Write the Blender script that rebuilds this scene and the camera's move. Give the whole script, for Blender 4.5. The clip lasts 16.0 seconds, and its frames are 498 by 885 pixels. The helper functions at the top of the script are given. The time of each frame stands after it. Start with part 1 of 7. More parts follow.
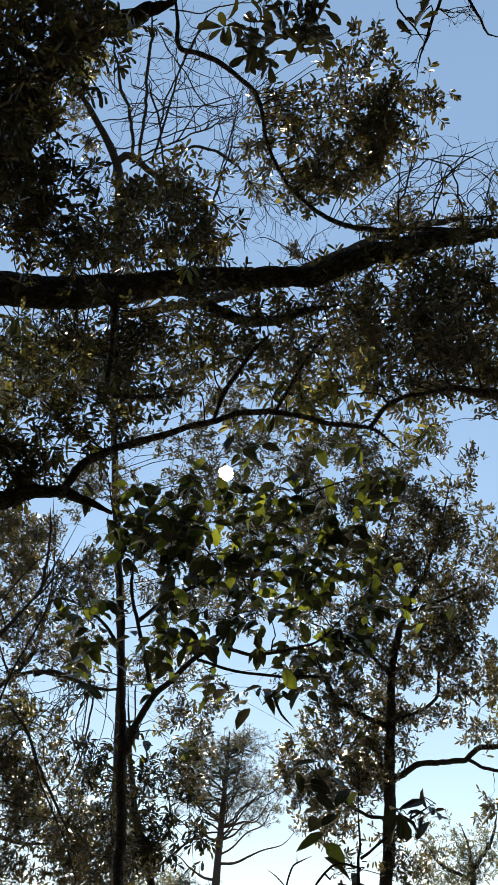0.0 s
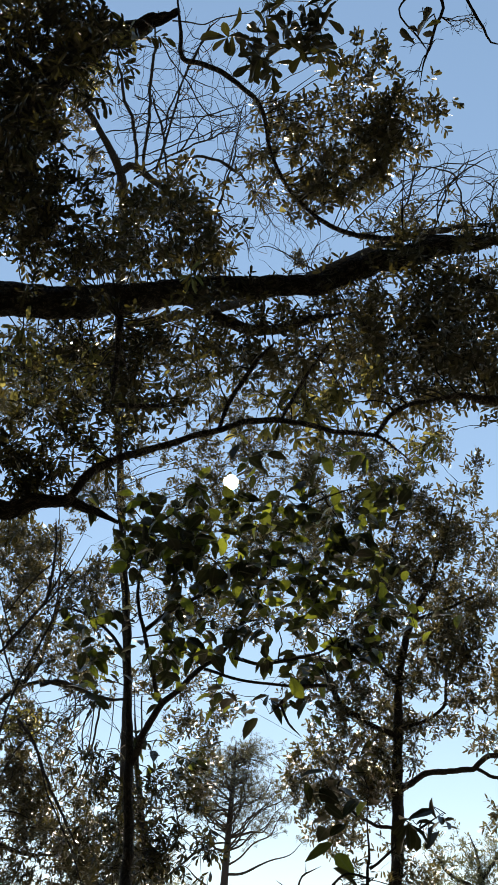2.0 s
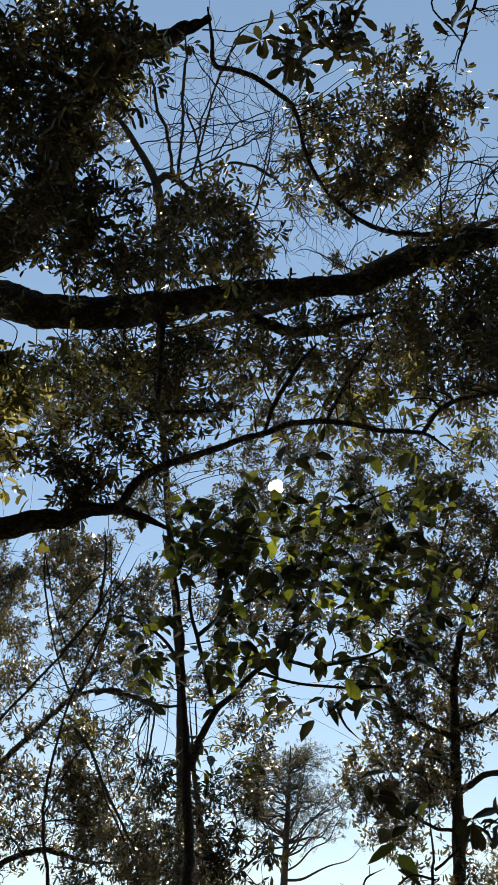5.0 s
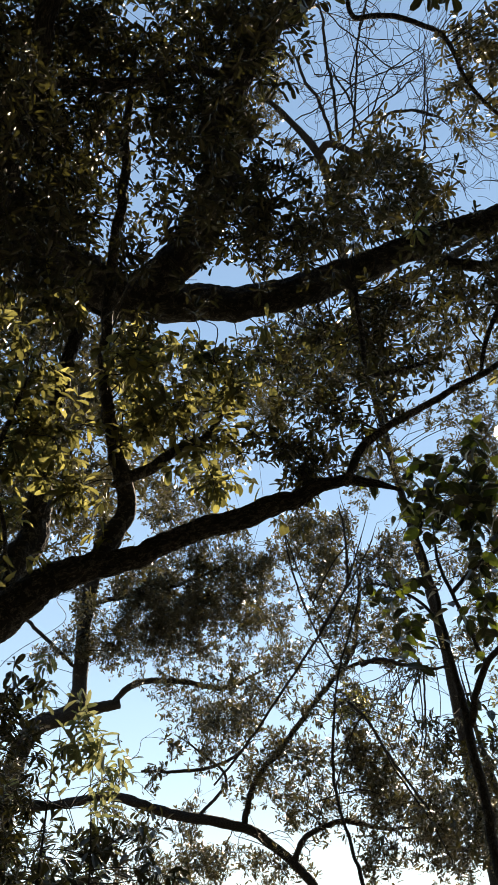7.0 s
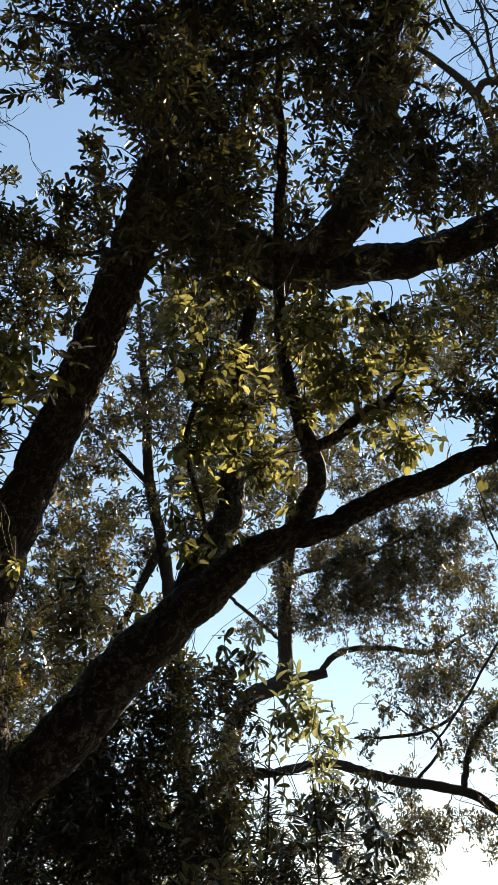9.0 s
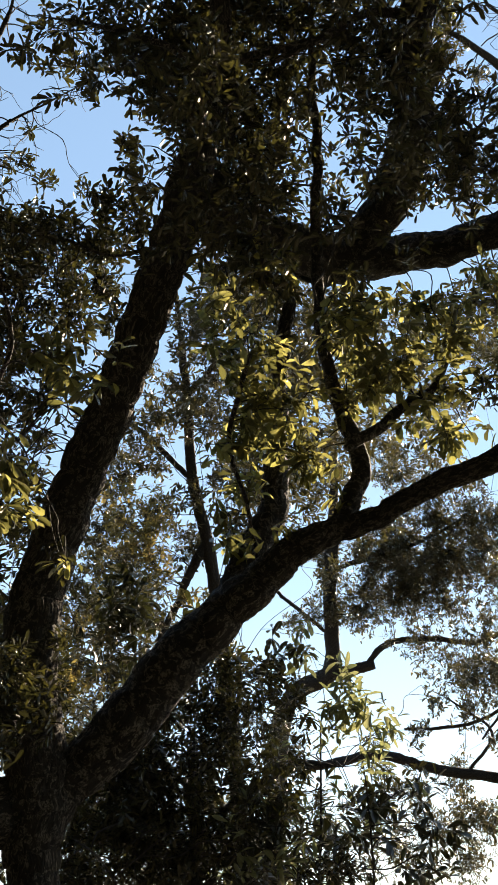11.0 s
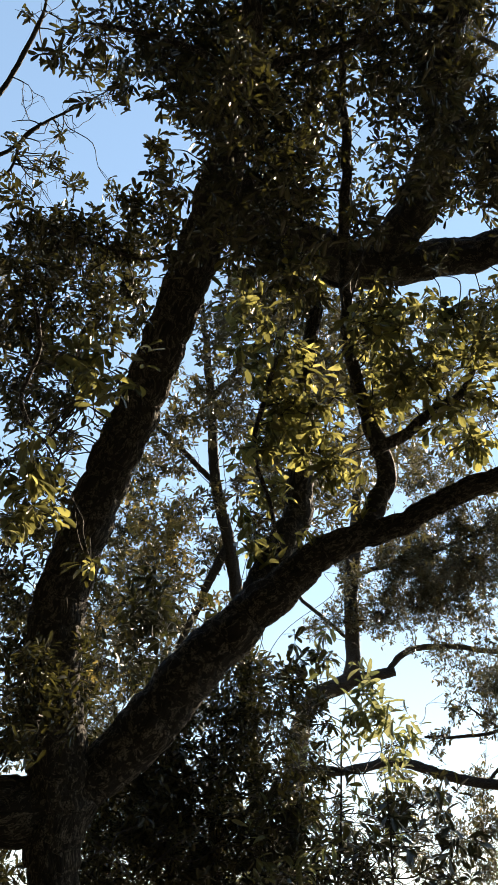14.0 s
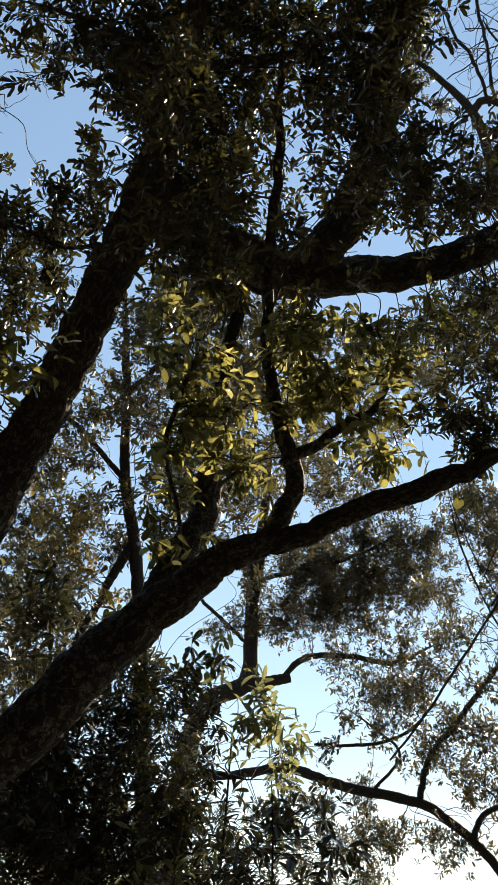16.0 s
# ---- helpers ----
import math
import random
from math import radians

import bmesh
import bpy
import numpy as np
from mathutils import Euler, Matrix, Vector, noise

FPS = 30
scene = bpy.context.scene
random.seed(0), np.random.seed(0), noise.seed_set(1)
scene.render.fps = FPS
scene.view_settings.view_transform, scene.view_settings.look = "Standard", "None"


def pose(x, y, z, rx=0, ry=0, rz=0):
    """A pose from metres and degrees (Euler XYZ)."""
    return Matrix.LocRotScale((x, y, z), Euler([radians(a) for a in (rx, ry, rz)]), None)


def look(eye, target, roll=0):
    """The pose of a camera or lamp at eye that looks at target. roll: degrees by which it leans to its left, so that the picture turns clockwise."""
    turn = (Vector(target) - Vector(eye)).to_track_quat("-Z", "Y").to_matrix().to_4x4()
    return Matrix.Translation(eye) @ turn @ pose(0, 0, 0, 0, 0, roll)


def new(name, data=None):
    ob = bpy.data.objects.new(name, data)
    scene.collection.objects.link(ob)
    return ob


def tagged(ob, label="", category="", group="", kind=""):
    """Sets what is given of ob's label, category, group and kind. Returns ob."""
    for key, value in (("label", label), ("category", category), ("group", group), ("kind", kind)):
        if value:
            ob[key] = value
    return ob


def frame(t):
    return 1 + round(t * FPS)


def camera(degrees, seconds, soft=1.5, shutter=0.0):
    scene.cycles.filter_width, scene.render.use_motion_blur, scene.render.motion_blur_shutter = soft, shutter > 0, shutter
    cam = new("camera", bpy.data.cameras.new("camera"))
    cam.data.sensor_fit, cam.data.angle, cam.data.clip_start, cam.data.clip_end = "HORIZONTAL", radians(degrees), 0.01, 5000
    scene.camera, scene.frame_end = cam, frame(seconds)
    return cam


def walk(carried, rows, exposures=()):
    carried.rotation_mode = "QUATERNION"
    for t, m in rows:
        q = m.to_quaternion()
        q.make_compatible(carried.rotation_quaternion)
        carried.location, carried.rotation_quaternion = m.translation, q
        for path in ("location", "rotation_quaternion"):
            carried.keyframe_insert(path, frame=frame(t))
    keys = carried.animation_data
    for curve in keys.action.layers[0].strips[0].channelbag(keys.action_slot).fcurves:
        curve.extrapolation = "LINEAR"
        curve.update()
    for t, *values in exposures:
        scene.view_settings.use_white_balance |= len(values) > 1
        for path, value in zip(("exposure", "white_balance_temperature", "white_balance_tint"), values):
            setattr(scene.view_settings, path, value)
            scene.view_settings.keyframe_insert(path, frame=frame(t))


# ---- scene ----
cam = camera(31.01, 16.0, soft=0.6)
PATH = [
    (0.0, pose(0.000, -0.000, 1.600, 124.00, -0.00, 0.00)),
    (0.5, pose(0.005, -0.003, 1.600, 124.13, -0.06, 0.06)),
    (1.0, pose(0.004, -0.009, 1.601, 124.32, -0.03, 0.17)),
    (1.5, pose(0.001, 0.002, 1.605, 124.54, 0.05, 0.26)),
    (2.0, pose(-0.004, 0.002, 1.601, 124.55, 0.11, 0.45)),
    (2.5, pose(-0.014, -0.014, 1.598, 124.76, 0.08, 0.99)),
    (3.0, pose(-0.022, -0.010, 1.597, 125.25, -0.02, 1.97)),
    (5.5, pose(-0.018, 0.024, 1.593, 124.53, 0.45, 5.46)),
    (6.0, pose(-0.026, 0.040, 1.595, 123.72, 1.41, 10.19)),
    (6.5, pose(-0.034, 0.044, 1.593, 123.36, 1.98, 17.40)),
    (7.0, pose(-0.035, 0.037, 1.586, 123.45, 1.97, 21.70)),
    (7.5, pose(-0.045, 0.048, 1.592, 123.05, 1.86, 25.10)),
    (8.0, pose(-0.054, 0.054, 1.595, 122.43, 1.73, 29.08)),
    (8.5, pose(-0.064, 0.069, 1.598, 121.72, 1.92, 33.07)),
    (9.0, pose(-0.075, 0.057, 1.589, 121.85, 0.55, 34.43)),
    (9.5, pose(-0.075, 0.053, 1.589, 121.71, 1.04, 35.73)),
    (12.0, pose(-0.079, 0.031, 1.582, 121.41, -0.27, 38.10)),
    (12.5, pose(-0.080, 0.031, 1.582, 121.46, -0.43, 38.31)),
    (13.0, pose(-0.080, 0.032, 1.581, 121.58, -0.56, 38.43)),
    (13.5, pose(-0.082, 0.029, 1.584, 121.63, -0.73, 38.52)),
    (14.0, pose(-0.087, 0.030, 1.588, 121.71, -0.91, 38.26)),
    (14.5, pose(-0.084, 0.029, 1.585, 121.78, -1.12, 37.77)),
    (15.0, pose(-0.081, 0.035, 1.592, 121.80, -1.26, 36.99)),
    (15.5, pose(-0.079, 0.036, 1.598, 121.81, -1.53, 34.90)),
    (16.0, pose(-0.082, 0.041, 1.602, 121.94, -1.62, 31.36)),
]
EXPOSURES = [(0.0, 1.28, 8400, 14), (2.0, 1.28, 8400, 14), (2.7, 1.14, 8400, 14), (3.4, 1.12, 8400, 14), (5.5, 1.18, 8450, 14), (6.5, 1.32, 8550, 14), (8.0, 1.54, 8750, 14), (9.5, 1.68, 8750, 14), (12.0, 1.85, 8750, 14), (14.5, 1.83, 8750, 14), (16.0, 1.52, 8750, 14)]
walk(cam, PATH, EXPOSURES)

# ---- light: a low clear sun ahead of the eye, and the sky ----
SUN_AZ, SUN_EL = radians(-1.8), radians(33.6)   # azimuth from north (+y) to east
world = bpy.data.worlds.new("sky")
world.use_nodes = True
scene.world = world
sky = world.node_tree.nodes.new("ShaderNodeTexSky")
sky.sky_type, sky.sun_disc = "NISHITA", False
sky.sun_elevation, sky.sun_rotation = SUN_EL, SUN_AZ
sky.air_density, sky.dust_density, sky.ozone_density = 1.0, 0.0, 2.3
background = world.node_tree.nodes["Background"]
background.inputs["Strength"].default_value = 0.10
# a gamma evens out the step from the zenith to the skyline
scale_down, sky_gamma, scale_up = (world.node_tree.nodes.new(k) for k in ("ShaderNodeVectorMath", "ShaderNodeGamma", "ShaderNodeVectorMath"))
scale_down.operation = scale_up.operation = "SCALE"
scale_down.inputs["Scale"].default_value, sky_gamma.inputs["Gamma"].default_value, scale_up.inputs["Scale"].default_value = 0.25, 0.60, 3.75
world.node_tree.links.new(sky.outputs["Color"], scale_down.inputs[0])
world.node_tree.links.new(scale_down.outputs[0], sky_gamma.inputs["Color"])
clear_blue = world.node_tree.nodes.new("ShaderNodeHueSaturation")
clear_blue.inputs["Hue"].default_value, clear_blue.inputs["Saturation"].default_value = 0.503, 1.42
world.node_tree.links.new(sky_gamma.outputs[0], clear_blue.inputs["Color"])
world.node_tree.links.new(clear_blue.outputs[0], scale_up.inputs[0])
world.node_tree.links.new(scale_up.outputs[0], background.inputs["Color"])

sun = new("sun", bpy.data.lights.new("sun", "SUN"))
sun.data.energy, sun.data.angle, sun.data.color = 5.0, radians(0.53), (1.0, 0.93, 0.82)
to_sun = Vector((math.sin(SUN_AZ) * math.cos(SUN_EL), math.cos(SUN_AZ) * math.cos(SUN_EL), math.sin(SUN_EL)))
sun.matrix_world = look(to_sun * 60, (0, 0, 0))


# ---- materials ----
def material(name):
    m = bpy.data.materials.new(name)
    m.use_nodes = True
    nodes, links = m.node_tree.nodes, m.node_tree.links
    return m, nodes, links, nodes["Principled BSDF"]


def ramp(nodes, links, source, stops):
    r = nodes.new("ShaderNodeValToRGB")
    while len(r.color_ramp.elements) < len(stops):
        r.color_ramp.elements.new(0.5)
    for e, (at, colour) in zip(r.color_ramp.elements, stops):
        e.position, e.color = at, (*colour, 1)
    links.new(source, r.inputs[0])
    return r.outputs[0]


def grain(nodes, links, scale, detail=6.0, stretch=(1, 1, 1)):
    coord = nodes.new("ShaderNodeTexCoord")
    place = nodes.new("ShaderNodeMapping")
    place.inputs["Scale"].default_value = stretch
    links.new(coord.outputs["Object"], place.inputs["Vector"])
    n = nodes.new("ShaderNodeTexNoise")
    n.inputs["Scale"].default_value, n.inputs["Detail"].default_value, n.inputs["Roughness"].default_value = scale, detail, 0.62
    links.new(place.outputs[0], n.inputs["Vector"])
    return n.outputs["Fac"]


def mixed(nodes, links, fac, a, b, mode="MIX"):
    m = nodes.new("ShaderNodeMix")
    m.data_type, m.blend_type = "RGBA", mode
    for socket, value in ((m.inputs[0], fac), (m.inputs[6], a), (m.inputs[7], b)):
        if isinstance(value, (int, float)):
            socket.default_value = value
        elif isinstance(value, tuple):
            socket.default_value = (*value, 1)
        else:
            links.new(value, socket)
    return m.outputs[2]


def bark_material(name, dark, light, lichen, scale):
    """Fissured bark: ridges that run along the limb, broken across, with pale lichen."""
    m, nodes, links, bsdf = material(name)
    where = nodes.new("ShaderNodeAttribute")
    where.attribute_name = "grain"

    def layer(size, stretch, detail=6.0):
        place = nodes.new("ShaderNodeMapping")
        place.inputs["Scale"].default_value = (1, 1, stretch)
        links.new(where.outputs["Vector"], place.inputs["Vector"])
        n = nodes.new("ShaderNodeTexNoise")
        n.inputs["Scale"].default_value, n.inputs["Detail"].default_value = size * scale, detail
        n.inputs["Roughness"].default_value, n.inputs["Distortion"].default_value = 0.65, 0.8
        links.new(place.outputs[0], n.inputs["Vector"])
        return n.outputs["Fac"]

    ridges, cross, fine, patch = layer(30, 0.28, 7), layer(38, 1.6, 4), layer(120, 1.0, 3), layer(28, 0.8, 6)
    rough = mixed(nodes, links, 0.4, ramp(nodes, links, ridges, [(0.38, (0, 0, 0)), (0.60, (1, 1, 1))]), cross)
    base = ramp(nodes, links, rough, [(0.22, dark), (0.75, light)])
    spots = mixed(nodes, links, 1.0, ramp(nodes, links, patch, [(0.50, (0, 0, 0)), (0.55, (1, 1, 1))]), ramp(nodes, links, fine, [(0.42, (0, 0, 0)), (0.58, (1, 1, 1))]), "MULTIPLY")
    base = mixed(nodes, links, spots, base, lichen)
    links.new(base, bsdf.inputs["Base Color"])
    bsdf.inputs["Roughness"].default_value = 0.88
    bump = nodes.new("ShaderNodeBump")
    bump.inputs["Strength"].default_value, bump.inputs["Distance"].default_value = 1.0, 0.06 / scale
    links.new(mixed(nodes, links, 0.2, rough, fine), bump.inputs["Height"])
    links.new(bump.outputs[0], bsdf.inputs["Normal"])
    return m


def leaf_material(name, greens, glow, gloss, through_light):
    """Leathery leaf: varied greens, a paler midrib, gloss above and light coming through."""
    m, nodes, links, bsdf = material(name)
    island, info = nodes.new("ShaderNodeNewGeometry"), nodes.new("ShaderNodeObjectInfo")
    add = nodes.new("ShaderNodeMath")
    add.operation = "ADD"
    links.new(island.outputs["Random Per Island"], add.inputs[0])
    links.new(info.outputs["Random"], add.inputs[1])
    wrap = nodes.new("ShaderNodeMath")
    wrap.operation = "FRACT"
    links.new(add.outputs[0], wrap.inputs[0])
    steps = len(greens)
    base = ramp(nodes, links, wrap.outputs[0], [(i / (steps - 1), g) for i, g in enumerate(greens)])
    shine = ramp(nodes, links, wrap.outputs[0], [(i / (steps - 1), g) for i, g in enumerate(glow)])
    uv = nodes.new("ShaderNodeUVMap")
    split = nodes.new("ShaderNodeSeparateXYZ")
    links.new(uv.outputs[0], split.inputs[0])
    off = nodes.new("ShaderNodeMath")
    off.operation = "SUBTRACT"
    off.inputs[1].default_value = 0.5
    links.new(split.outputs[0], off.inputs[0])
    size = nodes.new("ShaderNodeMath")
    size.operation = "ABSOLUTE"
    links.new(off.outputs[0], size.inputs[0])
    rib = ramp(nodes, links, size.outputs[0], [(0.03, (1, 1, 1)), (0.09, (0, 0, 0))])
    base = mixed(nodes, links, rib, base, tuple(min(1.0, c * 1.8 + 0.02) for c in greens[0]))
    blotch = ramp(nodes, links, grain(nodes, links, 60, 3), [(0.35, (0.6, 0.6, 0.55)), (0.65, (1, 1, 1))])
    base = mixed(nodes, links, 0.6, base, blotch, "MULTIPLY")
    shine = mixed(nodes, links, 0.6, shine, blotch, "MULTIPLY")
    links.new(base, bsdf.inputs["Base Color"])
    bsdf.inputs["Roughness"].default_value = gloss
    clear = nodes.new("ShaderNodeBsdfTranslucent")
    links.new(shine, clear.inputs["Color"])
    both = nodes.new("ShaderNodeMixShader")
    both.inputs[0].default_value = through_light
    links.new(bsdf.outputs[0], both.inputs[1])
    links.new(clear.outputs[0], both.inputs[2])
    links.new(both.outputs[0], nodes["Material Output"].inputs["Surface"])
    return m


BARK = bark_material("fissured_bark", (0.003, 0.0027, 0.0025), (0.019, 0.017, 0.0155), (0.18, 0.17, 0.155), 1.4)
BARK_FINE = bark_material("smooth_bark", (0.010, 0.009, 0.008), (0.032, 0.029, 0.027), (0.07, 0.07, 0.065), 2.2)
BARK_PINE = bark_material("pine_bark", (0.03, 0.022, 0.018), (0.07, 0.055, 0.045), (0.10, 0.085, 0.075), 0.5)
LEAF = {
    # green leaf made pale: backlight from the sun is put into its colour
    "pale": leaf_material("pale_sunlit_leaf", [(0.07, 0.09, 0.05), (0.09, 0.11, 0.06)], [(0.36, 0.42, 0.18), (0.54, 0.56, 0.28)], 0.2, 0.28),
    # leathery leaf with sunlight put into its yellow-green, dark stops for shaded leaves
    "gold": leaf_material("yellow_sunlit_leaf", [(0.04, 0.042, 0.022), (0.05, 0.05, 0.024), (0.09, 0.085, 0.03), (0.05, 0.05, 0.024), (0.12, 0.11, 0.04), (0.045, 0.046, 0.023)],
                          [(0.08, 0.085, 0.03), (0.16, 0.16, 0.055), (0.50, 0.485, 0.15), (0.16, 0.16, 0.055), (0.68, 0.65, 0.23), (0.08, 0.085, 0.03)], 0.26, 0.42),
    "small": leaf_material("young_leathery_leaf", [(0.030, 0.037, 0.026), (0.044, 0.05, 0.034), (0.056, 0.06, 0.038)],
                           [(0.18, 0.17, 0.06), (0.36, 0.31, 0.09), (0.26, 0.23, 0.07)], 0.42, 0.08),
    "bay": leaf_material("leathery_leaf", [(0.032, 0.036, 0.026), (0.046, 0.048, 0.032), (0.060, 0.060, 0.038), (0.036, 0.040, 0.028)],
                         [(0.12, 0.135, 0.05), (0.22, 0.22, 0.07), (0.46, 0.44, 0.11), (0.12, 0.135, 0.05)], 0.25, 0.06),
    "dark": leaf_material("dark_glossy_leaf", [(0.024, 0.030, 0.022), (0.034, 0.040, 0.027), (0.045, 0.050, 0.032)],
                          [(0.10, 0.12, 0.04), (0.16, 0.17, 0.05), (0.34, 0.36, 0.09)], 0.30, 0.06),
    # one bright stop among dark ones: sun and shade on leaves put into colour
    "broad": leaf_material("broad_leaf", [(0.018, 0.026, 0.016), (0.024, 0.034, 0.018), (0.022, 0.030, 0.018), (0.055, 0.080, 0.025), (0.026, 0.036, 0.020), (0.018, 0.026, 0.016)],
                           [(0.02, 0.03, 0.012), (0.04, 0.055, 0.02), (0.03, 0.04, 0.015), (0.50, 0.64, 0.08), (0.05, 0.065, 0.02), (0.02, 0.03, 0.012)], 0.36, 0.24),
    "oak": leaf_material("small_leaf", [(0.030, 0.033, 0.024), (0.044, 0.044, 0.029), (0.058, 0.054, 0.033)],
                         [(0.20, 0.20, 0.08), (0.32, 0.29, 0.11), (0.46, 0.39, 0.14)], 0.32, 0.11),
    # small_leaf again, warmer and clearer: sunlight put into the colour
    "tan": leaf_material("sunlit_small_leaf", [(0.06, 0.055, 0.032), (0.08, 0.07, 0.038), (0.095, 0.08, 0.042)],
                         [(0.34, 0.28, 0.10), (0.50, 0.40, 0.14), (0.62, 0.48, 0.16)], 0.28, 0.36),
    "far": leaf_material("distant_leaf", [(0.05, 0.062, 0.045), (0.07, 0.08, 0.055)], [(0.24, 0.28, 0.14), (0.28, 0.30, 0.15)], 0.5, 0.25),
    "pine": leaf_material("pine_needle", [(0.05, 0.056, 0.042), (0.065, 0.066, 0.05)], [(0.2, 0.22, 0.11), (0.25, 0.25, 0.13)], 0.5, 0.2),
}
TREES = "trees of the grove"


# ---- mesh building ----
def mesh_from(name, verts, faces, uvs=None, smooth=True, along=None):
    """verts (n, 3); faces: list of integer arrays (m, 3) or (m, 4)."""
    me = bpy.data.meshes.new(name)
    flat = np.concatenate([f.ravel() for f in faces]).astype(np.int32)
    sizes = np.concatenate([np.full(len(f), f.shape[1], np.int32) for f in faces])
    starts = np.concatenate([[0], np.cumsum(sizes)[:-1]]).astype(np.int32)
    me.vertices.add(len(verts))
    me.vertices.foreach_set("co", np.ascontiguousarray(verts, np.float32).ravel())
    me.loops.add(len(flat))
    me.loops.foreach_set("vertex_index", flat)
    me.polygons.add(len(sizes))
    me.polygons.foreach_set("loop_start", starts)
    me.polygons.foreach_set("use_smooth", np.full(len(sizes), smooth))
    if uvs is not None:
        layer = me.uv_layers.new(name="UVMap")
        layer.data.foreach_set("uv", np.ascontiguousarray(uvs[flat], np.float32).ravel())
    if along is not None:
        layer = me.attributes.new("grain", "FLOAT_VECTOR", "POINT")
        layer.data.foreach_set("vector", np.ascontiguousarray(along, np.float32).ravel())
    me.update(calc_edges=True)
    me.validate()
    return me


def part(name, me, mat, parent, label="", kind=""):
    ob = new(name, me)
    if not me.materials:
        me.materials.append(mat)
    ob.parent = parent
    ob.matrix_parent_inverse = parent.matrix_world.inverted()
    return tagged(ob, label, "", "", kind)


def spline(points, step):
    """Catmull-Rom through rows of x, y, z, radius, in even steps."""
    p = np.asarray(points, float)
    p = np.vstack([2 * p[0] - p[1], p, 2 * p[-1] - p[-2]])
    out = []
    for i in range(1, len(p) - 2):
        n = max(2, int(np.linalg.norm(p[i + 1, :3] - p[i, :3]) / step))
        for u in np.arange(n) / n:
            out.append(0.5 * (2 * p[i] + (p[i + 1] - p[i - 1]) * u + (2 * p[i - 1] - 5 * p[i] + 4 * p[i + 1] - p[i + 2]) * u * u
                              + (3 * p[i] - p[i - 1] - 3 * p[i + 1] + p[i + 2]) * u ** 3))
    out.append(p[-2])
    out = np.array(out)
    out[:, 3] = np.maximum(out[:, 3], 0.0015)
    return out


def tube(line, sides, rough=0.0, seed=0.0):
    """Vertices and quads of a tapering, closed-ended stem along rows of x, y, z, radius."""
    c, r = line[:, :3], line[:, 3]
    d = np.gradient(c, axis=0)
    d /= np.linalg.norm(d, axis=1)[:, None] + 1e-9
    a = np.cross(d[0], (0.3, 0.9, 0.2))
    a /= np.linalg.norm(a)
    rings = []
    turn = np.arange(sides) * 2 * math.pi / sides
    for i in range(len(c)):
        a = a - d[i] * (a @ d[i])
        a /= np.linalg.norm(a)
        b = np.cross(d[i], a)
        wave = np.ones(sides)
        if rough:
            for k, w in enumerate(turn):
                q = c[i] + (a * math.cos(w) + b * math.sin(w)) * r[i]
                wave[k] += rough * (noise.noise(Vector(q) * (0.45 / r[i]) + Vector((seed, 0, 0))) + 0.45 * noise.noise(Vector(q) * (2.2 / r[i])))
        rings.append(c[i] + (np.cos(turn)[:, None] * a + np.sin(turn)[:, None] * b) * (r[i] * wave)[:, None])
    v = np.vstack(rings + [c[:1], c[-1:]])
    i, j = np.meshgrid(np.arange(len(c) - 1), np.arange(sides), indexing="ij")
    k = (j + 1) % sides
    quads = np.stack([i * sides + j, i * sides + k, (i + 1) * sides + k, (i + 1) * sides + j], -1).reshape(-1, 4)
    n, s = len(c) * sides, np.arange(sides)
    t = (s + 1) % sides
    low = np.stack([np.full(sides, n), t, s], 1)
    top = np.stack([np.full(sides, n + 1), (len(c) - 1) * sides + s, (len(c) - 1) * sides + t], 1)
    return v, quads, np.vstack([low, top])


def furrowed(v, line, sides):
    """Pushes plates of bark out along the limb and leaves furrows between them."""
    g = limb_grain(line, sides)
    centre = np.vstack([np.repeat(line[:, :3], sides, 0), line[:1, :3], line[-1:, :3]])
    out = unit(v - centre)
    rise = np.array([0.5 * noise.noise(Vector((a * 48, b * 48, c * 12))) + 0.5 * noise.noise(Vector((a * 85, b * 85, c * 45))) for a, b, c in g])
    return v + out * (np.clip(rise * 2.6, -1, 0.5) * 0.008)[:, None]


def limb_grain(line, sides):
    """For the bark's fibre: a place round the limb and along it, in metres, for each vertex of tube()."""
    run = np.concatenate([[0], np.cumsum(np.linalg.norm(np.diff(line[:, :3], axis=0), axis=1))])
    turn = np.arange(sides) * 2 * math.pi / sides
    wide = line[:, 3].mean()
    g = np.stack([np.outer(np.full(len(line), wide), np.cos(turn)), np.outer(np.full(len(line), wide), np.sin(turn)), np.repeat(run[:, None], sides, 1)], -1)
    return np.vstack([g.reshape(-1, 3), [(0, 0, 0)], [(0, 0, run[-1])]])


class Heap:
    """Pieces gathered into one mesh."""

    def __init__(self):
        self.v, self.q, self.t, self.uv, self.n = [], [], [], [], 0

    def add(self, v, quads=None, tris=None, uv=None):
        self.v.append(v)
        if quads is not None and len(quads):
            self.q.append(quads + self.n)
        if tris is not None and len(tris):
            self.t.append(tris + self.n)
        if uv is not None:
            self.uv.append(uv)
        self.n += len(v)

    def mesh(self, name):
        faces = ([np.vstack(self.q)] if self.q else []) + ([np.vstack(self.t)] if self.t else [])
        return mesh_from(name, np.vstack(self.v), faces, np.vstack(self.uv) if self.uv else None)


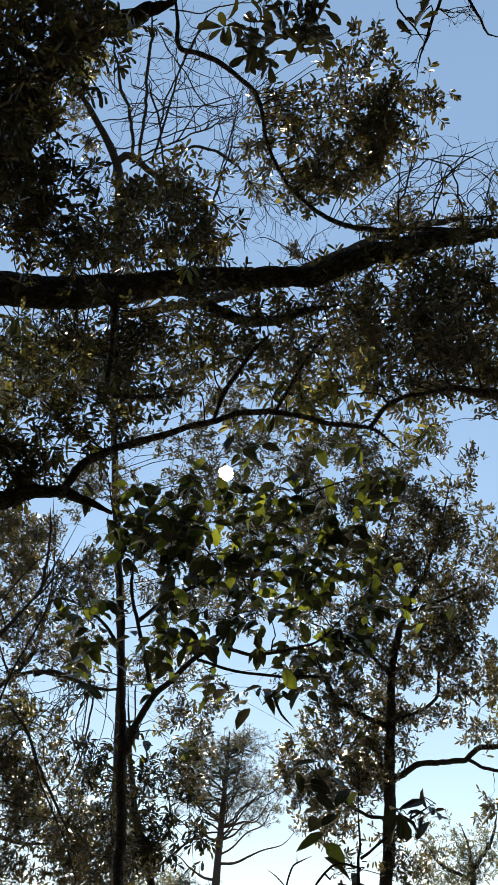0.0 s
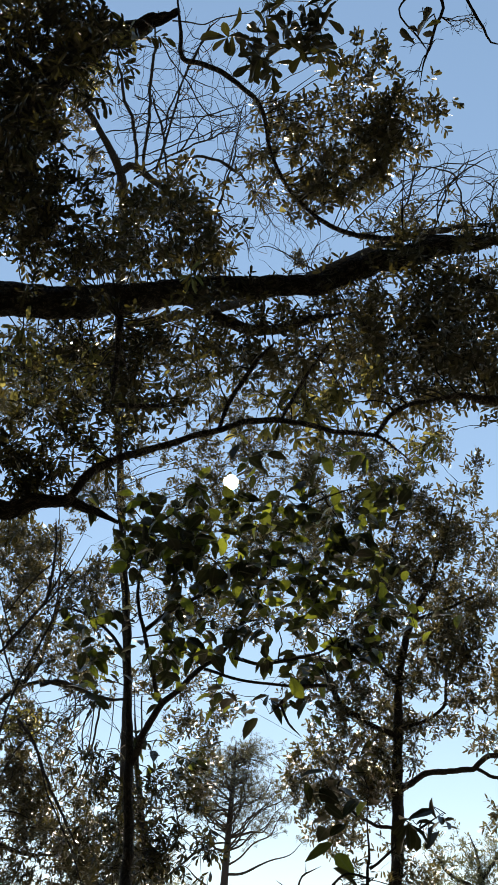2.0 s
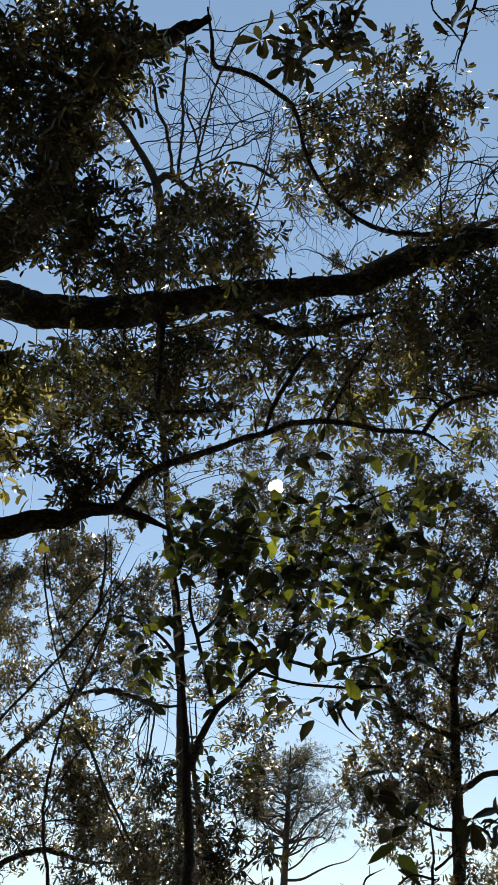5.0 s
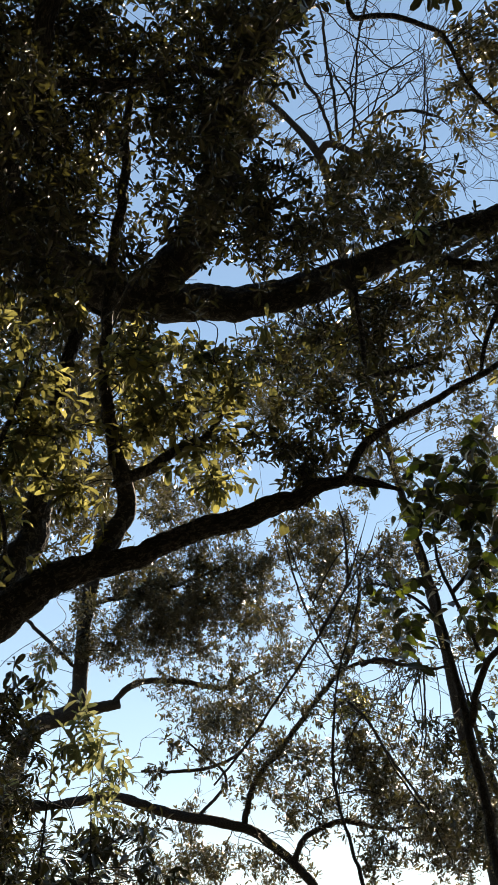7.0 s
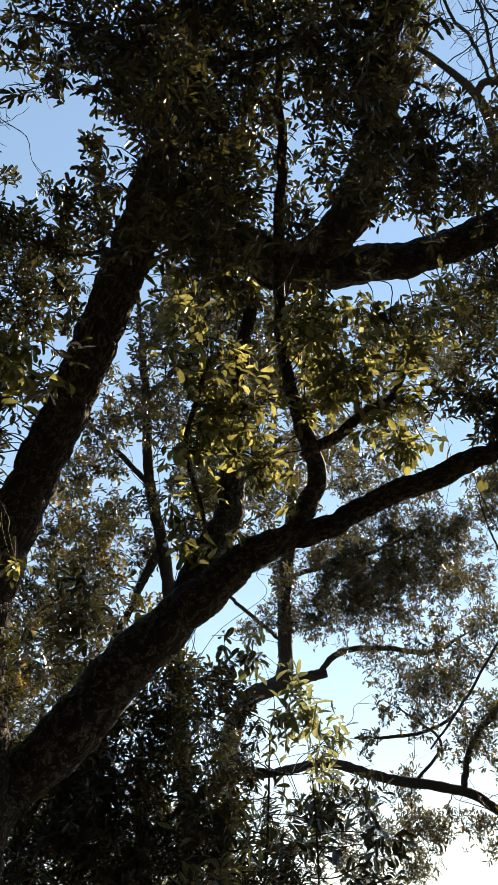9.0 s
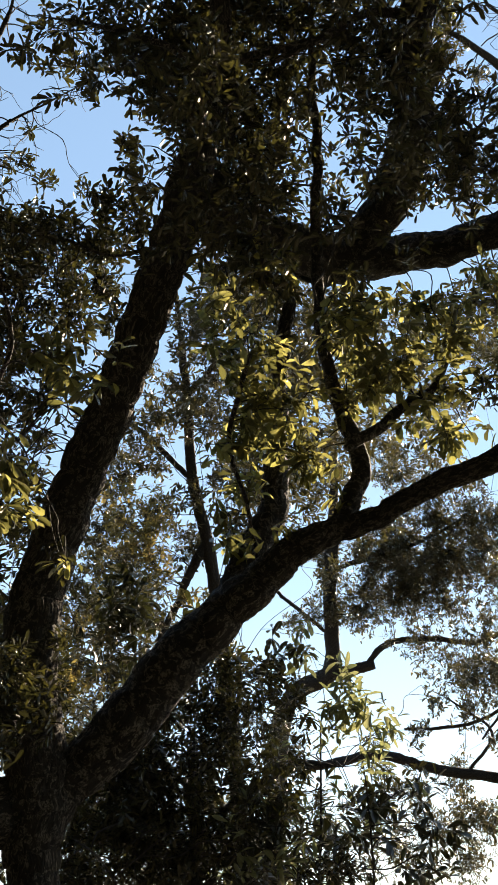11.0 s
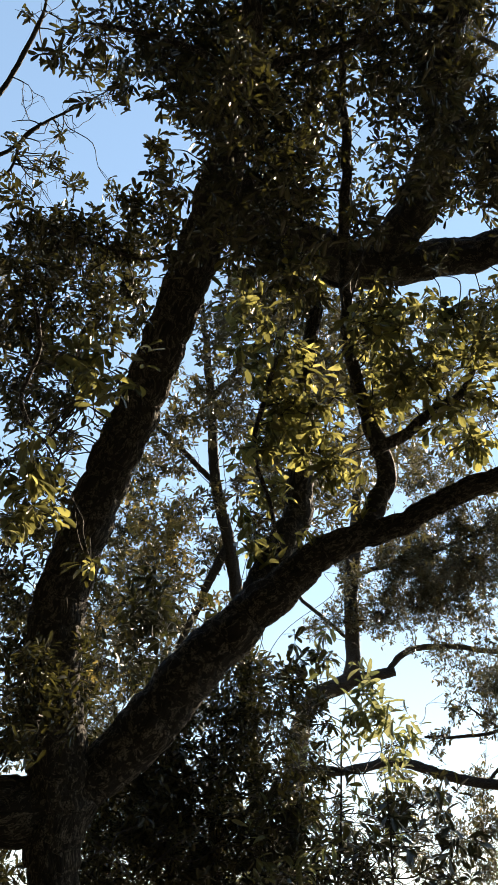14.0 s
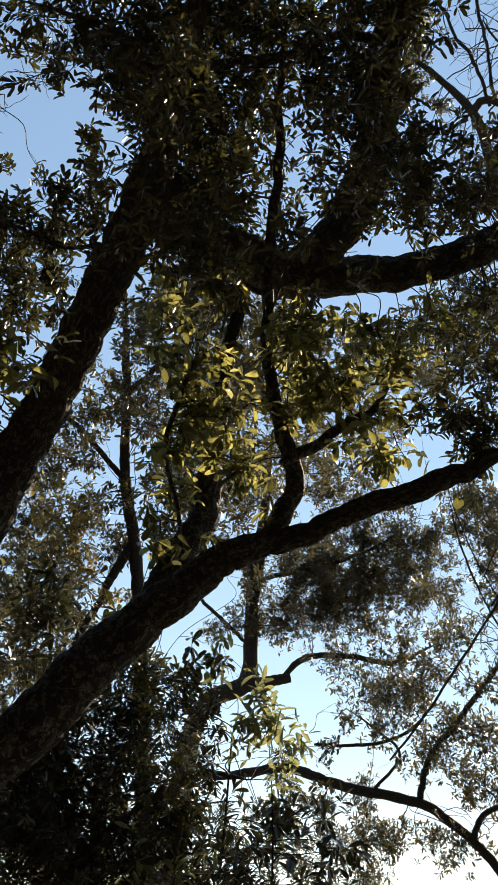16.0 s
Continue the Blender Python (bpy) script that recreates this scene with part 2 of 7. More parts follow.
def blade(stations, fold, curl, rows):
    """A leaf of length 1 along +y and width 1: base, rows of left, middle and right, tip."""
    v, uv = [(0, 0, 0)], [(0.5, 0)]
    for y, w in stations:
        z = -curl * y * y
        if rows == 3:
            v += [(-w / 2, y, z + fold * w), (0, y, z), (w / 2, y, z + fold * w)]
            uv += [(0, y), (0.5, y), (1, y)]
        else:
            v += [(-w / 2, y, z), (w / 2, y, z)]
            uv += [(0.12, y), (0.88, y)]
    v.append((0, 1, -curl))
    uv.append((0.5, 1))
    tip, quads, tris = len(v) - 1, [], []
    for k in range(rows - 1):
        tris.append((0, 2 + k, 1 + k))
        tris.append((tip, tip - rows + k, tip - rows + 1 + k))
        for s in range(len(stations) - 1):
            a = 1 + s * rows + k
            quads.append((a, a + 1, a + rows + 1, a + rows))
    return np.array(v, float), np.array(quads, int).reshape(-1, 4), np.array(tris, int), np.array(uv, float)


# kind: blade, length, width, leaves on a shoot, spread along the shoot, droop
KINDS = {
    "bay": (blade([(0.42, 0.82), (0.86, 0.80)], 0.10, 0.14, 3), 0.061, 0.0215, 11, 0.075, 0.30),
    "broad": (blade([(0.12, 0.55), (0.38, 1.0), (0.72, 0.74)], 0.08, 0.22, 3), 0.108, 0.062, 6, 0.20, 0.45),
    "gold": (blade([(0.24, 0.45), (0.62, 0.95), (0.92, 0.80)], 0.10, 0.20, 3), 0.092, 0.034, 9, 0.10, 0.60),
    "pale": (blade([(0.22, 0.52), (0.58, 0.98), (0.88, 0.70)], 0.10, 0.18, 3), 0.090, 0.029, 9, 0.12, 0.25),
    "small": (blade([(0.40, 0.80), (0.84, 0.84)], 0.0, 0.14, 2), 0.068, 0.023, 11, 0.09, 0.25),
    "oak": (blade([(0.36, 0.95), (0.82, 0.85)], 0.0, 0.12, 2), 0.094, 0.030, 10, 0.10, 0.15),
    "dark": (blade([(0.28, 0.52), (0.66, 1.0), (0.92, 0.72)], 0.10, 0.18, 3), 0.094, 0.034, 9, 0.10, 0.30),
    "tan": (blade([(0.36, 0.95), (0.82, 0.85)], 0.0, 0.12, 2), 0.094, 0.030, 10, 0.10, 0.15),
    "far": (blade([(0.45, 1.0)], 0.0, 0.1, 2), 0.16, 0.05, 11, 0.2, 0.1),
}


THICKNESS = {"bay": 1.1, "gold": 0.95, "pale": 1.0, "small": 1.0, "broad": 1.05, "oak": 1.05, "tan": 1.1, "dark": 1.0, "far": 1.6}


def unit(v):
    return v / (np.linalg.norm(v, axis=-1, keepdims=True) + 1e-9)


# leaves are left out along the line from eye to sun, baring its disc
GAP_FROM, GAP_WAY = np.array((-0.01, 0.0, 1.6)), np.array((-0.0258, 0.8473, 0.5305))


def place_leaves(rng, kind, ends, axes):
    """Position, turn and size of the leaves whorled round the ends of shoots."""
    _, length, width, count, spread, droop = KINDS[kind]
    n = len(ends)
    up = np.array((0.0, 0.0, 1.0))
    a = unit(np.cross(axes, rng.normal(size=(n, 3))))
    b = np.cross(axes, a)
    i = np.arange(count)[None, :]
    turn = i * 2.4 + rng.uniform(0, 6.28, (n, 1)) + rng.normal(0, 0.25, (n, count))
    lean = np.clip(1.25 - 0.75 * i / count + rng.normal(0, 0.22, (n, count)), 0.15, 1.7)
    d = (axes[:, None] * np.cos(lean)[..., None] + (a[:, None] * np.cos(turn)[..., None] + b[:, None] * np.sin(turn)[..., None]) * np.sin(lean)[..., None])
    d = unit(d - up * (droop + rng.normal(0, 0.18, (n, count)))[..., None])
    at = ends[:, None] - axes[:, None] * (spread * (1 - i / count))[..., None] + rng.normal(0, 0.004, (n, count, 3))
    d, at = d.reshape(-1, 3), at.reshape(-1, 3)
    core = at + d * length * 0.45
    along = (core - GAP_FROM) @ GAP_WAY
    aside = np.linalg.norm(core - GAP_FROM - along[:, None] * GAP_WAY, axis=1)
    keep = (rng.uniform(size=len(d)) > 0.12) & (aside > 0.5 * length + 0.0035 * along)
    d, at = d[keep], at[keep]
    face = unit(up + rng.normal(0, 0.45, d.shape))
    side = unit(np.cross(d, face))
    face = np.cross(side, d)
    long = length * rng.uniform(0.55, 1.2, len(d))
    wide = width * rng.uniform(0.65, 1.2, len(d)) * (0.55 + 0.45 * long / length)
    return at, side, d, face, long, wide


def leaves_into(heap, kind, at, side, d, face, long, wide):
    v, quads, tris, uv = KINDS[kind][0]
    n, k = len(at), len(v)
    p = (at[:, None] + side[:, None] * (v[None, :, :1] * wide[:, None, None]) + d[:, None] * (v[None, :, 1:2] * long[:, None, None])
         + face[:, None] * (v[None, :, 2:] * long[:, None, None]))
    shift = (np.arange(n) * k)[:, None, None]
    heap.add(p.reshape(-1, 3), (quads[None] + shift).reshape(-1, 4) if len(quads) else None, (tris[None] + shift).reshape(-1, 3), np.tile(uv, (n, 1)))


LEAF_MESH = {}


def single_leaf(kind, n):
    """One of six leaf meshes shared by the leaves that stand apart."""
    if (kind, n) not in LEAF_MESH:
        v, quads, tris, uv = KINDS[kind][0]
        v = v.copy()
        rng = np.random.default_rng(n)
        v[:, 2] += 0.06 * np.sin(v[:, 1] * rng.uniform(2, 7) + n) * v[:, 1] + v[:, 0] * v[:, 1] * rng.uniform(-0.25, 0.25)
        v[:, 0] += 0.05 * math.sin(n * 2.1) * v[:, 1] ** 2
        LEAF_MESH[kind, n] = mesh_from("leaf", v, [quads, tris], uv)
        LEAF_MESH[kind, n].materials.append(LEAF[kind])
    return LEAF_MESH[kind, n]


class Tree:
    """An empty at the foot that carries trunk, limbs, branches, twigs, crown and single leaves."""
    made, grown = 0, []

    def __init__(self, name, label, category, bark, group=""):
        self.root = tagged(new(name), label, category, group)
        self.bark, self.nodes, self.twigs, self.crown = bark, [], Heap(), {}
        Tree.made += 1
        self.rng = np.random.default_rng(40 + Tree.made)
        self.seed = Tree.made * 7.3
        self.single, self.crook = 300, 0.0
        Tree.grown.append(self)

    def limb(self, name, rows, label="", sawn=False):
        thick = max(r[3] for r in rows)
        stout = thick > 0.06 and self.bark is BARK
        line = spline(rows, 0.02 if stout else max(0.03, thick * 0.45))
        if not sawn:
            tail = max(3, len(line) // 5)
            line[-tail:, 3] *= np.linspace(1.0, 0.25, tail)
        if self.crook and thick < 0.04:
            bow = self.rng.normal(0, 1, (len(line), 3))
            for _ in range(16):
                bow[1:-1] = (bow[:-2] + bow[1:-1] * 2 + bow[2:]) / 4
            line[1:-1, :3] += bow[1:-1] / (bow.std() + 1e-6) * self.crook * np.minimum(1, np.arange(1, len(line) - 1) / 6)[:, None]
        sway = self.rng.normal(0, 1, (len(line), 3))
        for _ in range(3):
            sway[1:-1] = (sway[:-2] + sway[1:-1] * 2 + sway[2:]) / 4
        line[1:-1, :3] += sway[1:-1] * np.minimum(line[1:-1, 3:], 0.03) * 0.45
        sides = 44 if stout else 22 if thick > 0.06 else 12 if thick > 0.02 else 7
        v, quads, tris = tube(line, sides, 0.09 if stout else 0.15 if thick > 0.012 else 0.0, self.seed)
        if stout:
            v = furrowed(v, line, sides)
        if name == "trunk" and not any(o.name.startswith("trunk") for o in self.root.children):
            self.root.location = line[0, :3]
            bpy.context.view_layer.update()
        part(name, mesh_from(name, v, [quads, tris], along=limb_grain(line, sides) + self.rng.uniform(0, 9)), self.bark, self.root, label)
        self.nodes.append(line[len(line) // 6:])

    def near(self, p):
        rows = np.vstack(self.nodes)
        gap = np.linalg.norm(rows[:, :3] - p, axis=1) + np.maximum(0, rows[:, 2] - p[2]) * 0.3
        return rows[np.argmin(gap)]

    def twig(self, a, b, r0, r1, bend=0.12):
        """A thin crooked twig from a to b, joined into the twigs."""
        a, b = np.asarray(a, float), np.asarray(b, float)
        size = np.linalg.norm(b - a)
        n = 3 if size < 0.35 else 4
        u = np.linspace(0, 1, n)[:, None]
        c = a + (b - a) * u + self.rng.normal(0, 1, (n, 3)) * size * bend * 0.5 * np.sin(u * math.pi) + np.array((0, 0, size * bend)) * np.sin(u * math.pi)
        line = np.hstack([c, r0 + (r1 - r0) * u])
        v, quads, tris = tube(line, 3)
        self.twigs.add(v, quads, tris)

    def stalks(self, a, b, r):
        """Many straight three-sided stalks at once, joined into the twigs."""
        d = unit(b - a)
        p = unit(np.cross(d, (0.31, 0.62, 0.71)))
        q = np.cross(d, p)
        ring = [p * math.cos(w) + q * math.sin(w) for w in (0, 2.094, 4.189)]
        v = np.stack([a + o * r for o in ring] + [b + o * r * 0.6 for o in ring], 1)
        quads = np.array([(0, 1, 4, 3), (1, 2, 5, 4), (2, 0, 3, 5)])
        shift = (np.arange(len(a)) * 6)[:, None, None]
        self.twigs.add(v.reshape(-1, 3), (quads[None] + shift).reshape(-1, 4))

    def foliage(self, kind, rows, loose=0):
        """Clumps of leafy shoots: x, y, z, width radius, height radius and how many leaves deep."""
        rng = self.rng
        _, length, width, count, spread, _ = KINDS[kind]
        for x, y, z, rh, rv, deep in rows:
            c = np.array((x, y, z))
            shoots = max(1, int(THICKNESS[kind] * deep * math.pi * rh * rv / (length * width * 0.36 * count * 0.88)))
            groups = max(1, shoots // (14 if kind in ("oak", "tan") else 8 if kind == "small" else 6))
            q = rng.normal(size=(groups, 3))
            q = np.clip(q * 0.52, -1.25, 1.25)
            mids = c + q * (rh, rh, rv)
            own = rng.integers(0, groups, shoots)
            gather = min(0.8 * spread + 0.05, 0.45 * rh)
            ends = mids[own] + rng.normal(0, 1, (shoots, 3)) * gather
            axes = unit((ends - c) / max(rh, 0.05) * 0.6 + np.array((0, 0, 0.45)) + rng.normal(0, 0.5, (shoots, 3)))
            root = self.near(c)
            thick = min(root[3] * 0.8, 0.003 + 0.010 * rh)
            hub = c - np.array((0, 0, rv * 0.3))
            b = np.linspace(0, 1, 5)[:, None]
            rise = np.array((0, 0, 0.08)) * np.linalg.norm(hub - root[:3])
            main = np.hstack([root[:3] + (hub - root[:3]) * b + rise * np.sin(b * math.pi) + rng.normal(0, 0.012 + 0.028 * np.linalg.norm(hub - root[:3]), (5, 3)) * np.sin(b * math.pi), thick * (1 - 0.55 * b)])
            v, quads, tris = tube(spline(main, max(0.04, rh * 0.3)), 6)
            bough = part("branch", mesh_from("branch", v, [quads, tris]), self.bark, self.root)
            for m in mids:
                self.twig(main[3 if rng.uniform() < 0.5 else 4, :3], m, thick * 0.45, 0.002)
            self.stalks(mids[own], ends, 0.0022)
            leaves = place_leaves(rng, kind, ends, axes)
            apart = min(loose, self.single, len(leaves[0]))
            self.single -= apart
            for k in range(apart):
                at, side, d, face, long, wide = (w[k] for w in leaves)
                ob = part("leaf", single_leaf(kind, k % 6), None, bough)
                turn = Matrix((side, d, face)).transposed()
                ob.matrix_world = Matrix.Translation(at) @ turn.to_4x4() @ Matrix.Diagonal((wide, long, long, 1))
            if len(leaves[0]) > apart:
                leaves_into(self.crown.setdefault(kind, Heap()), kind, *(w[apart:] for w in leaves))

    def bare(self, c, rh, rv, n):
        """Leafless twigs that wander, kink and fork through the space round c, off the limbs next to it."""
        rng = self.rng
        c, size = np.array(c), np.array((rh, rh, rv))
        fine = 0.0046 * (rh / 0.7) ** 0.6

        def stray(at, way, steps, r0, r1, forks):
            line = [np.append(at, r0)]
            bend = rng.normal(0, 0.10, 3)
            for k in range(steps):
                bend = bend * 0.7 + rng.normal(0, 0.12, 3)
                back = (c - at) / size
                way = unit(way + bend + rng.normal(0, 0.16, 3) + back * 0.10 * max(0.0, np.linalg.norm(back) - 0.8))
                at = at + way * rng.uniform(0.10, 0.20) * rh
                line.append(np.append(at, r0 + (r1 - r0) * (k + 1) / steps))
                if forks and k > 0 and rng.uniform() < 0.34:
                    stray(at, unit(way + rng.normal(0, 0.75, 3)), rng.integers(2, 6), r1 * 1.15, r1 * 0.8, forks - 1)
            v, quads, tris = tube(np.array(line), 3)
            self.twigs.add(v, quads, tris)

        for _ in range(n):
            goal = c + unit(rng.normal(size=3)) * size * rng.uniform(0.2, 1.1)
            start = self.near(goal)
            way = unit(goal - start[:3] + rng.normal(0, 0.25, 3) * rh)
            reach = np.linalg.norm(goal - start[:3])
            steps = int(min(15, max(5, reach / (0.15 * rh)))) + rng.integers(0, 4)
            stray(start[:3].copy(), way, steps, fine + min(start[3] * 0.4, fine * 1.3), fine, 2)

    def done(self):
        if self.twigs.n:
            part("twig_tangle", self.twigs.mesh("twig_tangle"), self.bark, self.root, "", "stuff")
        for kind, heap in self.crown.items():
            part("crown", heap.mesh("crown"), LEAF[kind], self.root, "", "stuff")


def pine(x, y, top, size=1.0):
    """A tall pine: bare straight trunk, open rounded head of ascending limbs with fine needle tufts."""
    rng = np.random.default_rng(int(top * 10))
    root = tagged(new("pine_tree"), "tall distant pine with bare trunk and rounded open crown", "tree", TREES)
    root.location = (x, y, 0)
    bpy.context.view_layer.update()
    trunk = np.array([(x - 1.2 * size, y, 0, 0.44 * size), (x - 1.1 * size, y, top * 0.4, 0.38 * size), (x - 0.5 * size, y, top * 0.7, 0.27 * size), (x - 0.1 * size, y, top * 0.86, 0.15 * size), (x + 0.1, y, top - 0.6, 0.04)])
    trunk = spline(trunk, 0.6)
    v, quads, tris = tube(trunk, 12, 0.1)
    part("trunk", mesh_from("trunk", v, [quads, tris]), BARK_PINE, root)
    needles, twigs = Heap(), Heap()
    mid = np.array((x, y, top - 5.6 * size))
    low = [(0.2, 8.6, 4.6), (0.1, 10.6, 6.2), (3.1, 12.2, 5.6), (3.3, 9.4, 5.0)]
    for k in range(52):
        w = rng.uniform(0, 6.283)
        rise = math.asin(rng.uniform(-0.35, 0.98))
        end = mid + np.array((5.6 * math.cos(w) * math.cos(rise), 5.0 * math.sin(w) * math.cos(rise), 5.3 * math.sin(rise))) * size * rng.uniform(0.72, 1.02)
        bare = k >= 48
        if bare:
            turn, drop, out = low[k - 48]
            end = np.array((x + math.cos(turn) * out * size, y + math.sin(turn) * out * size, top - drop * size + 0.9 * size))
        reach = np.linalg.norm(end[:2] - (x, y))
        at = trunk[np.argmin(abs(trunk[:, 2] - (end[2] - (0.35 if bare else rng.uniform(0.3, 1.0)) * reach - 0.3)))]
        u = np.linspace(0, 1, 6)[:, None]
        line = at[:3] + (end - at[:3]) * u - np.array((0, 0, 0.3)) * np.sin(u * math.pi) * reach * 0.25 + rng.normal(0, 0.3, (6, 3)) * np.sin(u * math.pi)
        line = np.hstack([line, (0.11 if bare else 0.075) * size * (1 - u) + 0.022])
        v, quads, tris = tube(spline(line, 0.4), 6)
        part("limb", mesh_from("limb", v, [quads, tris]), BARK_PINE, root)
        for _ in range(9 if bare else 34):
            a = line[5 if bare else rng.integers(3, 6), :3]
            c = a + rng.normal(0, (0.35 if bare else 0.85) * size, 3) * (1, 1, 0.7) + (0, 0, 0.2)
            v, quads, tris = tube(np.vstack([np.append(a, 0.02), np.append(c, 0.012)]), 3)
            twigs.add(v, quads, tris)
            n = 26
            d = unit(rng.normal(size=(n, 3)) + (0, 0, 0.5))
            side = unit(np.cross(d, rng.normal(size=(n, 3))))
            long = rng.uniform(0.12, 0.26, (n, 1)) * size
            foot = c + rng.normal(0, 0.10, (n, 3))
            tri = np.stack([foot - side * 0.02, foot + side * 0.02, foot + d * long], 1).reshape(-1, 3)
            needles.add(tri, None, np.arange(3 * n).reshape(n, 3), np.tile([(0.1, 0), (0.2, 0), (0.15, 1)], (n, 1)))
    part("twig_tangle", twigs.mesh("twig_tangle"), BARK_PINE, root, "", "stuff")
    part("crown", needles.mesh("crown"), LEAF["pine"], root, "", "stuff")


# ---- ground ----
soil, nodes, links, bsdf = material("leaf_litter")
litter = ramp(nodes, links, grain(nodes, links, 9, 8), [(0.3, (0.03, 0.022, 0.014)), (0.5, (0.075, 0.055, 0.036)), (0.7, (0.12, 0.095, 0.06))])
moss = ramp(nodes, links, grain(nodes, links, 0.4, 4), [(0.5, (0, 0, 0)), (0.62, (1, 1, 1))])
links.new(mixed(nodes, links, moss, litter, (0.04, 0.05, 0.02)), bsdf.inputs["Base Color"])
bsdf.inputs["Roughness"].default_value = 0.9
side = np.concatenate([-np.geomspace(2500, 2, 34), np.geomspace(2, 2500, 34)])
gx, gy = np.meshgrid(side, side, indexing="ij")
gz = np.array([[0.06 * noise.noise(Vector((a * 0.35, b * 0.35, 0))) for b in side] for a in side]) - 0.04
k = len(side)
i, j = np.meshgrid(np.arange(k - 1), np.arange(k - 1), indexing="ij")
cells = np.stack([i * k + j, (i + 1) * k + j, (i + 1) * k + j + 1, i * k + j + 1], -1).reshape(-1, 4)
ground = new("ground", mesh_from("ground", np.stack([gx, gy, gz], -1).reshape(-1, 3), [cells]))
ground.data.materials.append(soil)
tagged(ground, "forest floor covered with brown leaf litter and moss", "ground", kind="structure")

# unseen foliage wall, added behind and over the eye to block skylight
def woodland(name, azimuths, heights, label):
    v = np.array([[((16 + 2.5 * noise.noise(Vector((a * 5, e * 5, 1))) + 0.8 * noise.noise(Vector((a * 22, e * 22, 5)))) * math.cos(e) * math.sin(a),
                    (16 + 2.5 * noise.noise(Vector((a * 5, e * 5, 1))) + 0.8 * noise.noise(Vector((a * 22, e * 22, 5)))) * math.cos(e) * math.cos(a),
                    1 + 15 * math.sin(e) + 0.9 * noise.noise(Vector((a * 16, e * 16, 9))) if e > -0.05 else -0.3) for e in heights] for a in azimuths])
    n, m = v.shape[:2]
    i, j = np.meshgrid(np.arange(n - 1), np.arange(m - 1), indexing="ij")
    cells = np.stack([i * m + j, (i + 1) * m + j, (i + 1) * m + j + 1, i * m + j + 1], -1).reshape(-1, 4)
    ob = new(name, mesh_from(name, v.reshape(-1, 3), [cells]))
    ob.data.materials.append(SHADE_WALL)
    return tagged(ob, label, "woodland", kind="structure")


SHADE_WALL, nodes, links, bsdf = material("shade_wall_foliage")
links.new(ramp(nodes, links, grain(nodes, links, 6, 8), [(0.35, (0.010, 0.012, 0.007)), (0.6, (0.04, 0.046, 0.02))]), bsdf.inputs["Base Color"])
bsdf.inputs["Roughness"].default_value = 0.8
woodland("backdrop_shade_wall", np.linspace(radians(62), radians(282), 84), np.linspace(-0.1, radians(76), 38), "unseen dark woodland wall added behind the eye to cut skylight")

# the sun's disc, enlarged to take in its glare, low over far trees
disc_mat, nodes, links, bsdf = material("sunlight")
bsdf.inputs["Base Color"].default_value = (0, 0, 0, 1)
bsdf.inputs["Emission Color"].default_value = (1.0, 0.96, 0.88, 1)
bsdf.inputs["Emission Strength"].default_value = 60
bm = bmesh.new()
bmesh.ops.create_icosphere(bm, subdivisions=4, radius=2400 * math.tan(radians(0.47)))
me = bpy.data.meshes.new("sun_disc")
bm.to_mesh(me)
bm.free()
me.materials.append(disc_mat)
disc = tagged(new("backdrop_sun", me), "glaring white disc of the low sun", "sun", kind="structure")
disc.location = Vector((-0.0258, 0.8473, 0.5305)) * 2400

# ---- trees ----

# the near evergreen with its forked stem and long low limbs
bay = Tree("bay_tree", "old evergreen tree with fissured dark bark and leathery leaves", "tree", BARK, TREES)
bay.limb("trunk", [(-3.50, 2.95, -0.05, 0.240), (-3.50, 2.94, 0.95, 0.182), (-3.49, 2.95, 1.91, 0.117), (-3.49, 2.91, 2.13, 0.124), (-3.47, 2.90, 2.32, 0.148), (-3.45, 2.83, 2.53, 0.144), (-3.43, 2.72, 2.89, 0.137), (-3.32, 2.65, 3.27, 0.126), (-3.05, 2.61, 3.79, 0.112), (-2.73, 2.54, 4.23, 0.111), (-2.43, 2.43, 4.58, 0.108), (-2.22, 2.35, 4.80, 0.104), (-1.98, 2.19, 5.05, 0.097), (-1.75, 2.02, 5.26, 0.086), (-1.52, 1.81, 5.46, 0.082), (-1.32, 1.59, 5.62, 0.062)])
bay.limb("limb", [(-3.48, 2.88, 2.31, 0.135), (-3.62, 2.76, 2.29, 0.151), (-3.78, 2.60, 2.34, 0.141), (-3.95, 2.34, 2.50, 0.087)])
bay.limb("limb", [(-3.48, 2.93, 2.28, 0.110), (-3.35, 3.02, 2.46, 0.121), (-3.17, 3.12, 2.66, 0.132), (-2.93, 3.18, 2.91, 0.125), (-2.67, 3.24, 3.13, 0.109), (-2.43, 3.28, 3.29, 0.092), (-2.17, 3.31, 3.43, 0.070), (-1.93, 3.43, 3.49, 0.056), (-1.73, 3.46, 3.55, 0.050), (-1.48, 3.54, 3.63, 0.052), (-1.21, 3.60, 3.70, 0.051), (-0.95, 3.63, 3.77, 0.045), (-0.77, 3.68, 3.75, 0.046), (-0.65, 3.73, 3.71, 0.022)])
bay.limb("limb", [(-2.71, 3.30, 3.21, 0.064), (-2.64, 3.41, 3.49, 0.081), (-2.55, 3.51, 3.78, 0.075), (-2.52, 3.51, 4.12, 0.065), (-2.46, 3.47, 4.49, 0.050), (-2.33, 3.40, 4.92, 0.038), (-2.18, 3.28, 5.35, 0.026)])
